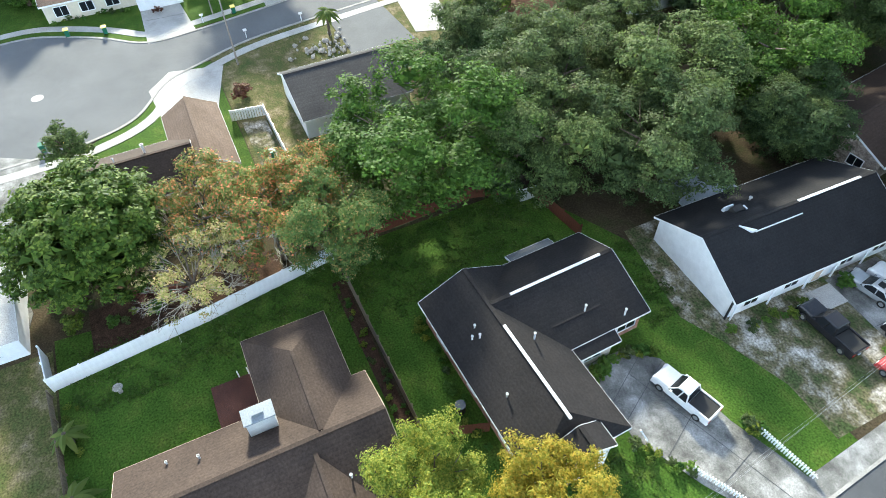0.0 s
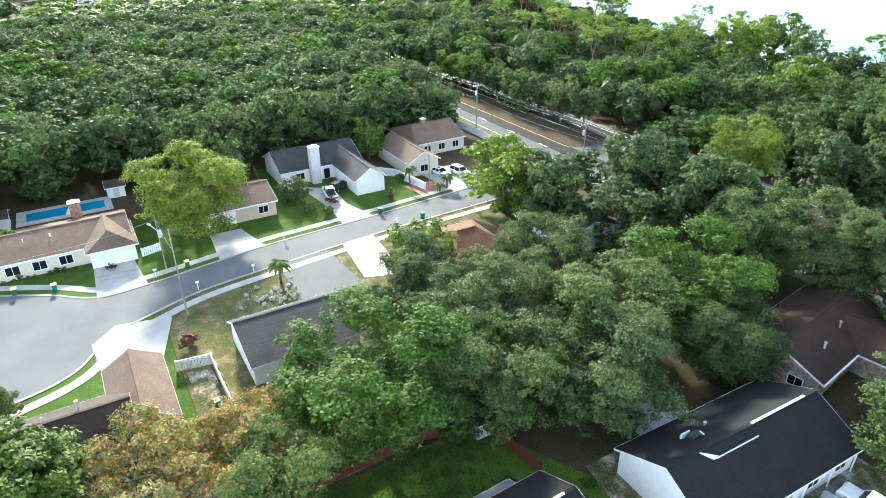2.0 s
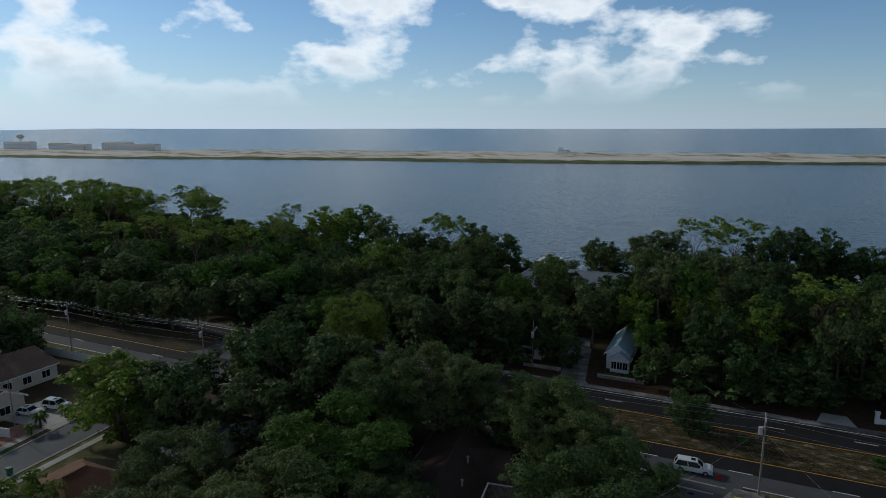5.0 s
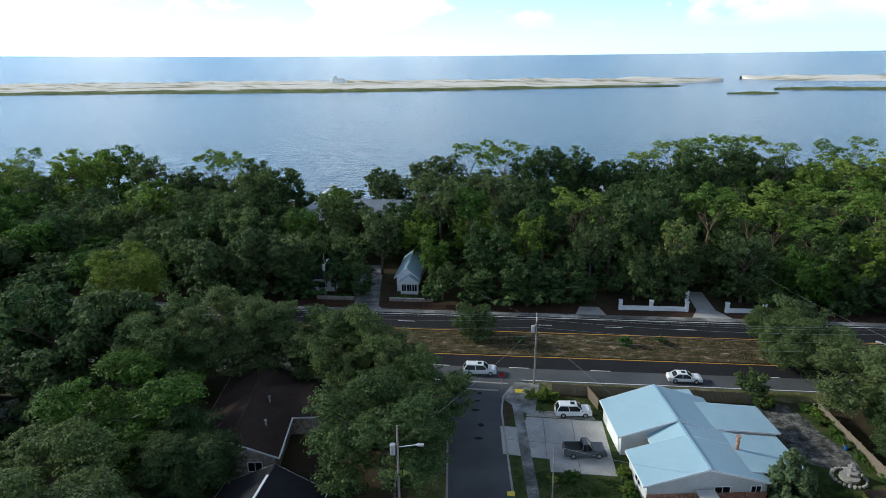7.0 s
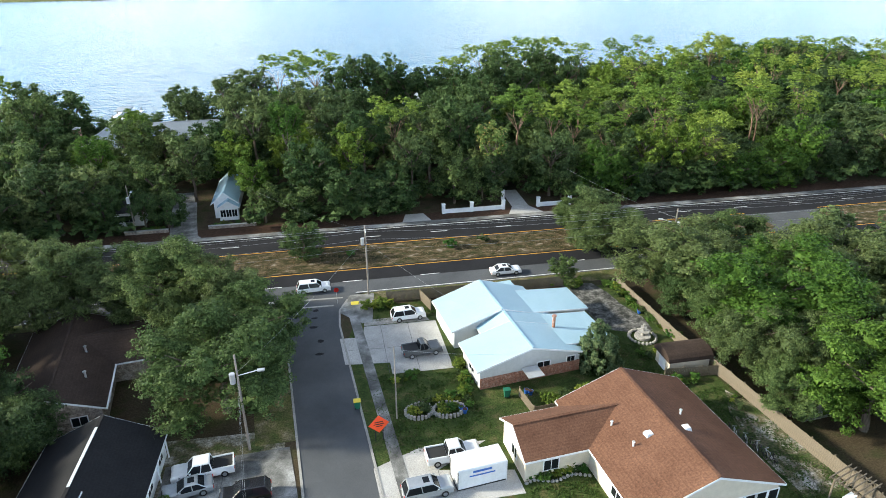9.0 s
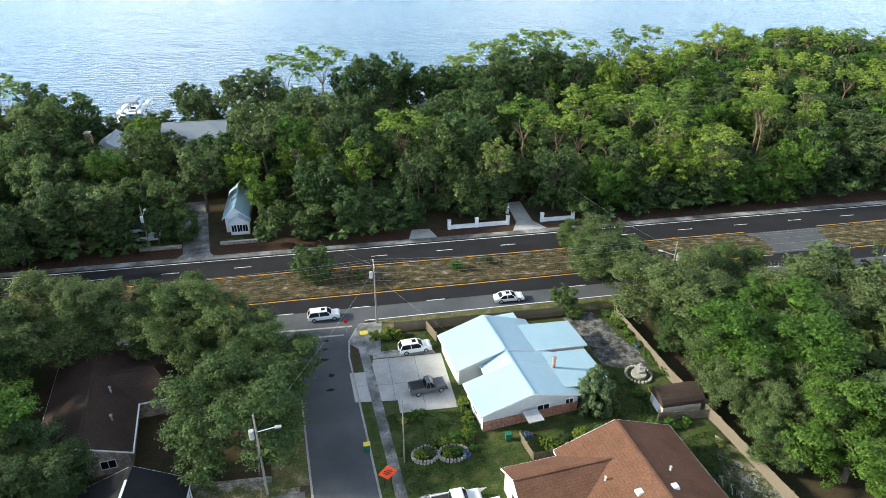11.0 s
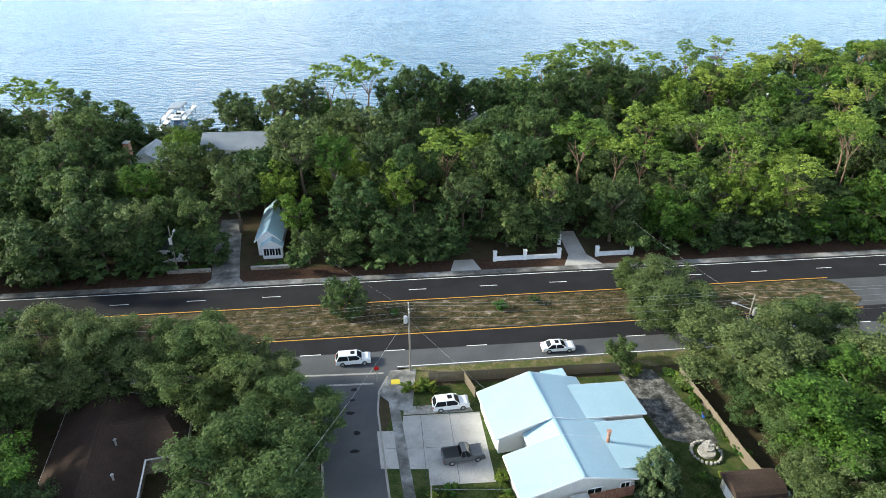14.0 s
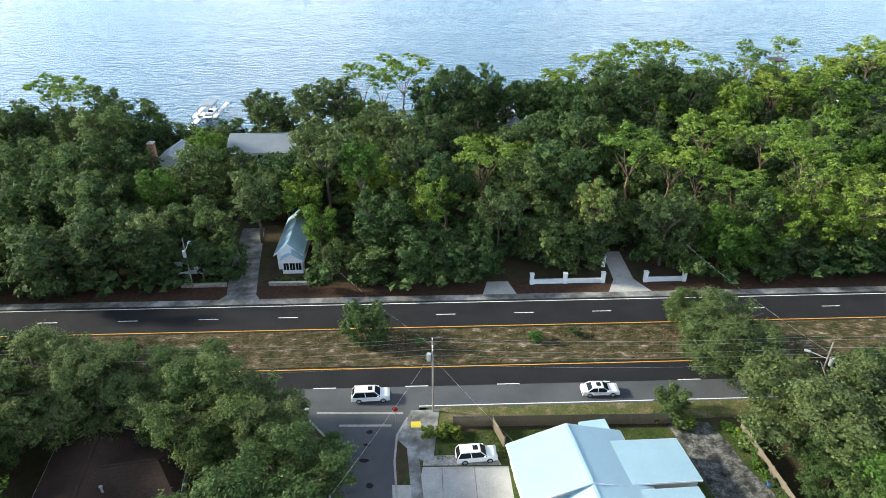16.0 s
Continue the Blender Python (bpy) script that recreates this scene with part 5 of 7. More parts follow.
# grey house with the white side wall
h = thing("house", "dark grey roofed house with white side wall", "house")
wing(h, -68.6, -58.0, 9.8, 23.0, 2.8, 4.7, "y", "shingle_grey", "wall_white", (0, 0), ridge_at=-65.0)
opening(h, "-x", -68.48, 16, 1.8, 0.9, 2.1)
opening(h, "-x", -68.48, 20.5, 4.2, 0.1, 2.2, "garage_door", "wall_white", 0)

# houses across the western street
h = thing("house", "brown-roofed house with a white double garage", "house")
wing(h, -111.5, -98.9, -15.5, 3.2, 2.8, 4.7, "y", "shingle_tan", "wall_cream", (0, 0))
wing(h, -106, -96.6, -3.6, 3.6, 2.8, 4.9, "x", "shingle_tan", "wall_white", (0, 2.2))
opening(h, "+x", -97.08, 0, 5.0, 0.1, 2.2, "garage_door", "wall_white", 3)
for y in (-13, -9.6, -6.2):
    opening(h, "+x", -99.38, y, 1.7, 0.8, 2.1)
chimney(h, -111.3, -3.6, 1.2, 1.6, 5.6, "brick")
for y in (-11, -7.5):
    pipe(h, -103, y, 4.1, 0.4)
p = thing("swimming_pool", "long blue swimming pool in a pale surround", "pool")
part("surround", box((-126.2, -13, -0.1), (-119.5, 2, 0.1)), "concrete", p)
part("pool_water", box((-124.6, -11.5, 0.0), (-121.0, 0.8, 0.14)), "pool_water", p, "clear blue pool water")
part("slide", box((-121.6, -5.5, 0.1), (-120.6, -3.6, 1.6), (-121.4, -120.9, -4.6, -3.8)), "vinyl", p)
for x, y, w in ((-126.5, 3.2, 3.6), (-121.0, -15.6, 4.2)):
    s = thing("shed", "small garden shed with a brown roof", "shed")
    wing(s, x - w / 2, x + w / 2, y - w / 2, y + w / 2, 2.1, 3.0, "y", "shingle_brown", "wall_white", (0, 0), 0.25)
    opening(s, "+x", x + w / 2 - 0.22, y, 1.0, 0.1, 1.9, "door", "wall_grey", 0)
h = thing("house", "low house half hidden behind trees", "house")
wing(h, -113, -101.5, 14.0, 26.5, 2.8, 4.6, "y", "shingle_tan", "wall_tan", (0, 0))
opening(h, "+x", -101.98, 24, 1.6, 0.9, 2.1)
opening(h, "+x", -101.98, 17, 4.4, 0.1, 2.2, "garage_door", "wall_white", 0)
h = thing("house", "dark-roofed house with white gables and a brick chimney", "house")
wing(h, -124.5, -113.0, 30.6, 47.5, 2.9, 5.6, "y", "shingle_grey", "wall_white", (0, 0))
wing(h, -117.5, -102.0, 41.0, 47.6, 2.9, 5.0, "x", "shingle_grey", "wall_white", (0, 0))
chimney(h, -112.6, 37.4, 1.5, 1.8, 7.2, "wall_grey", "wall_white")
opening(h, "+x", -113.48, 34.6, 1.6, 0.9, 2.1)
opening(h, "+x", -113.48, 40, 1.2, 0.1, 2.1, "door", "glass_dark", 0)
w = thing("garden_wall", "white garden wall beside the front lawn", "wall")
for a, b in (((-107.5, 51.9), (-98.2, 53.6)), ((-112, 48.0), (-107.5, 51.9))):
    d = Vector(b) - Vector(a)
    me = box((0, -0.12, 0), (d.length, 0.12, 1.5))
    o = part("wall_run", me, "wall_white", w)
    o.matrix_basis = pose(a[0], a[1], 0, 0, 0, math.degrees(math.atan2(d.y, d.x)))
h = thing("house", "tan-roofed corner house with cream walls", "house")
wing(h, -128.5, -114.5, 60.5, 73.0, 2.9, 5.2, "y", "shingle_tan", "wall_cream", (2.5, 0))
wing(h, -120.0, -105.0, 53.6, 61.0, 2.9, 4.9, "x", "shingle_tan", "wall_cream", (0, 0))
for y in (63.5, 67, 70.5):
    opening(h, "+x", -114.98, y, 1.5, 0.8, 2.1)
opening(h, "+x", -105.28, 57.3, 1.6, 0.8, 2.1)
chimney(h, -121.5, 66, 1.0, 1.0, 6.0, "brick")
h = thing("house", "small hip-roofed house under the trees", "house")
wing(h, -77.6, -66.2, 41.0, 50.6, 2.8, 4.8, "y", "shingle_rust", "wall_white", (3.4, 3.0))
opening(h, "+x", -66.68, 44, 1.6, 0.9, 2.1)
h = thing("house", "grey-roofed house with white wall behind oaks", "house")
wing(h, -75.5, -63.5, 57.6, 70, 2.8, 4.8, "x", "shingle_grey", "wall_white", (0, 0))
opening(h, "-y", -72, 58.08, 1.6, 0.9, 2.1)
opening(h, "-y", -67, 58.08, 1.6, 0.9, 2.1)

# white house at the edge of the broad driveway
h = thing("house", "white-walled house with pale flat-pitched roof", "house")
wing(h, -53.5, -41.0, -33, -19.6, 2.7, 3.6, "y", "concrete", "wall_white", (0, 0), ridge_at=-47)
opening(h, "+y", -43, -19.98, 1.4, 0.9, 2.0)
opening(h, "+x", -41.48, -22.5, 1.4, 0.9, 2.0)

# brown-roofed house in the shade by the highway
h = thing("house", "shaded house with brown roof and stone gable", "house")
turned(h, -31.2, 68, 8)
wing(h, -36.6, -26.0, 59.0, 78.0, 2.8, 5.0, "y", "shingle_old", "stone_wall", (0, 0), ridge_at=-31.2)
wing(h, -31.5, -21.6, 67.3, 77.0, 2.8, 4.5, "x", "shingle_old", "stone_wall", (0, 2.6))
opening(h, "-y", -28.8, 59.32, 1.5, 0.9, 2.0)
opening(h, "+x", -26.48, 63.5, 1.6, 0.9, 2.0)
part("gutter", box((-25.98, 58.9, 2.62), (-25.84, 67.4, 2.76)), "vinyl", h, "white gutter along the eaves")
for x, y, z in ((-35.6, 62.5, 3.7), (-29, 69, 4.3), (-28.4, 64, 4.0)):
    pipe(h, x, y, z, 0.6, 0.12, "metal_trim")
chimney(h, -37.6, 64.0, 0.9, 0.9, 4.6, "metal_trim")


# metal-roofed house on the corner
h = thing("house", "house with a pale blue-white metal roof and brick front", "house")
turned(h, 20.5, 66.7, 7)
wing(h, 14.0, 27.6, 68.0, 76.4, 2.7, 4.85, "y", "metal_roof", "wall_grey", (0, 0), ridge_at=20.85)
wing(h, 14.05, 27.9, 59.0, 65.4, 2.7, 4.6, "y", "metal_roof", "wall_grey", (0, 0), ridge_at=20.95)
wing(h, 17.4, 27.9, 65.3, 68.2, 2.72, 4.62, "y", "metal_roof", "wall_grey", (0, 0), 0.2, ridge_at=20.95)
wing(h, 23.0, 32.7, 60.4, 67.6, 2.5, 3.5, "y", "metal_roof", "wall_grey", (0, 0), 0.3, ridge_at=23.4)
wing(h, 23.0, 33.6, 68.3, 74.4, 2.5, 3.6, "y", "metal_roof", "wall_grey", (0, 0), 0.3, ridge_at=23.4)
part("brick_skirt", box((14.55, 59.2, 0), (27.4, 59.28, 1.5)), "brick", h, "red brick lower front wall")
opening(h, "-y", 22.6, 59.28, 1.6, 1.2, 2.2)
opening(h, "-y", 26.2, 59.28, 1.0, 1.5, 2.2)
opening(h, "-x", 14.5, 71.6, 4.8, 0.1, 2.2, "garage_door", "wall_white", 0)
opening(h, "-x", 14.55, 62.0, 1.6, 0.9, 2.1)
bm = tube(bmesh.new(), (26.4, 64.4, 2.9), (26.4, 64.4, 4.7), 0.2, 0.2, 10)
tube(bm, (26.4, 64.4, 4.7), (26.4, 64.4, 4.9), 0.28, 0.28, 10)
part("flue_pipe", bm, "brick", h, "reddish round flue pipe")
c = part("porch_roof", box((23.2, 76.0, 2.6), (26.4, 78.2, 3.0), (23.2, 26.4, 76.0, 78.2)), "metal_roof", h)
part("porch_cover", box((19.6, 56.9, 2.0), (21.6, 59.0, 2.1)), "metal_trim", h)

# rust-roofed house
h = thing("house", "rust-brown shingled house with cream gable and skylights", "house")
turned(h, 30, 44, 5)
wing(h, 22.6, 37.5, 35.7, 52.2, 2.9, 5.7, "y", "shingle_rust", "wall_cream", (0, 0), ridge_at=30.0)
wing(h, 16.0, 27.5, 44.6, 51.3, 2.9, 4.7, "x", "shingle_rust", "wall_cream", (0, 0))
for x, y in ((27.8, 43.0), (31.4, 42.4)):
    skylight(h, x, y, 5.7 - abs(x - 30.1) * 0.35)
for x, y in ((25.6, 45.9), (32.4, 44.7), (24.4, 47.4), (26.0, 42.6)):
    pipe(h, x, y, 5.7 - abs(x - 30.1) * 0.36, 0.5, 0.09)
for k in range(5):
    x = 31.6 + 1.25 * k
    opening(h, "-y", x, 36.02, 1.0, 0.3, 2.2, "window", "glass_dark", 0)
opening(h, "-x", 23.1, 40, 1.6, 0.9, 2.1)
opening(h, "-x", 16.32, 47.8, 1.2, 0.9, 2.1)
opening(h, "-y", 19.0, 45.12, 1.5, 0.9, 2.1)

# curved-roof shed behind it
s = thing("shed", "cream garden shed with a rounded brown roof", "shed")
part("wall", box((38.4, 57.0, 0), (43.6, 60.2, 1.9)), "wall_cream", s)
rv, rf_ = [], []
for k in range(9):
    a = math.pi * k / 8
    rv += [(38.1, 58.6 - 1.9 * math.cos(a), 1.8 + 1.15 * math.sin(a)), (43.9, 58.6 - 1.9 * math.cos(a), 1.8 + 1.15 * math.sin(a))]
for k in range(8):
    rf_.append((2 * k, 2 * k + 1, 2 * k + 3, 2 * k + 2))
rf_ += [tuple(range(0, 18, 2)), tuple(reversed(range(1, 18, 2)))]
put("roof", mesh_of("roof", rv, rf_, "shingle_old"), s)
opening(s, "-x", 38.4, 58.6, 1.2, 0.1, 1.8, "door", "wall_white", 1)
part("ramp", box((43.9, 57.0, 0), (45.2, 58.2, 0.9)), "vinyl", s)

# cottage and outbuildings under the trees across the highway
h = thing("cottage", "white cottage with a pale metal roof by the highway", "house")
wing(h, -21.9, -16.9, 119.7, 134, 3.0, 5.2, "y", "metal_roof", "wall_white", (0, 0))
wing(h, -20.7, -16.6, 118.2, 120.4, 2.6, 3.9, "y", "metal_roof", "wall_white", (0, 0), 0.3)
for x in (-19.7, -18.65, -17.6):
    opening(h, "-y", x, 118.5, 0.9, 0.7, 2.1)
opening(h, "-x", -21.4, 124, 1.4, 0.9, 2.1)
h = thing("cottage", "small grey gatehouse shaded by oaks", "house")
wing(h, -39.5, -33.5, 118.5, 126, 2.8, 4.8, "y", "shingle_grey", "wall_white", (2.5, 2.5))
opening(h, "-y", -36.5, 119.0, 1.8, 0.9, 2.1)
for x0, x1, y0, y1, ax, roof, e, r in ((-42, -26, 166, 178, "x", "metal_grey", 4.6, 7.2), (-56, -48, 158, 168, "y", "metal_grey", 5.0, 7.4), (24, 33, 178, 191, "y", "metal_grey", 6, 8.6), (121, 134, 188, 199, "x", "shingle_grey", 6, 9.0), (137, 149, 189, 200, "y", "wall_white", 6.5, 8.0), (94, 104, 166, 176, "x", "shingle_grey", 4.2, 6.6), (-8, 2, 160, 170, "y", "shingle_grey", 6, 8.8)):
    h = thing("waterfront_house", "pale-roofed waterfront house among the trees", "house")
    wing(h, x0, x1, y0, y1, e, r, ax, roof, "wall_white", (0, 0))
    for k in range(3):
        opening(h, "-y", x0 + (x1 - x0) * (k + 0.5) / 3, y0 + (0.3 if ax == "y" else 0.5), 1.4, e - 2.0, e - 0.7)
    if x0 == -56:
        chimney(h, -56.4, 161, 1.2, 1.6, 9.0, "brick")

# ---- fences and walls ----
def fence(name, label, pts, high, mat, board=0.15, gap=0.015, post=2.4, cap=False, group=""):
    """A board fence along the points, board by board, with posts."""
    f = thing(name, label, "fence", None, group)
    bmesh_board = {}
    for a, b in zip(pts[:-1], pts[1:]):
        a, b = Vector(a), Vector(b)
        d = b - a
        ang = math.degrees(math.atan2(d.y, d.x))
        n = max(1, int(d.length / (board + gap)))
        key = round(d.length / n, 4)
        if key not in bmesh_board:
            bm = box((0, -0.012, 0.05), (key - gap, 0.012, high - 0.06), (0, key - gap, -0.012, 0.012))
            me = bpy.data.meshes.new("board")
            bm.to_mesh(me)
            bm.free()
            me.materials.append(M[mat])
            bmesh_board[key] = me
        r = random.Random(int(a.x * 7 + a.y * 3))
        for k in range(n):
            p = a + d * (k / n)
            put("board", bmesh_board[key], f, Matrix.LocRotScale((p.x, p.y, r.uniform(-0.03, 0.0)), Euler((0, 0, radians(ang + r.uniform(-1, 1)))), (1, 1, r.uniform(0.975, 1.02))))
        m = max(1, round(d.length / post))
        for k in range(m + 1):
            p = a + d * (k / m)
            o = part("post", box((-0.06, -0.06, 0), (0.06, 0.06, high + 0.04)), mat, f)
            o.matrix_basis = pose(p.x, p.y, 0, 0, 0, ang) @ pose(0, 0.07, 0)
        o = part("rail", box((0, 0.012, high - 0.35), (d.length, 0.06, high - 0.25)), mat, f)
        o.matrix_basis = pose(a.x, a.y, 0, 0, 0, ang)
        if cap:
            o = part("top_rail", box((0, -0.04, high - 0.08), (d.length, 0.04, high)), mat, f)
            o.matrix_basis = pose(a.x, a.y, 0, 0, 0, ang)
    return f


fence("vinyl_fence", "white vinyl privacy fence round the lawn", [(-36.8, -18.2), (-38.2, -5.6), (-39.8, 4.4), (-40.2, 7.2)], 1.85, "vinyl", 0.5, 0.004, 2.4, True)
fence("vinyl_fence", "white vinyl fence along the driveway side", [(-36.8, -18.2), (-40.5, -18.6)], 1.85, "vinyl", 0.5, 0.004, 2.4, True)
fence("vinyl_fence", "white picket fence round the bare backyard", [(-65.6, 3.0), (-65.0, 6.8), (-57, 6.9), (-49.5, 7.2)], 1.5, "vinyl", 0.22, 0.06, 2.2, True)
fence("wooden_fence", "weathered wooden fence between two lawns", [(-38.5, 6.95), (-20.0, 7.1)], 1.6, "wood_fence", 0.16, 0.01)
fence("wooden_fence", "reddish wooden fence at the back of the lawn", [(-41.2, 8), (-41.8, 22), (-40, 28), (-32.4, 29.2)], 1.6, "wood_red", 0.3, 0.01)
fence("wooden_fence", "reddish wooden gate panel beside the house", [(-20.0, 7.4), (-18.4, 11.8)], 1.6, "wood_red", 0.3, 0.01)
fence("wooden_fence", "low dark fence beside the green lawn", [(-36.2, -18.5), (-26.5, -17.8), (-18, -17.6)], 1.2, "wood_fence", 0.3, 0.02)
fence("wooden_fence", "grey wooden fence along the highway verge", [(7.2, 81.2), (34.0, 80.8)], 1.8, "wood_fence", 0.15, 0.02)
fence("wooden_fence", "grey wooden fence beside the metal-roofed house", [(12.0, 81.0), (13.0, 77.6)], 1.8, "wood_fence", 0.15, 0.02)
fence("wooden_fence", "tall weathered wooden boundary fence", [(41.8, 79), (42.9, 63), (44.4, 54), (45.4, 45), (46.6, 37), (47.4, 30)], 1.8, "wood_fence", 0.22, 0.015)
fence("wooden_fence", "grey wooden fence beside the garden shed", [(37.6, 56.4), (44.4, 55.8)], 1.5, "wood_fence", 0.18, 0.03)
fence("wooden_fence", "weathered fence round the vegetable bed", [(19.6, 56.6), (20.2, 53.0), (27.6, 53.6)], 1.3, "wood_fence", 0.18, 0.03)
fence("wooden_fence", "pale wooden side fence under the trees", [(-79.5, 52.5), (-70, 55.5)], 1.7, "wood_fence", 0.3, 0.02)
fence("wooden_fence", "grey wooden backyard fence", [(-112, 26.8), (-124, 28.5)], 1.7, "wood_fence", 0.35, 0.02)
fence("vinyl_fence", "pale blue-grey wall along the highway", [(-134, 79.6), (-113, 80.2)], 1.8, "vinyl", 0.5, 0.004)
fence("vinyl_fence", "white picket gate beside the garage", [(-97.4, 3.8), (-98.2, 6.6)], 1.5, "vinyl", 0.25, 0.05)
fence("wooden_fence", "brown fence across the far yard", [(57, 54), (66, 56), (76, 57)], 1.7, "wood_fence", 0.35, 0.02)

for xs in ((21.9, 27.5, 33.9), (41.1, 47.7)):
    w = thing("entrance_wall", "white entrance wall with square capped pillars", "wall", group="entrance walls")
    for x in xs:
        p = part("pillar", box((x - 0.3, 113.3, 0), (x + 0.3, 113.9, 1.9)), "wall_white", w)
        part("pillar_cap", box((x - 0.38, 113.22, 1.9), (x + 0.38, 113.98, 2.02), None, 0.03), "wall_white", p)
    for a, b in zip(xs[:-1], xs[1:]):
        part("wall_run", box((a + 0.3, 113.5, 0.0), (b - 0.3, 113.75, 0.75)), "wall_white", w)
        part("wall_rail", box((a + 0.3, 113.45, 0.75), (b - 0.3, 113.8, 0.85)), "wall_white", w)
p = thing("gate_pillar", "white square gate pillar beside the drive", "pillar")
part("shaft", box((35.0, 118.6, 0), (35.6, 119.2, 1.9)), "wall_white", p)
part("cap", box((34.92, 118.52, 1.9), (35.68, 119.28, 2.02)), "wall_white", p)
for a, b in ((-36.5, -29.0), (-22.0, -13.5)):
    w = thing("stone_planter", "low stone wall of the highway planting bed", "wall")
    part("wall_run", box((a, 114.5, 0), (b, 114.9, 0.6)), "stone_wall", w)
    part("coping", box((a - 0.05, 114.45, 0.6), (b + 0.05, 114.95, 0.68)), "concrete", w)
for a, b in (((-9.4, 30.3), (-4.8, 31.2)), ((-9.2, 23.8), (-5, 26))):
    f = thing("picket_fence", "low white picket edging beside the driveway", "fence")
    a, b = Vector(a), Vector(b)
    n = 22
    for k in range(n):
        p = a + (b - a) * (k / n)
        part("picket", box((p.x - 0.05, p.y - 0.05, 0), (p.x + 0.05, p.y + 0.05, 0.75)), "vinyl", f)
    o = part("rail", box((0, -0.03, 0.45), ((b - a).length, 0.03, 0.55)), "vinyl", f)
    o.matrix_basis = pose(a.x, a.y, 0, 0, 0, math.degrees(math.atan2((b - a).y, (b - a).x)))


# ---- vehicles ----
WHEEL_T = tube(bmesh.new(), (0, -0.12, 0), (0, 0.12, 0), 0.36, 0.36, 16)
WHEEL_ME = bpy.data.meshes.new("tyre")
WHEEL_T.to_mesh(WHEEL_ME)
WHEEL_T.free()
WHEEL_ME.materials.append(M["rubber"])
RIM_T = tube(bmesh.new(), (0, -0.135, 0), (0, 0.135, 0), 0.21, 0.21, 12)
RIM_ME = bpy.data.meshes.new("rim")
RIM_T.to_mesh(RIM_ME)
RIM_T.free()
RIM_ME.materials.append(M["steel"])


def car(kind, paint, x, y, yaw, label, long=None, z=0.06):
    """A car whose nose points along +x before it is turned by yaw."""
    L = long or {"sedan": 4.8, "suv": 4.75, "pickup": 5.8}[kind]
    W, hw = (1.95, 0.975) if kind == "pickup" else (1.84, 0.92)
    belt = {"sedan": 0.95, "suv": 1.08, "pickup": 1.12}[kind]
    roof = {"sedan": 1.45, "suv": 1.72, "pickup": 1.88}[kind]
    c = thing({"sedan": "sedan", "suv": "sport_utility_vehicle", "pickup": "pickup_truck"}[kind], label, {"sedan": "car", "suv": "car", "pickup": "pickup truck"}[kind], pose(x, y, z, 0, 0, yaw))
    f, r = L / 2, -L / 2
    bm = box((r, -hw, 0.3), (f, hw, belt - 0.12), (r + 0.04, f - 0.1, -hw + 0.03, hw - 0.03), 0.09)
    if kind == "pickup":
        hexa(bm, (f - 1.75, -hw + 0.04, belt - 0.16), (f - 0.08, hw - 0.04, belt + 0.02), (f - 1.75, f - 0.3, -hw + 0.14, hw - 0.14), 0.06)
        for s in (-1, 1):
            hexa(bm, *sorted_box((r + 0.03, s * (hw - 0.14), belt - 0.2), (r + 2.0, s * (hw - 0.02), belt + 0.06)), None, 0.02)
        hexa(bm, (r + 0.02, -hw + 0.03, belt - 0.2), (r + 0.14, hw - 0.03, belt + 0.05), None, 0.02)
        cab = (r + 2.0, f - 1.45)
        top = (cab[0] + 0.22, cab[1] - 0.75)
    elif kind == "suv":
        hexa(bm, (f - 1.35, -hw + 0.03, belt - 0.16), (f - 0.1, hw - 0.03, belt), (f - 1.35, f - 0.4, -hw + 0.16, hw - 0.16), 0.06)
        cab = (r + 0.08, f - 1.15)
        top = (r + 0.5, f - 2.0)
    else:
        hexa(bm, (f - 1.4, -hw + 0.03, belt - 0.16), (f - 0.1, hw - 0.03, belt - 0.02), (f - 1.4, f - 0.45, -hw + 0.18, hw - 0.18), 0.06)
        hexa(bm, (r + 0.06, -hw + 0.03, belt - 0.16), (r + 0.9, hw - 0.03, belt + 0.02), (r + 0.16, r + 0.9, -hw + 0.18, hw - 0.18), 0.05)
        cab = (r + 0.55, f - 1.25)
        top = (r + 1.35, f - 2.15)
    part("body", bm, paint, c)
    if kind == "pickup":
        part("cargo_bed", box((r + 0.15, -hw + 0.15, belt - 0.14), (r + 1.98, hw - 0.15, belt - 0.07)), "rubber", c, "black lined cargo bed")
    part("window_band", box((cab[0], -hw + 0.06, belt - 0.13), (cab[1], hw - 0.06, roof - 0.1), (top[0], top[1], -hw + 0.24, hw - 0.24)), "glass_dark", c, "dark tinted glass")
    part("roof_panel", box((top[0] - 0.06, -hw + 0.21, roof - 0.12), (top[1] + 0.08, hw - 0.21, roof), (top[0] + 0.04, top[1] - 0.06, -hw + 0.29, hw - 0.29), 0.03), paint, c)
    for s in (-1, 1):
        y0, y1 = s * (hw - 0.07), s * (hw - 0.245)
        for a, b, t in ((cab[0] + 0.05, top[0], 0.06), ((cab[0] + cab[1]) / 2 - 0.1, (top[0] + top[1]) / 2, 0.05), (cab[1] - 0.06, top[1], 0.045)):
            part("pillar", tube(bmesh.new(), (a, y0, belt - 0.1), (b, y1, roof - 0.08), t, t, 5), paint, c)
    for sx in (f - 0.92, r + 0.98):
        for s in (-1, 1):
            w = put("wheel", WHEEL_ME, c, pose(sx, s * (hw - 0.1), 0.34))
            put("rim", RIM_ME, w)
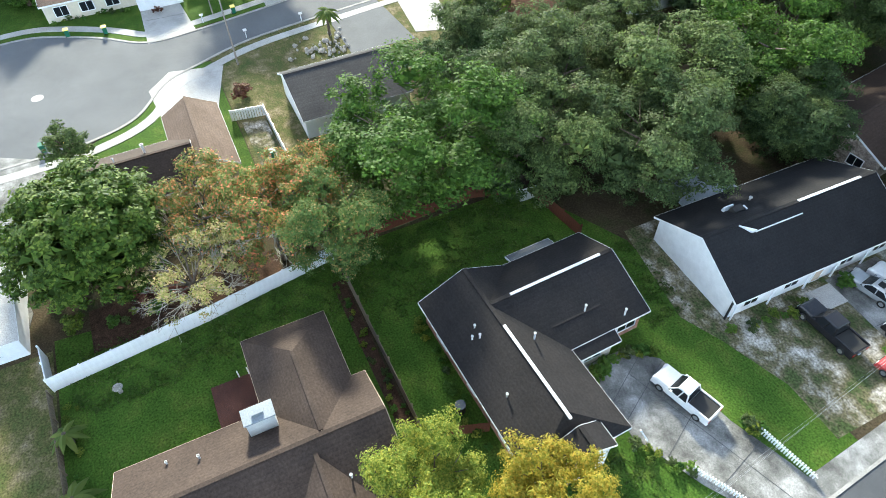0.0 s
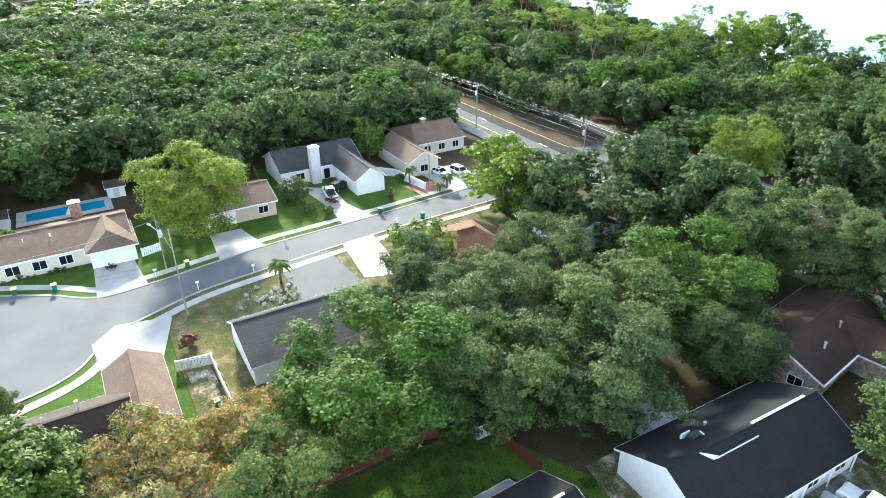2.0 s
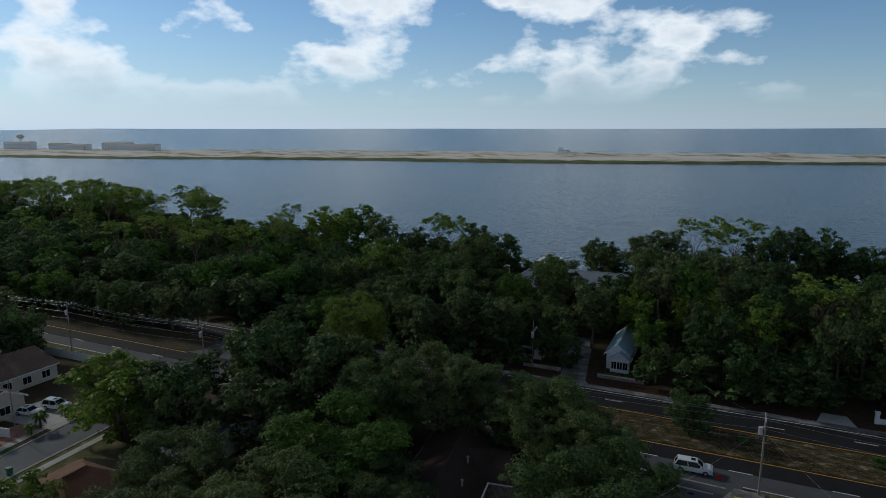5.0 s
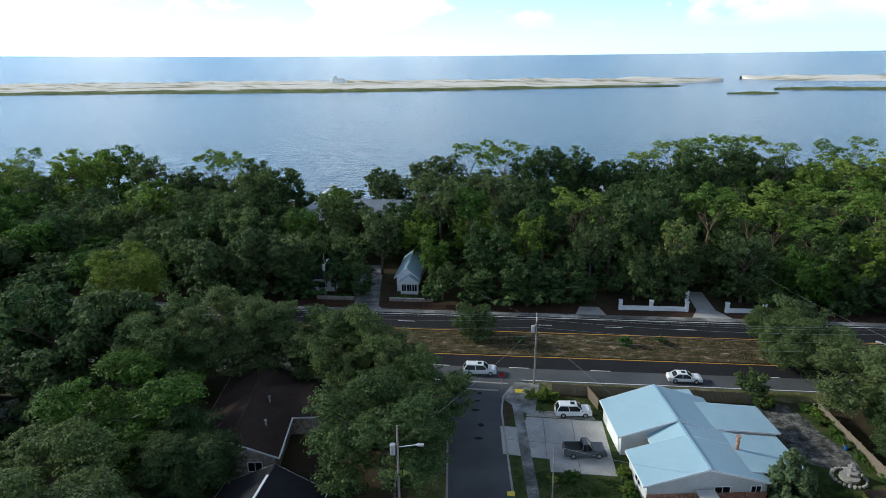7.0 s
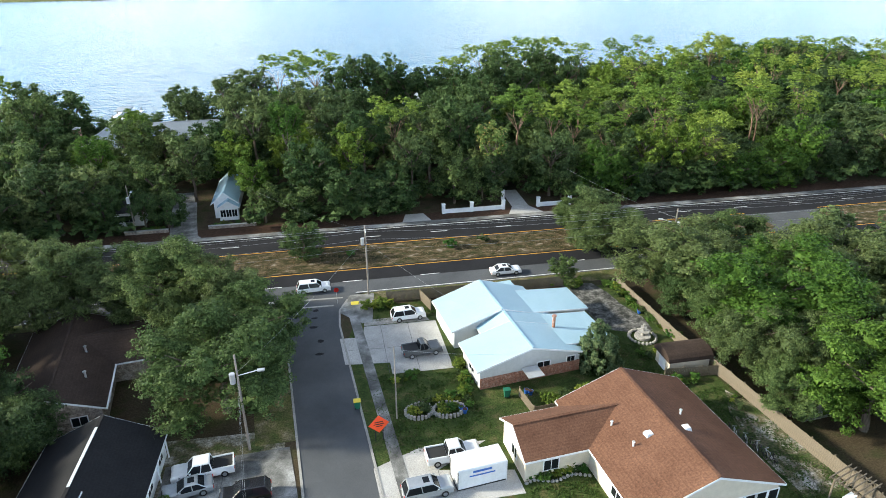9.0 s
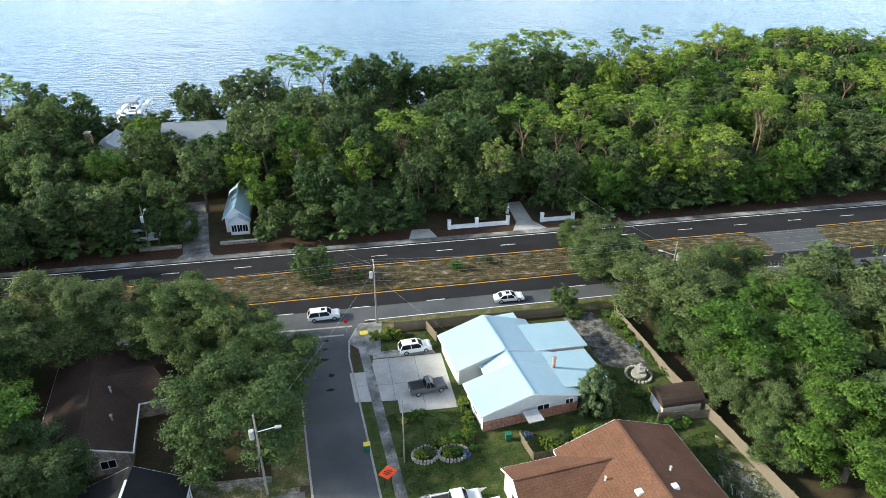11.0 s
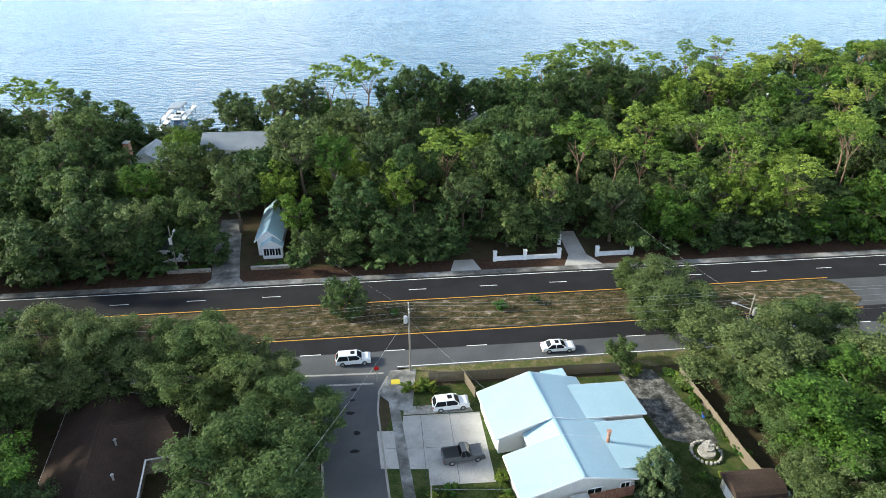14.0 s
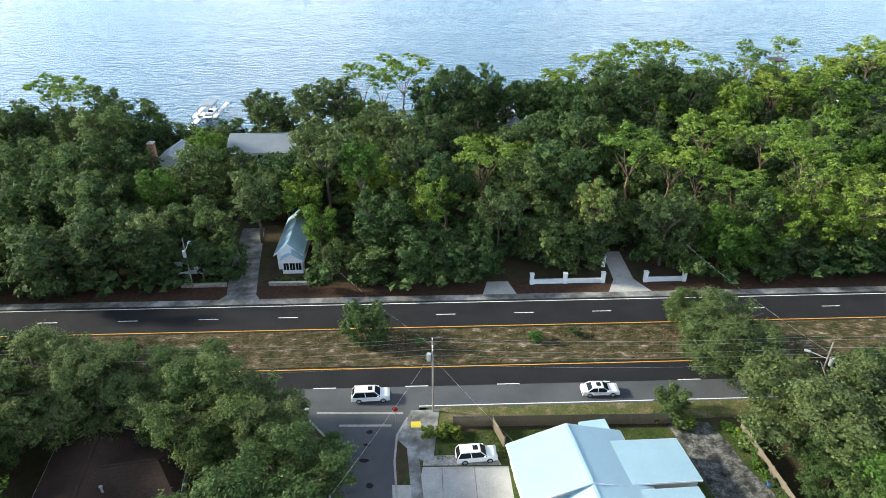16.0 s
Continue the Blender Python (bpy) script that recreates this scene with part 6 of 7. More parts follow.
    for s in (-1, 1):
        part("headlight", box(*sorted_box((f - 0.16, s * (hw - 0.45), belt - 0.4), (f - 0.02, s * (hw - 0.1), belt - 0.24)), None, 0.02), "lamp_clear", c)
        part("tail_light", box(*sorted_box((r - 0.015, s * (hw - 0.3), belt - 0.42), (r + 0.1, s * (hw - 0.06), belt - 0.18)), None, 0.02), "lamp_red", c)
        part("mirror", box(*sorted_box((cab[1] - 0.5, s * (hw - 0.04), belt - 0.05), (cab[1] - 0.3, s * (hw + 0.17), belt + 0.12)), None, 0.03), paint, c)
    part("front_bumper", box((f - 0.12, -hw + 0.08, 0.3), (f + 0.03, hw - 0.08, 0.52), None, 0.04), "rubber", c)
    part("number_plate", box((r - 0.03, -0.16, 0.5), (r, 0.16, 0.64)), "paint_white", c)
    if kind != "pickup":
        part("sunroof", box((top[1] - 0.85, -0.36, roof - 0.01), (top[1] - 0.25, 0.36, roof + 0.006)), "glass_dark", c)
    return c


car("pickup", "car_white", -14.2, 27.0, 195, "white pickup truck with an open black bed on the driveway", 5.3)
car("pickup", "car_black", -13.8, 42.0, 182, "black pickup truck parked on sandy ground")
car("sedan", "car_silver", -15.2, 48.7, 190, "silver sedan parked in the front yard", 4.6)
car("pickup", "car_white", -14.1, 50.9, 186, "white pickup truck with a sunroof and dark bed", 5.9)
car("suv", "car_black", -9.8, 47.0, 183, "black wagon parked beside the street", 4.7)
car("sedan", "car_red", -7.6, 43.6, 186, "dark red car parked beside the street", 4.5, 0.05)
car("suv", "car_white", 9.6, 76.1, 4, "white sport utility vehicle parked on the drive", 4.8)
car("pickup", "car_grey", 10.1, 67.3, 6, "grey pickup truck with a black bed", 5.0)
car("pickup", "car_white", 10.2, 48.4, 3, "white pickup truck loaded with tools", 5.6)
car("suv", "car_silver", 6.9, 44.3, 5, "silver wagon with roof rails", 4.8)
car("suv", "car_white", -3.2, 86.6, 2, "white sport utility vehicle driving on the highway", 5.0)
car("sedan", "car_white", 26.6, 86.6, 0, "white sedan driving on the highway", 4.9)
car("pickup", "car_white", -104.5, 37.0, 170, "white pickup truck on the curving driveway")
car("suv", "car_black", -107.0, 39.8, 120, "black car parked by the house")
car("sedan", "car_white", -103.6, 60.0, 10, "white car parked on the corner driveway")
car("suv", "car_white", -101.6, 63.4, 10, "white wagon parked on the corner driveway")
car("sedan", "car_red", -67.8, 0.0, 185, "small red car before the garage", 4.2)
car("suv", "car_white", -30.5, 79.9, 12, "white car half hidden under trees", 4.6)

t = thing("storage_container", "white portable storage container with blue writing", "container", pose(9.7, 43.9, 0.06, 0, 0, 6.5))
part("body", box((0.06, 0.06, 0.12), (4.94, 2.34, 2.36)), "car_white", t)
part("lid", box((-0.03, -0.03, 2.36), (5.03, 2.43, 2.48), (0.05, 4.95, 0.05, 2.35)), "car_white", t)
for x in (0, 4.92):
    for y in (0, 2.32):
        part("corner_post", box((x, y, 0), (x + 0.08, y + 0.08, 2.38)), "car_white" if x else "rubber", t)
part("base_rail", box((0.02, 0.02, 0), (4.98, 2.38, 0.12)), "rubber", t)
part("door_seam", box((0.04, 1.17, 0.14), (0.058, 1.23, 2.3)), "rubber", t)
for w, z, hgt in ((1.9, 1.78, 0.26), (2.6, 1.36, 0.16)):
    part("lettering_bar", box((2.5 - w / 2, 0.045, z), (2.5 + w / 2, 0.058, z + hgt)), "blue_plastic", t)

# ---- poles, wires, street things ----
def pole(x, y, high, label, arm="cross", yaw=0.0, r=0.15):
    p = thing("utility_pole", label, "utility pole", pose(x, y, 0, 0, 0, yaw), "utility poles")
    part("shaft", tube(bmesh.new(), (0, 0, -0.3), (0, 0, high), r, r * 0.62, 10), "pole_wood", p)
    if arm == "cross":
        part("cross_arm", box((-0.06, -1.2, high - 0.9), (0.06, 1.2, high - 0.76)), "pole_wood", p)
        for yy in (-1.1, -0.4, 0.4, 1.1):
            part("insulator", tube(bmesh.new(), (0, yy, high - 0.76), (0, yy, high - 0.5), 0.05, 0.07, 6), "vinyl", p)
        part("transformer", tube(bmesh.new(), (-0.45, 0, high - 3.0), (-0.45, 0, high - 2.0), 0.27, 0.27, 10), "metal_trim", p)
    elif arm == "lamp":
        part("transformer", tube(bmesh.new(), (-0.5, 0, high - 3.2), (-0.5, 0, high - 2.1), 0.28, 0.28, 10), "metal_trim", p)
        part("bracket", tube(bmesh.new(), (0, 0, high - 2.4), (2.0, 0, high - 2.0), 0.05, 0.05, 6), "metal_trim", p)
        part("lamp_head", box((1.9, -0.18, high - 2.1), (2.6, 0.18, high - 1.92), None, 0.05), "metal_trim", p)
    return p


pole(4.8, 84.0, 11.2, "tall wooden utility pole beside the highway")
pole(-88.4, 83.4, 11.2, "wooden utility pole at the street corner")
pole(-125, 82.6, 11.2, "wooden utility pole along the highway")
pole(-42, 83.6, 10.5, "wooden utility pole among the oaks", "plain")
pole(52.4, 82.6, 10.5, "utility pole standing among tree tops", "lamp", 150)
pole(98, 83.0, 11.0, "wooden utility pole along the highway", "plain")
pole(-170, 82.0, 11.0, "wooden utility pole along the highway", "plain")
pole(-10.0, 53.6, 11.6, "wooden street pole with transformer and lamp arm", "lamp", 0)
pole(5.4, 55.4, 9.4, "thin bare wooden pole on the lawn", "plain", 0, 0.09)
pole(-77.1, 6.4, 12.5, "slim dark street pole beside the pavement", "plain", 0, 0.12)
pole(-91.6, 6.2, 8.6, "wooden pole with a lamp on the lawn", "lamp", 200, 0.1)
pole(-98.0, 54.4, 9.0, "wooden pole before the white wall", "plain", 0, 0.1)
pole(-34.5, 114.4, 9.5, "wooden pole with a transformer under the trees", "lamp", 90, 0.12)


def wire(a, b, sag, r=0.013):
    cu = bpy.data.curves.new("overhead_wire", "CURVE")
    cu.dimensions, cu.bevel_depth, cu.bevel_resolution = "3D", r, 0
    s = cu.splines.new("POLY")
    n = 14
    s.points.add(n)
    for k in range(n + 1):
        t = k / n
        p = Vector(a).lerp(Vector(b), t)
        s.points[k].co = (p.x, p.y, p.z - sag * 4 * t * (1 - t), 1)
    cu.materials.append(M["steel"])
    return put("overhead_wire", cu, label="thin grey overhead wire sagging between poles", category="wire", group="overhead wires")


line_x = [(-170, 82.0), (-125, 82.6), (-88.4, 83.4), (-42, 83.6), (4.8, 84.0), (52.4, 82.6), (98, 83.0)]
for (x0, y0), (x1, y1) in zip(line_x[:-1], line_x[1:]):
    for dy, z in ((-1.1, 10.7), (0.4, 10.7), (1.1, 10.7), (0, 9.0), (0, 7.6)):
        wire((x0, y0 + dy, z), (x1, y1 + dy, z), 0.7)
wire((4.8, 84, 10.3), (-13, 112, 8), 0.6, 0.006)
wire((4.8, 84, 9.4), (-10, 53.6, 9.6), 0.7)
wire((-10, 53.6, 9.6), (-4.5, 8, 9.8), 0.5, 0.004)
wire((-10, 53.6, 9.2), (-4.2, 8, 9.3), 0.5, 0.004)
wire((-10, 53.6, 8.4), (-4.4, 8, 8.6), 0.5, 0.004)
wire((52.4, 82.6, 9), (46, 112, 8), 0.5)
wire((-91.6, 6.2, 8.2), (-77.1, 6.4, 9.5), 0.4)
wire((-91.6, 6.2, 8.0), (-99, -12, 3.2), 0.5)
wire((4.8, 84, 8.6), (16, 70, 4.6), 0.3)
wire((5.4, 55.4, 9.0), (20, 58, 4.8), 0.3)


def bin_at(x, y, yaw, lid, label):
    b = thing("wheelie_bin", label, "bin", pose(x, y, 0.06, 0, 0, yaw), "wheelie bins")
    part("bin_body", box((-0.24, -0.28, 0.05), (0.24, 0.28, 0.98), (-0.31, 0.31, -0.36, 0.36), 0.03), "bin_green", b)
    part("lid", box((-0.34, -0.4, 0.98), (0.34, 0.4, 1.08), None, 0.03), lid, b)
    for s in (-1, 1):
        part("wheel", tube(bmesh.new(), (-0.24, s * 0.2, 0.1), (-0.24, s * 0.28, 0.1), 0.1, 0.1, 8), "rubber", b)


for x, y, lid, lab in ((1.3, 58.0, "bin_yellow", "green wheeled bin with a yellow lid at the kerb"), (-94.6, -13.0, "bin_yellow", "green wheeled bin with a yellow lid at the kerb"), (-93.0, -8.2, "bin_yellow", "green wheeled bin with a yellow lid at the kerb"), (-90.4, 9.0, "bin_yellow", "green wheeled bin with a yellow lid at the kerb"), (-69.6, -17.3, "bin_green", "dark green wheeled bin at the turning circle"), (-69.0, -14.7, "bin_yellow", "green wheeled bin with a yellow lid at the kerb"), (-92.8, 41.6, "bin_green", "dark green wheeled bin at the kerb"), (-87.3, 47.0, "bin_green", "dark green wheeled bin at the kerb"), (18.2, 56.7, "bin_green", "green wheeled bin beside the brick wall"), (-57.0, 5.6, "bin_green", "dark bin in the bare backyard")):
    bin_at(x, y, 90, lid, lab)

s = thing("road_works_sign", "orange diamond road works sign on two legs", "sign", pose(3.2, 52.3, 0.05, 0, 0, 8))
for x in (-0.4, 0.4):
    part("leg", box((x - 0.04, -0.04, 0), (x + 0.04, 0.04, 1.9)), "rubber", s)
bm = box((-0.78, -0.02, -0.78), (0.78, 0.02, 0.78), None, 0.015)
o = part("sign_panel", bm, "orange", s)
o.matrix_basis = pose(0, -0.06, 2.2) @ pose(0, 0, 0, 0, 45, 0)
for k, w in enumerate((0.9, 1.1, 0.7)):
    part("lettering_bar", box((-w / 2, -0.095, 2.42 - 0.26 * k), (w / 2, -0.082, 2.54 - 0.26 * k)), "rubber", s)

for x, y, hgt in ((0.1, 82.1, 2.1),):
    s = thing("stop_sign", "red octagonal stop sign on a thin post", "sign", pose(x, y, 0))
    part("post", tube(bmesh.new(), (0, 0, 0), (0, 0, hgt), 0.03, 0.03, 6), "steel", s)
    part("sign_plate", tube(bmesh.new(), (0, -0.02, hgt + 0.2), (0, -0.05, hgt + 0.2), 0.38, 0.38, 8), "lamp_red", s)
slab("ramp_pad", [(2.0, 81.2), (3.2, 81.2), (3.2, 82.2), (2.0, 82.2)], 0.085, 0.02, "bin_yellow", "yellow tactile pad in the corner ramp", "tactile pad")

for x, y in ((-83.0, 9.0), (-89.7, 4.5), (-87.1, 42.0), (-91.2, 24.0), (-83.8, 17.0)):
    b = thing("mailbox", "pale roadside mailbox on a white post", "mailbox", pose(x, y, 0.05), "mailboxes")
    part("post", box((-0.05, -0.05, 0), (0.05, 0.05, 1.05)), "vinyl", b)
    part("letter_box", box((-0.12, -0.25, 1.05), (0.12, 0.25, 1.32), None, 0.05), "wall_white", b)


# ---- shrubs, palms, garden things ----
def bush_mesh(seed, mat, leaves=420, leaf=0.14):
    return lump_crown("foliage", seed, round_lumps(seed, 9, 0.8, 0.6), leaves, leaf, mat, 0.85, each=14, clump=(0.12, 0.2))


BUSH = {k: [bush_mesh(200 + j, m) for j in range(2)] for k, m in (("green", "shrub"), ("red", "shrub_red"), ("dark", "magnolia"), ("yellow", "yellowing"), ("grey", "oak_grey"))}
BUSH_WORDS = {"green": "rounded green shrub in a garden bed", "red": "reddish-brown shrub in a front garden", "dark": "dark clipped shrub in a bed", "yellow": "yellow-green shrub in a garden bed", "grey": "grey-green shrub in a garden bed"}


def bush(x, y, r, kind="green", high=0.9, seed=0):
    me = BUSH[kind][seed % 2]
    b = put("shrub", me, None, Matrix.LocRotScale((x, y, r * high * 0.62), Euler((0, 0, seed * 1.3)), (r, r, r * high)), BUSH_WORDS[kind], "shrub", "shrubs")
    return b


rng = random.Random(5)
BEDS = [((-19.2, 20.8), (-18.9, 28.0), 12, 0.7), ((-12.6, 21.2), (-8.4, 23.6), 9, 0.6), ((-10.8, 29.4), (-9.4, 30.6), 4, 0.6), ((-30.8, 10.8), (-17, 11.0), 16, 0.45), ((-37, 6.2), (-21, 6.4), 22, 0.35), ((7.0, 55.8), (8.9, 56.0), 9, 0.65), ((10.0, 55.5), (12.4, 55.7), 11, 0.7), ((5.6, 61.4), (9.0, 62.8), 8, 0.6), ((13.8, 56.2), (14.2, 62), 8, 0.6), ((16.6, 44.2), (22.6, 44.6), 22, 0.6), ((21.5, 54.6), (33, 55.6), 22, 0.8), ((40.8, 79.5), (43.4, 62), 30, 0.8), ((33.6, 55.6), (40.6, 55.0), 16, 0.85), ((34.0, 53.6), (38, 54.2), 10, 0.6), ((36.8, 61.0), (42, 61.4), 6, 0.7), ((14.0, 57.6), (14.2, 64.4), 12, 0.8), ((9.0, 57.6), (13.4, 57.2), 8, 0.7), ((41.6, 47.5), (43.6, 52), 5, 0.5), ((-36, 115.6), (-29.4, 115.8), 10, 0.6), ((-22, 115.6), (-13, 115.8), 12, 0.6), ((5.4, 79.8), (8.4, 79.2), 6, 0.8), ((-17, 34.2), (-16.6, 42.6), 12, 0.6), ((-99.2, -15), (-98.2, -4), 10, 0.5), ((-112, 47), (-100, 48), 6, 0.7), ((-41, -14), (-42.5, -6), 6, 0.7), ((-16.8, 47.6), (-16.9, 46.6), 3, 0.8), ((-36, -17.2), (-28, -17.2), 8, 0.4), ((34, 80), (37, 80.4), 6, 0.9), ((-106, 52), (-104, 53), 4, 0.8)]
n = 0
for a, b, k, r in BEDS:
    for j in range(k):
        t = (j + rng.uniform(0.1, 0.9)) / k
        bush(a[0] + (b[0] - a[0]) * t + rng.uniform(-0.5, 0.5), a[1] + (b[1] - a[1]) * t + rng.uniform(-0.5, 0.5), r * rng.uniform(0.6, 1.3), rng.choice(("green", "green", "yellow", "grey", "dark")), rng.uniform(0.8, 1.1), n)
        n += 1
for x, y, r, k in ((-69.7, 5.4, 1.6, "red"), (-107.1, 45.1, 1.7, "grey"), (-100.0, 31.4, 1.4, "grey"), (-97, 33.8, 1.3, "dark"), (-95.5, -0.8, 0.8, "red"), (-43.0, -9.6, 1.5, "red"), (-42.4, -7.4, 1.2, "red"), (-42.4, -16.2, 1.3, "dark"), (-101.2, 36.0, 1.2, "red"), (-97.5, 46, 1.0, "red"), (-9.6, 44.6, 0.9, "green"), (20, 97.6, 1.4, "green"), (26, 99, 1.2, "grey"), (-38, 97.5, 1.6, "green"), (3, 98, 0.9, "green"), (-52, 98, 1.4, "grey"), (32.2, 81.4, 0.9, "yellow"), (4.2, 79.6, 1.2, "dark"), (6.4, 80.0, 1.3, "dark"), (-95.8, 61.5, 0.8, "dark")):
    bush(x, y, r, k, 0.9, n)
    n += 1

# layered conifer beside the metal-roofed house
c = thing("conifer", "dense dark green conifer with drooping tiers", "tree", pose(30.6, 60.4, 0))
part("trunk", tube(bmesh.new(), (0, 0, 0), (0, 0, 6.2), 0.14, 0.03, 7), "bark", c)
lumps = []
for k in range(7):
    r = 1.05 - 0.145 * k
    for j in range(7 - k // 2):
        a = 2 * math.pi * j / (7 - k // 2) + k
        lumps.append((0.62 * r * math.cos(a), 0.62 * r * math.sin(a), -0.75 + 0.27 * k, 0.3 * r))
put("crown", lump_crown("crown", 77, lumps, 11000, 0.05, "cedar", 1.0, droop=0.12, core=0.55), c, Matrix.LocRotScale((0, 0, 3.5), None, (3.3, 3.3, 3.6)))


def palm(x, y, high, r, label, fronds=18, fan=0.5):
    p = thing("palm_tree", label, "palm", pose(x, y, 0, 0, 0, x * 31 % 360), "palms")
    part("trunk", tube(bmesh.new(), (0, 0, -0.1), (0, 0, high), 0.2, 0.16, 8), "bark", p)
    rg = random.Random(int(x * 10))
    for k in range(fronds):
        a, up = 2.399 * k, rg.uniform(-0.5, 1.0)
        vs, fs = [], []
        for s in range(6):
            t = s / 5
            rr = r * t * (1 - 0.1 * up)
            z = high + r * (0.5 * up * t - 0.65 * t * t)
            w = r * 0.16 * math.sin(math.pi * min(1, t * 0.9 + 0.12)) + 0.02
            for q in (-1, 0, 1):
                vs.append((rr * math.cos(a) - q * w * math.sin(a), rr * math.sin(a) + q * w * math.cos(a), z - abs(q) * w * 0.5))
        for s in range(5):
            for q in range(2):
                i = s * 3 + q
                fs.append((i, i + 1, i + 4, i + 3))
        put("frond", mesh_of("frond", vs, fs, "palm"), p)


palm(-78.6, 19.4, 3.6, 1.9, "small palm with grey drooping fronds", 20)
palm(-26.2, -17.2, 1.4, 2.0, "young banana plant with broad leaves", 10)
palm(-31.5, -17.3, 1.6, 1.5, "small palm beside the low fence", 10)
palm(-101.5, 52.0, 3.8, 1.8, "feathery palm in the front bed", 16)
palm(-97.0, 57.6, 2.6, 1.7, "low palm in the gravel bed", 16)
palm(-96.2, 55.6, 1.6, 1.4, "low palm in the gravel bed", 12)
palm(86.0, 84.0, 3.6, 2.0, "cabbage palm beside the highway", 16)
palm(56.5, 84.2, 3.0, 1.8, "cabbage palm beside the highway", 16)
slab("gravel_bed", [(-102, 50.8), (-95.2, 52), (-96, 59), (-101.5, 57)], 0.07, 0.1, "brick", "pinkish gravel front bed", "gravel bed")

# tiered fountain in a ring of stones
f = thing("fountain", "pale tiered garden fountain in a round stone basin", "fountain", pose(39.2, 65.2, 0.03))
bm = bmesh.new()
for a, b, r0, r1 in ((0, 0.35, 1.05, 1.05), (0.35, 0.9, 0.25, 0.18), (0.9, 1.05, 0.5, 0.75), (1.05, 1.5, 0.14, 0.12), (1.5, 1.62, 0.3, 0.42), (1.62, 2.0, 0.1, 0.16)):
    tube(bm, (0, 0, a), (0, 0, b), r0, r1, 14)
part("basin", bm, "rock", f)
rock_bm = bmesh.new()
bmesh.ops.create_icosphere(rock_bm, subdivisions=1, radius=1.0)
for v in rock_bm.verts:
    v.co *= 1 + 0.25 * noise.noise(v.co * 2)
ROCK = bpy.data.meshes.new("stone")
rock_bm.to_mesh(ROCK)
rock_bm.free()
ROCK.materials.append(M["rock"])
for k in range(22):
    a = 2 * math.pi * k / 22
    put("stone", ROCK, f, Matrix.LocRotScale((1.75 * math.cos(a), 1.75 * math.sin(a), 0.1), Euler((k, k * 2, k * 3)), (0.3, 0.24, 0.2)))
LOG = bpy.data.meshes.new("log_end")
log_bm = tube(bmesh.new(), (0, 0, 0), (0, 0, 1), 1.0, 0.94, 8)
log_bm.to_mesh(LOG)
log_bm.free()
LOG.materials.append(M["rock"])
for cx, cy, rx, ry, nn in ((7.9, 55.9, 1.5, 1.2, 22), (11.2, 55.6, 1.7, 1.2, 24)):
    bd = thing("log_border", "ring of pale upright logs edging a flower bed", "garden border", pose(cx, cy, 0), "log borders")
    rg = random.Random(int(cx * 10))
    for k in range(nn):
        a = 2 * math.pi * k / nn
        put("log_end", LOG, bd, Matrix.LocRotScale((rx * math.cos(a), ry * math.sin(a), 0), Euler((rg.uniform(-0.08, 0.08), rg.uniform(-0.08, 0.08), k)), (0.17, 0.17, rg.uniform(0.38, 0.55))))
bd = thing("stone_border", "row of pale stones edging a flower bed", "stone border", pose(19.6, 43.6, 0))
for k in range(16):
    put("stone", ROCK, bd, Matrix.LocRotScale((-3.2 + 0.42 * k, 0.25 * math.sin(k * 0.7), 0.1), Euler((k, k, k)), (0.24, 0.2, 0.18)))
rub = thing("rubble_heap", "heap of pale broken rubble beside the lot", "rubble", pose(-75.6, 17.4, 0))
rg = random.Random(9)
for k in range(70):
    s = rg.uniform(0.15, 0.5)
    put("stone", ROCK, rub, Matrix.LocRotScale((rg.gauss(0, 1.6), rg.gauss(0, 2.2), s * 0.4), Euler((rg.random() * 6, rg.random() * 6, 0)), (s, s * 0.8, s * 0.5)))
drum = thing("rain_barrel", "black barrel standing beside the house wall", "barrel", pose(-20.9, 10.6, 0))
part("barrel", tube(bmesh.new(), (0, 0, 0), (0, 0, 0.95), 0.42, 0.4, 12), "rubber", drum)
part("lid", tube(bmesh.new(), (0, 0, 0.95), (0, 0, 1.02), 0.44, 0.44, 12), "car_grey", drum)
sh = thing("garden_shed", "small weathered shed under the trees", "shed")
wing(sh, -41.8, -38.8, 26.2, 28.8, 2.0, 2.6, "y", "shingle_old", "wall_grey", (0, 0), 0.2)
orn = thing("garden_ornament", "small pale ornament standing on the lawn", "ornament", pose(-34.4, -13.4, 0.02))
part("stand", tube(bmesh.new(), (0, 0, 0), (0, 0, 0.5), 0.2, 0.12, 8), "rock", orn)
part("bowl", tube(bmesh.new(), (0, 0, 0.5), (0, 0, 0.72), 0.2, 0.42, 10), "rock", orn)
ac = thing("air_conditioner", "grey outdoor air conditioner beside the wall", "air conditioner", pose(-31.5, 16.5, 0.02))
part("casing", box((-0.4, -0.4, 0.08), (0.4, 0.4, 0.85), None, 0.03), "metal_trim", ac)
part("grille", tube(bmesh.new(), (0, 0, 0.85), (0, 0, 0.88), 0.33, 0.33, 12), "rubber", ac)

def hoop(x, z, r, thick, sides=18):
    """A closed ring of four-sided section standing in the xz plane."""
    bm = bmesh.new()
    rings = []
    for j in range(sides):
        a = 2 * math.pi * j / sides
        rings.append([bm.verts.new((x + (r + e) * math.cos(a), d, z + (r + e) * math.sin(a))) for e, d in ((thick, 0), (0, thick), (-thick, 0), (0, -thick))])
    for j in range(sides):
        p, q = rings[j], rings[(j + 1) % sides]
        for k in range(4):
            bm.faces.new((p[k], q[k], q[(k + 1) % 4], p[(k + 1) % 4]))
    return bm


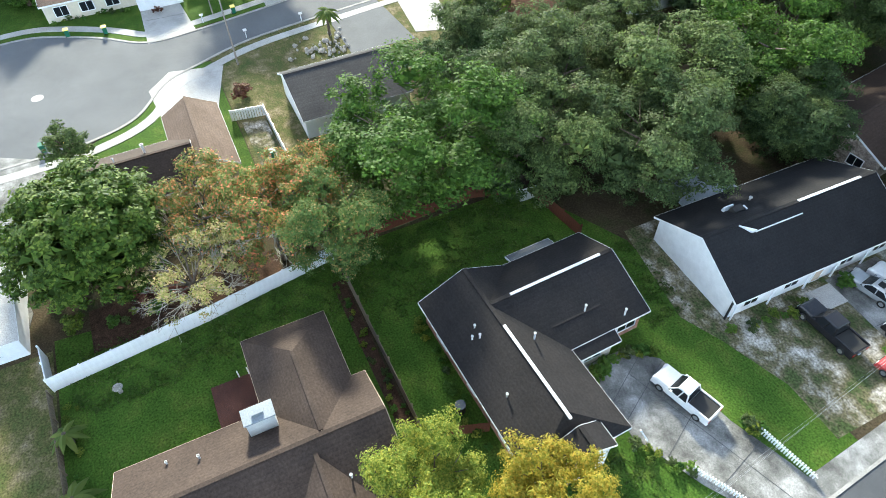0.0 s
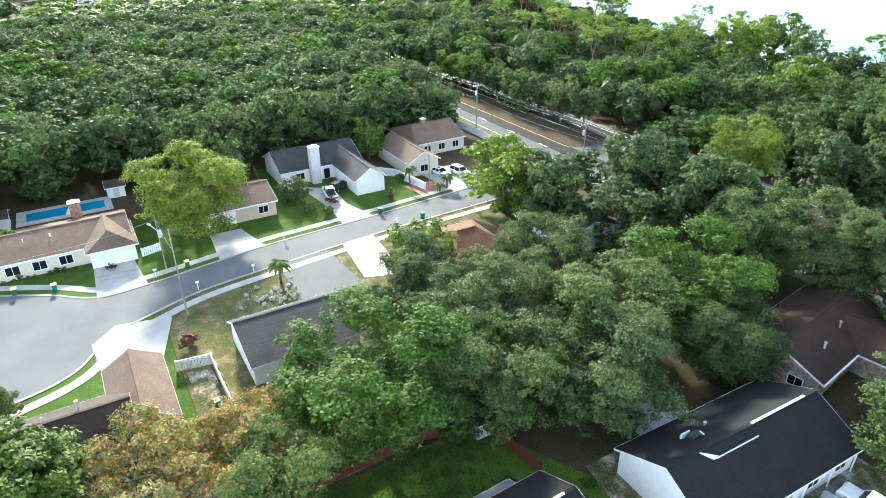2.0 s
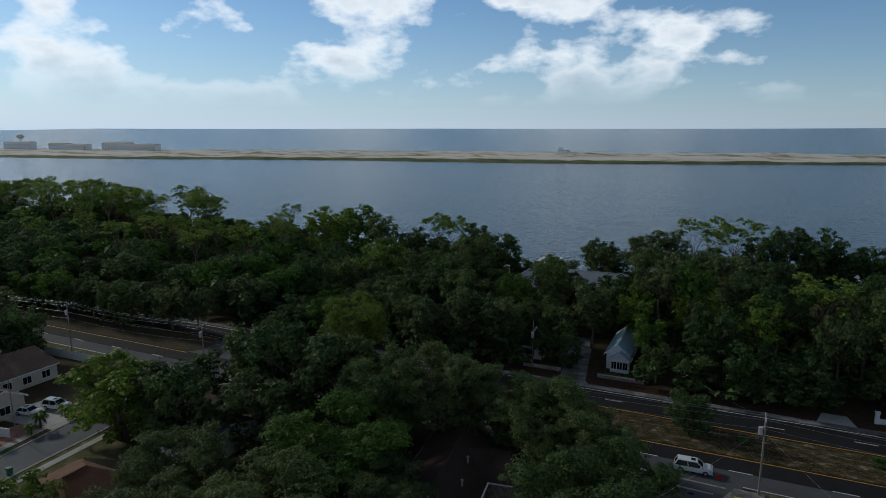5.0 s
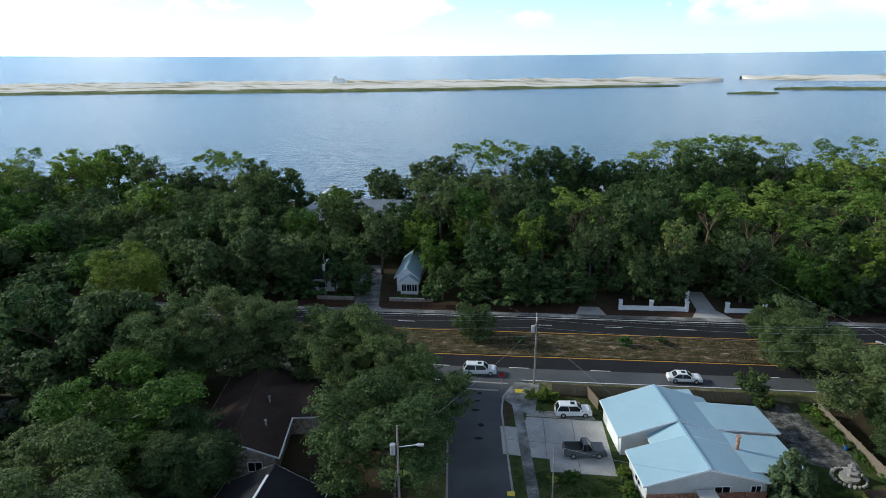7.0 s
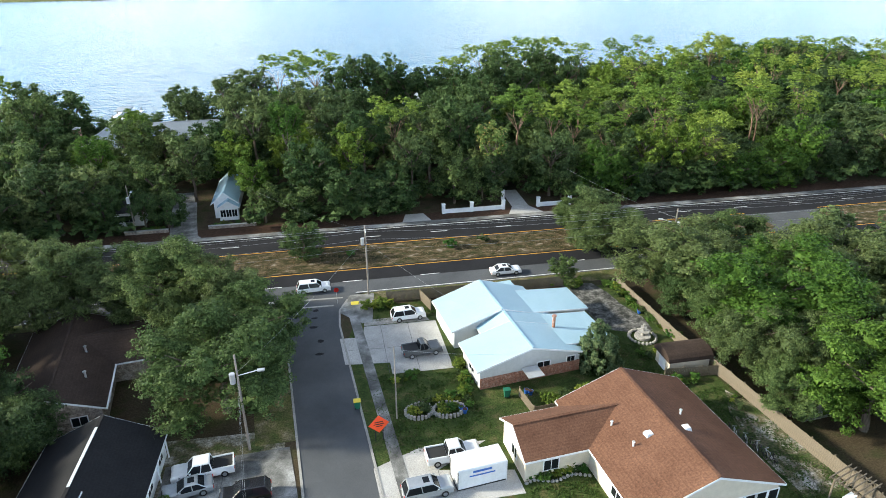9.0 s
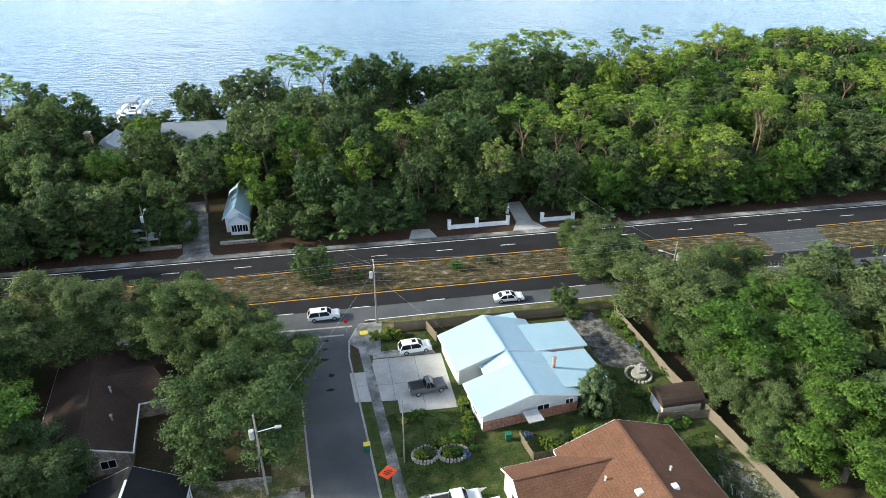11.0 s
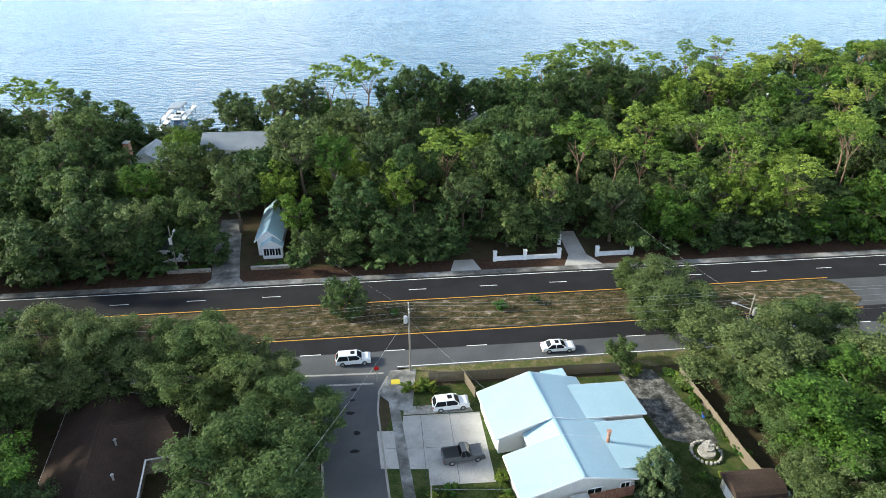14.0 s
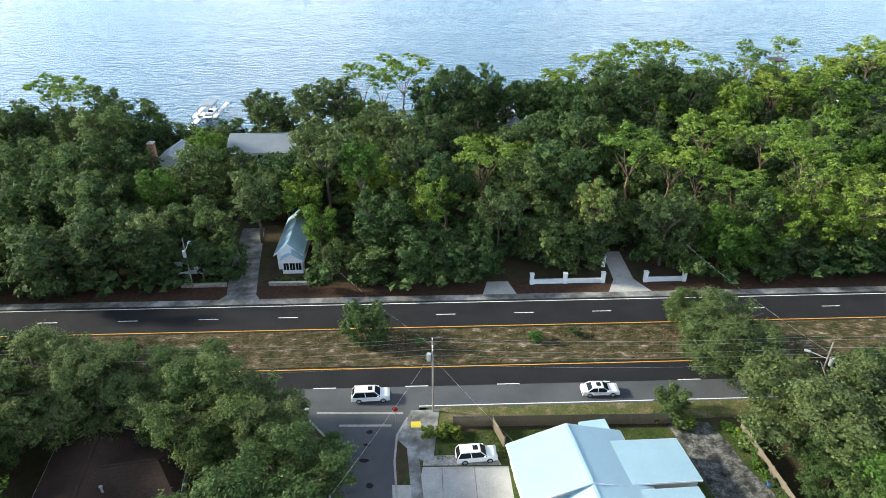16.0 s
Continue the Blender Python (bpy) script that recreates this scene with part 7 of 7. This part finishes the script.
for k in range(9):
    b = thing("bicycle", "old grey bicycle leaning in the back yard", "bicycle", pose(39.6 + 0.22 * k, 46.4 - 0.6 * k, 0.03, 0, 0, 60 + 17 * k % 40), "bicycles")
    for x in (-0.5, 0.5):
        part("wheel", hoop(x, 0.34, 0.33, 0.03), "rubber", b)
    bm = bmesh.new()
    for p, q in (((-0.5, 0, 0.34), (-0.12, 0, 0.8)), ((-0.12, 0, 0.8), (0.4, 0, 0.8)), ((0.4, 0, 0.85), (0.5, 0, 0.34)), ((-0.5, 0, 0.34), (0.05, 0, 0.3)), ((0.05, 0, 0.3), (0.4, 0, 0.8)), ((0.38, -0.25, 0.98), (0.38, 0.25, 0.98))):
        tube(bm, p, q, 0.022, 0.022, 5)
    part("frame", bm, ("car_black", "steel", "car_grey", "steel")[k % 4], b)
t = thing("pergola", "weathered wooden pergola in the back yard", "pergola", pose(45.0, 35.9, 0.02, 0, 0, 18))
for x in (-1.3, 1.3):
    for y in (-1.1, 1.1):
        part("post", box((x - 0.07, y - 0.07, 0), (x + 0.07, y + 0.07, 2.2)), "wood_fence", t)
    part("beam", box((x - 0.06, -1.5, 2.2), (x + 0.06, 1.5, 2.36)), "wood_fence", t)
for k in range(7):
    part("rafter", box((-1.7, -1.38 + 0.46 * k - 0.04, 2.36), (1.7, -1.38 + 0.46 * k + 0.04, 2.5)), "wood_fence", t)
part("bench", box((-0.7, -0.3, 0.40), (0.7, 0.3, 0.48)), "vinyl", t, "white bench below the rafters")
for s_ in (-0.6, 0.6):
    part("bench_leg", box((s_ - 0.04, -0.25, 0), (s_ + 0.04, 0.25, 0.40)), "vinyl", t)
for k, (x, y) in enumerate(((20.6, 56.9), (12.6, 55.4), (12.9, 54.9), (41.6, 71.0), (21.0, 56.6))):
    b = thing("plant_pot", "blue glazed pot beside the flower bed", "pot", pose(x, y, 0.02), "plant pots")
    part("pot", tube(bmesh.new(), (0, 0, 0), (0, 0, 0.55), 0.2, 0.32, 10), "blue_plastic", b)
    part("earth", tube(bmesh.new(), (0, 0, 0.5), (0, 0, 0.56), 0.27, 0.27, 10), "mulch", b)
def joint(a, b, z=0.069, w=0.022):
    d = (Vector(b) - Vector(a)).normalized() * w
    slab("joint", [(a[0] + d.y, a[1] - d.x), (b[0] + d.y, b[1] - d.x), (b[0] - d.y, b[1] + d.x), (a[0] - d.y, a[1] + d.x)], z, 0.004, "asphalt_old", "dark joint between concrete slabs", "joint")


for a, b in (((5.6, 63.8), (5.6, 74.9)), ((9.3, 63.6), (9.3, 74.8)), ((5.9, 69.3), (13.2, 69.0)), ((1.0, 69.6), (5.6, 69.3)), ((-17.9, 24.4), (-4.0, 29.0)), ((-14.5, 21.8), (-17.6, 27.5)), ((-10.8, 22.8), (-13.6, 28.4)), ((-7.2, 24.4), (-8.8, 29.9)), ((-16.2, 21.6), (-19.0, 26.4)), ((8.4, 43), (8.4, 48)), ((-12.4, 46), (-12.2, 52.8)), ((-94, -3.2), (-93.6, 2.8)), ((-95.2, 14), (-95, 20))):
    joint(a, b)
slab("bare_yard", [(-64.8, 3.9), (-50, 4.2), (-50, 6.8), (-64.4, 6.6)], 0.05, 0.1, "sandy", "bare sandy yard inside the picket fence", "yard")
slab("mulch_bed", [(-37.4, 5.6), (-20.5, 5.7), (-20.4, 6.8), (-37.4, 6.8)], 0.05, 0.1, "mulch", "brown mulch bed along the fence", "mulch bed")
slab("mulch_bed", [(-44, -15), (-39.2, -15), (-39.4, 2), (-44, 2)], 0.045, 0.1, "mulch", "brown leaf-covered bed behind the fence", "mulch bed")

# ---- dock and far shore ----
d = thing("dock", "white timber dock reaching into the bay", "dock")
part("walkway", box((-63.8, 196, -1.6), (-62.2, 219, -1.4)), "wall_white", d)
for x in (-65.0, -58.8):
    part("finger", box((x - 0.6, 214, -1.6), (x + 0.6, 229, -1.4)), "wall_white", d)
part("platform", box((-65, 213, -1.6), (-58, 214.6, -1.4)), "wall_white", d)
for x in (-65.0, -62.5, -58.8):
    for y in (200, 206, 212, 218, 224, 229):
        part("pile", tube(bmesh.new(), (x, y, -8), (x, y, -0.4), 0.16, 0.14, 7), "pole_wood", d)
part("lift_roof", box((-64.2, 217, 0.8), (-59.6, 224, 1.1), (-63.8, -60, 217.4, 223.6)), "metal_grey", d, "grey boat-lift canopy")
b = thing("boat", "white motor boat moored at the dock", "boat", pose(-61.9, 220.5, -2.6, 0, 0, 90))
part("hull", box((-3, -1.0, -0.5), (3.2, 1.0, 0.7), (-3.1, 3.8, -1.2, 1.2), 0.1), "car_white", b)
part("windscreen", box((-0.2, -0.8, 0.7), (0.8, 0.8, 1.3), (-0.2, 0.3, -0.6, 0.6)), "glass_dark", b)
for x in (140, 170):
    d = thing("dock", "grey timber dock with a covered boat lift", "dock")
    part("walkway", box((x, 240, -1.6), (x + 1.6, 270, -1.4)), "pole_wood", d)
    part("lift_roof", box((x - 2, 266, 1.0), (x + 4, 273, 1.3)), "shingle_grey", d)
    for y in (246, 254, 262, 270):
        for s in (-1.6, 3.2):
            part("pile", tube(bmesh.new(), (x + s, y, -8), (x + s, y, 1.0), 0.14, 0.12, 6), "pole_wood", d)
CONDOS = [(-1115, 0, 90, 15), (-1200, 4, 70, 18), (-1300, 2, 60, 14), (-1385, 5, 50, 16), (-1480, 1, 80, 19), (-1620, 3, 60, 14), (-1740, 6, 90, 20), (-1880, 2, 70, 16), (-2020, 4, 100, 22), (-2190, 1, 80, 18), (-2380, 3, 120, 16), (-2600, 5, 90, 24), (-2850, 2, 120, 18)]
for x, y, w, hh in CONDOS:
    c = thing("apartment_block", "pale apartment block on the far beach", "apartment building", pose(x, bank(x) + 190 + y * 6, -1, 0, 0, 8), "far apartment blocks")
    part("wall", box((-w / 2, -8, 0), (w / 2, 8, hh)), "wall_white", c)
    part("roof", box((-w / 2 - 0.8, -8.8, hh), (w / 2 + 0.8, 8.8, hh + 1.2), (-w / 2 + 2, w / 2 - 2, -6, 6)), "wall_tan", c)
    floors, bays = int(hh / 3.2), int(w / 7)
    for i in range(floors):
        for j in range(bays):
            xx = -w / 2 + (j + 0.5) * w / bays
            part("window", box((xx - 1.0, -8.12, 1.3 + i * 3.1), (xx + 1.0, -8.0, 2.3 + i * 3.1)), "glass_dark", c)
tw = thing("water_tower", "white water tower above the far apartments", "water tower", pose(-1500, 930, -1))
bm = tube(bmesh.new(), (0, 0, 0), (0, 0, 28), 2.0, 1.6, 10)
part("column", bm, "wall_white", tw)
bm = bmesh.new()
bmesh.ops.create_uvsphere(bm, u_segments=14, v_segments=8, radius=8, matrix=Matrix.Translation((0, 0, 31)) @ Matrix.Diagonal((1, 1, 0.65, 1)))
part("tank", bm, "wall_grey", tw, smooth=True)
hs = thing("beach_house", "lone white building on the dunes", "house", pose(-262, 1010, 1.0))
part("wall", box((-9, -6, 0), (9, 6, 7)), "wall_white", hs)
part("tower", box((-7, -3, 7), (-2, 3, 13)), "wall_white", hs)
part("roof", box((-9.5, -6.5, 7), (9.5, 6.5, 8.6), (-7, 7, -3, 3)), "wall_grey", hs)

# ---- far woods ----
def woods(name, spots, crowns, label):
    """Many crowns joined into one mesh: each spot is x, y, radius, tip, and which crown."""
    vs, ls, sz, base = [], [], [], 0
    data = []
    for me in crowns:
        co = np.empty(len(me.vertices) * 3)
        me.vertices.foreach_get("co", co)
        lo = np.empty(len(me.loops), np.int32)
        me.loops.foreach_get("vertex_index", lo)
        st = np.empty(len(me.polygons), np.int32)
        me.polygons.foreach_get("loop_total", st)
        data.append((co.reshape(-1, 3), lo, st))
    for k, (x, y, r, top, c) in enumerate(spots):
        co, lo, st = data[c]
        a = k * 2.1
        ca, sa = math.cos(a), math.sin(a)
        hz = min(r * 0.95, top * 0.5)
        p = np.empty_like(co)
        p[:, 0], p[:, 1] = x + r * (ca * co[:, 0] - sa * co[:, 1]), y + r * (sa * co[:, 0] + ca * co[:, 1])
        p[:, 2] = top - hz + hz * co[:, 2]
        vs.append(p)
        ls.append(lo + base)
        sz.append(st)
        base += len(co)
    v, l, s = np.vstack(vs), np.concatenate(ls), np.concatenate(sz)
    me = bpy.data.meshes.new(name)
    me.vertices.add(len(v))
    me.vertices.foreach_set("co", v.ravel())
    me.loops.add(len(l))
    me.loops.foreach_set("vertex_index", l.astype(np.int32))
    me.polygons.add(len(s))
    me.polygons.foreach_set("loop_start", np.concatenate([[0], np.cumsum(s)[:-1]]).astype(np.int32))
    me.polygons.foreach_set("loop_total", s.astype(np.int32))
    me.materials.append(crowns[0].materials[0])
    me.update(calc_edges=True)
    return put(name, me, None, None, label, "woods", "", "stuff")


rng = random.Random(21)
bands = {"mid_oak": [], "mid_grey": [], "mid_bright": [], "far_oak": [], "far_bright": [], "far_pine": []}
YARDS = [(-136, -40, -88, 80), (-100, 60, -78, 90), (-66, 8, -55, 24)]


def clear_of(x, y, r):
    return all(not (a - r < x < c + r and b - r < y < d + r) for a, b, c, d in YARDS)


for k, spot in enumerate(OUTER):
    bands[("mid_oak", "mid_grey", "mid_bright")[k % 3]].append(spot)
# undergrowth below the trees across the highway
low = []
for i in range(54):
    for j in range(16):
        x, y = -118 + 4.8 * i + rng.uniform(-1.6, 1.6), 113.6 + 5.2 * j + rng.uniform(-1.6, 1.6)
        if y < shore(x) - 5 and free(x, y, 1.2):
            low.append((x, y, rng.uniform(2.2, 3.4), rng.uniform(3.0, 5.6), rng.randrange(2)))
woods("undergrowth", low, [lump_crown("foliage", 340 + k, round_lumps(345 + k, 6), 130, 0.22, "oak", 1.0, upward=0.9, each=5, clump=(0.15, 0.25)) for k in range(2)], "dense undergrowth beneath the trees")
# behind the western houses
for i in range(24):
    for j in range(29):
        x, y = -136 - 9.2 * i + rng.uniform(-3.2, 3.2), -150 + 9.2 * j + rng.uniform(-3.2, 3.2)
        if y > 112 or (80 < y < 113 and x > -182):
            continue
        if x < -330:
            continue
        r, top = rng.uniform(5.2, 8.4), rng.uniform(9.5, 15) - 3.0 * min(1, max(0, (-180 - x) / 120))
        bands[rng.choice(("mid_oak", "mid_oak", "mid_grey", "mid_bright"))].append((x, y, r, top, rng.randrange(2)))
# along the highway to the west, and the far coast, open round the distant houses
FAR_HOUSES = [(-425 - 31 * (k % 8) + 13 * math.sin(5 * k), 22 + 50 * (k // 8) + 14 * math.sin(3 * k)) for k in range(32)]
for i in range(58):
    for j in range(35):
        x, y = -255 - 16 * i + rng.uniform(-5, 5), -260 + 15 * j + rng.uniform(-5, 5)
        if y > shore(x) - 8 or (x > -330 and y < 112):
            continue
        if any(abs(x - a) < 19 and abs(y - b) < 16 for a, b in FAR_HOUSES) or (x < -380 and 102 < y < 124):
            continue
        if x < -600 and (i + j) % 2:
            continue
        if x < -360 and y < 60 and rng.random() < 0.45:
            continue
        r, top = rng.uniform(8, 12), rng.uniform(7.5, 11.5)
        r *= 1.25 if x < -600 else 1.0
        k = rng.choice(("far_oak", "far_oak", "far_bright"))
        if y > shore(x) - 50 and rng.random() < 0.3:
            top += 4
        bands[k].append((x, y, r, top, rng.randrange(2)))
# beyond the last yards to the east
for i in range(26):
    for j in range(20):
        x, y = 88 + 9 * i + rng.uniform(-3, 3), -20 + 8.6 * j + rng.uniform(-3, 3)
        if 78 < y < 116 or y > shore(x) - 8 or (y > 116 and x < 205) or (y < 78 and x > 190):
            continue
        bands[rng.choice(("mid_oak", "mid_grey", "mid_bright"))].append((x, y, rng.uniform(5, 7), rng.uniform(10, 15), rng.randrange(2)))
for key, mat in (("oak", "oak"), ("grey", "oak_grey"), ("bright", "bright")):
    if bands["mid_" + key]:
        woods("woods", bands["mid_" + key], [lump_crown("crown", 300 + k, round_lumps(310 + k, 15, 0.8, 0.66), 1700, 0.054, mat, 0.95, upward=0.95, each=7, clump=(0.06, 0.11), core=0.9) for k in range(2)], "dense woods of oaks and undergrowth")
for key, mat in (("oak", "oak"), ("bright", "bright")):
    if bands["far_" + key]:
        woods("woods", bands["far_" + key], [lump_crown("crown", 320 + k, round_lumps(330 + k, 10, 0.8, 0.66), 190, 0.14, mat, 0.95, upward=0.97, each=4, clump=(0.1, 0.18), core=0.85) for k in range(2)], "distant woods along the shore")
for k, (x, y) in enumerate(FAR_HOUSES):
    h = thing("far_house", "distant house with a pale roof among trees", "house", None, "distant houses")
    wing(h, x - 9, x + 9, y - 6, y + 6, 3.2, 5.6, "xy"[k % 2], ("shingle_grey", "concrete", "shingle_tan", "metal_grey")[k % 4], "wall_white", (0, 0))


# ---- rough grass over the yards ----
def tufts(name, outlines, each, label, mat="grass_blade", base=0.02):
    """Small leaning blades in clumps, spread over plan quads between the corner points."""
    rg = np.random.default_rng(41)
    pts = []
    for (a, b, c, d), n in zip(outlines, each):
        u, v = rg.random((n, 1)), rg.random((n, 1))
        p = (1 - u) * (1 - v) * np.array(a) + u * (1 - v) * np.array(b) + u * v * np.array(c) + (1 - u) * v * np.array(d)
        clump = np.sin(p[:, 0] * 1.7 + np.sin(p[:, 1] * 0.9) * 2) * np.cos(p[:, 1] * 1.4 + np.sin(p[:, 0] * 0.6) * 2) + rg.normal(0, 0.5, n)
        pts.append(p[clump > 0.0])
    p = np.vstack(pts)
    n = len(p)
    a = rg.random(n) * 6.283
    h, w = rg.uniform(0.05, 0.17, n), rg.uniform(0.05, 0.13, n)
    v = np.zeros((n, 3, 3))
    v[:, 0, 0], v[:, 0, 1], v[:, 0, 2] = p[:, 0] - w * np.cos(a), p[:, 1] - w * np.sin(a), base
    v[:, 1, 0], v[:, 1, 1], v[:, 1, 2] = p[:, 0] + w * np.cos(a), p[:, 1] + w * np.sin(a), base
    v[:, 2, 0], v[:, 2, 1], v[:, 2, 2] = p[:, 0] + rg.normal(0, 0.09, n), p[:, 1] + rg.normal(0, 0.09, n), base + 0.01 + h
    me = bpy.data.meshes.new(name)
    me.vertices.add(3 * n)
    me.vertices.foreach_set("co", v.ravel())
    me.loops.add(3 * n)
    me.loops.foreach_set("vertex_index", np.arange(3 * n, dtype=np.int32))
    me.polygons.add(n)
    me.polygons.foreach_set("loop_start", np.arange(0, 3 * n, 3, dtype=np.int32))
    me.polygons.foreach_set("loop_total", np.full(n, 3, np.int32))
    me.materials.append(M[mat])
    me.update(calc_edges=True)
    return put(name, me, None, None, label, "grass", "", "stuff")


tufts("grass", [((3.6, 49.5), (15.6, 50.6), (13.6, 62.6), (3.0, 64)), ((37.8, 36.5), (46.5, 36.5), (45, 54), (38.2, 53)), ((28, 55), (38, 56), (38, 66), (31, 66)), ((14.5, 31), (23, 31), (23, 43), (16.5, 43)), ((5, 76), (13, 76), (31, 81), (6, 80.5))], (9000, 9000, 6000, 7000, 4000), "rough green grass of the yards")
tufts("grass", [((-40.5, 7.6), (-31, 7.6), (-31, 27), (-40.5, 26.5)), ((-30.5, 28.6), (-20.6, 28.8), (-21, 33.4), (-30, 33)), ((-12.6, 8), (-5, 8), (-5.4, 22.6), (-12.8, 20)), ((-40, -17), (-33.2, -17), (-33.2, 6), (-40, 6)), ((-65.5, -12), (-63, -15.5), (-62, -9), (-64, -7))], (11000, 3000, 6000, 9000, 1500), "rough mown grass of the lawns")
tufts("dry_grass", [((-80, 93.4), (54, 93.4), (54, 101.1), (-80, 101.1))], (26000,), "dry tufts of grass along the median", "straw", 0.085)
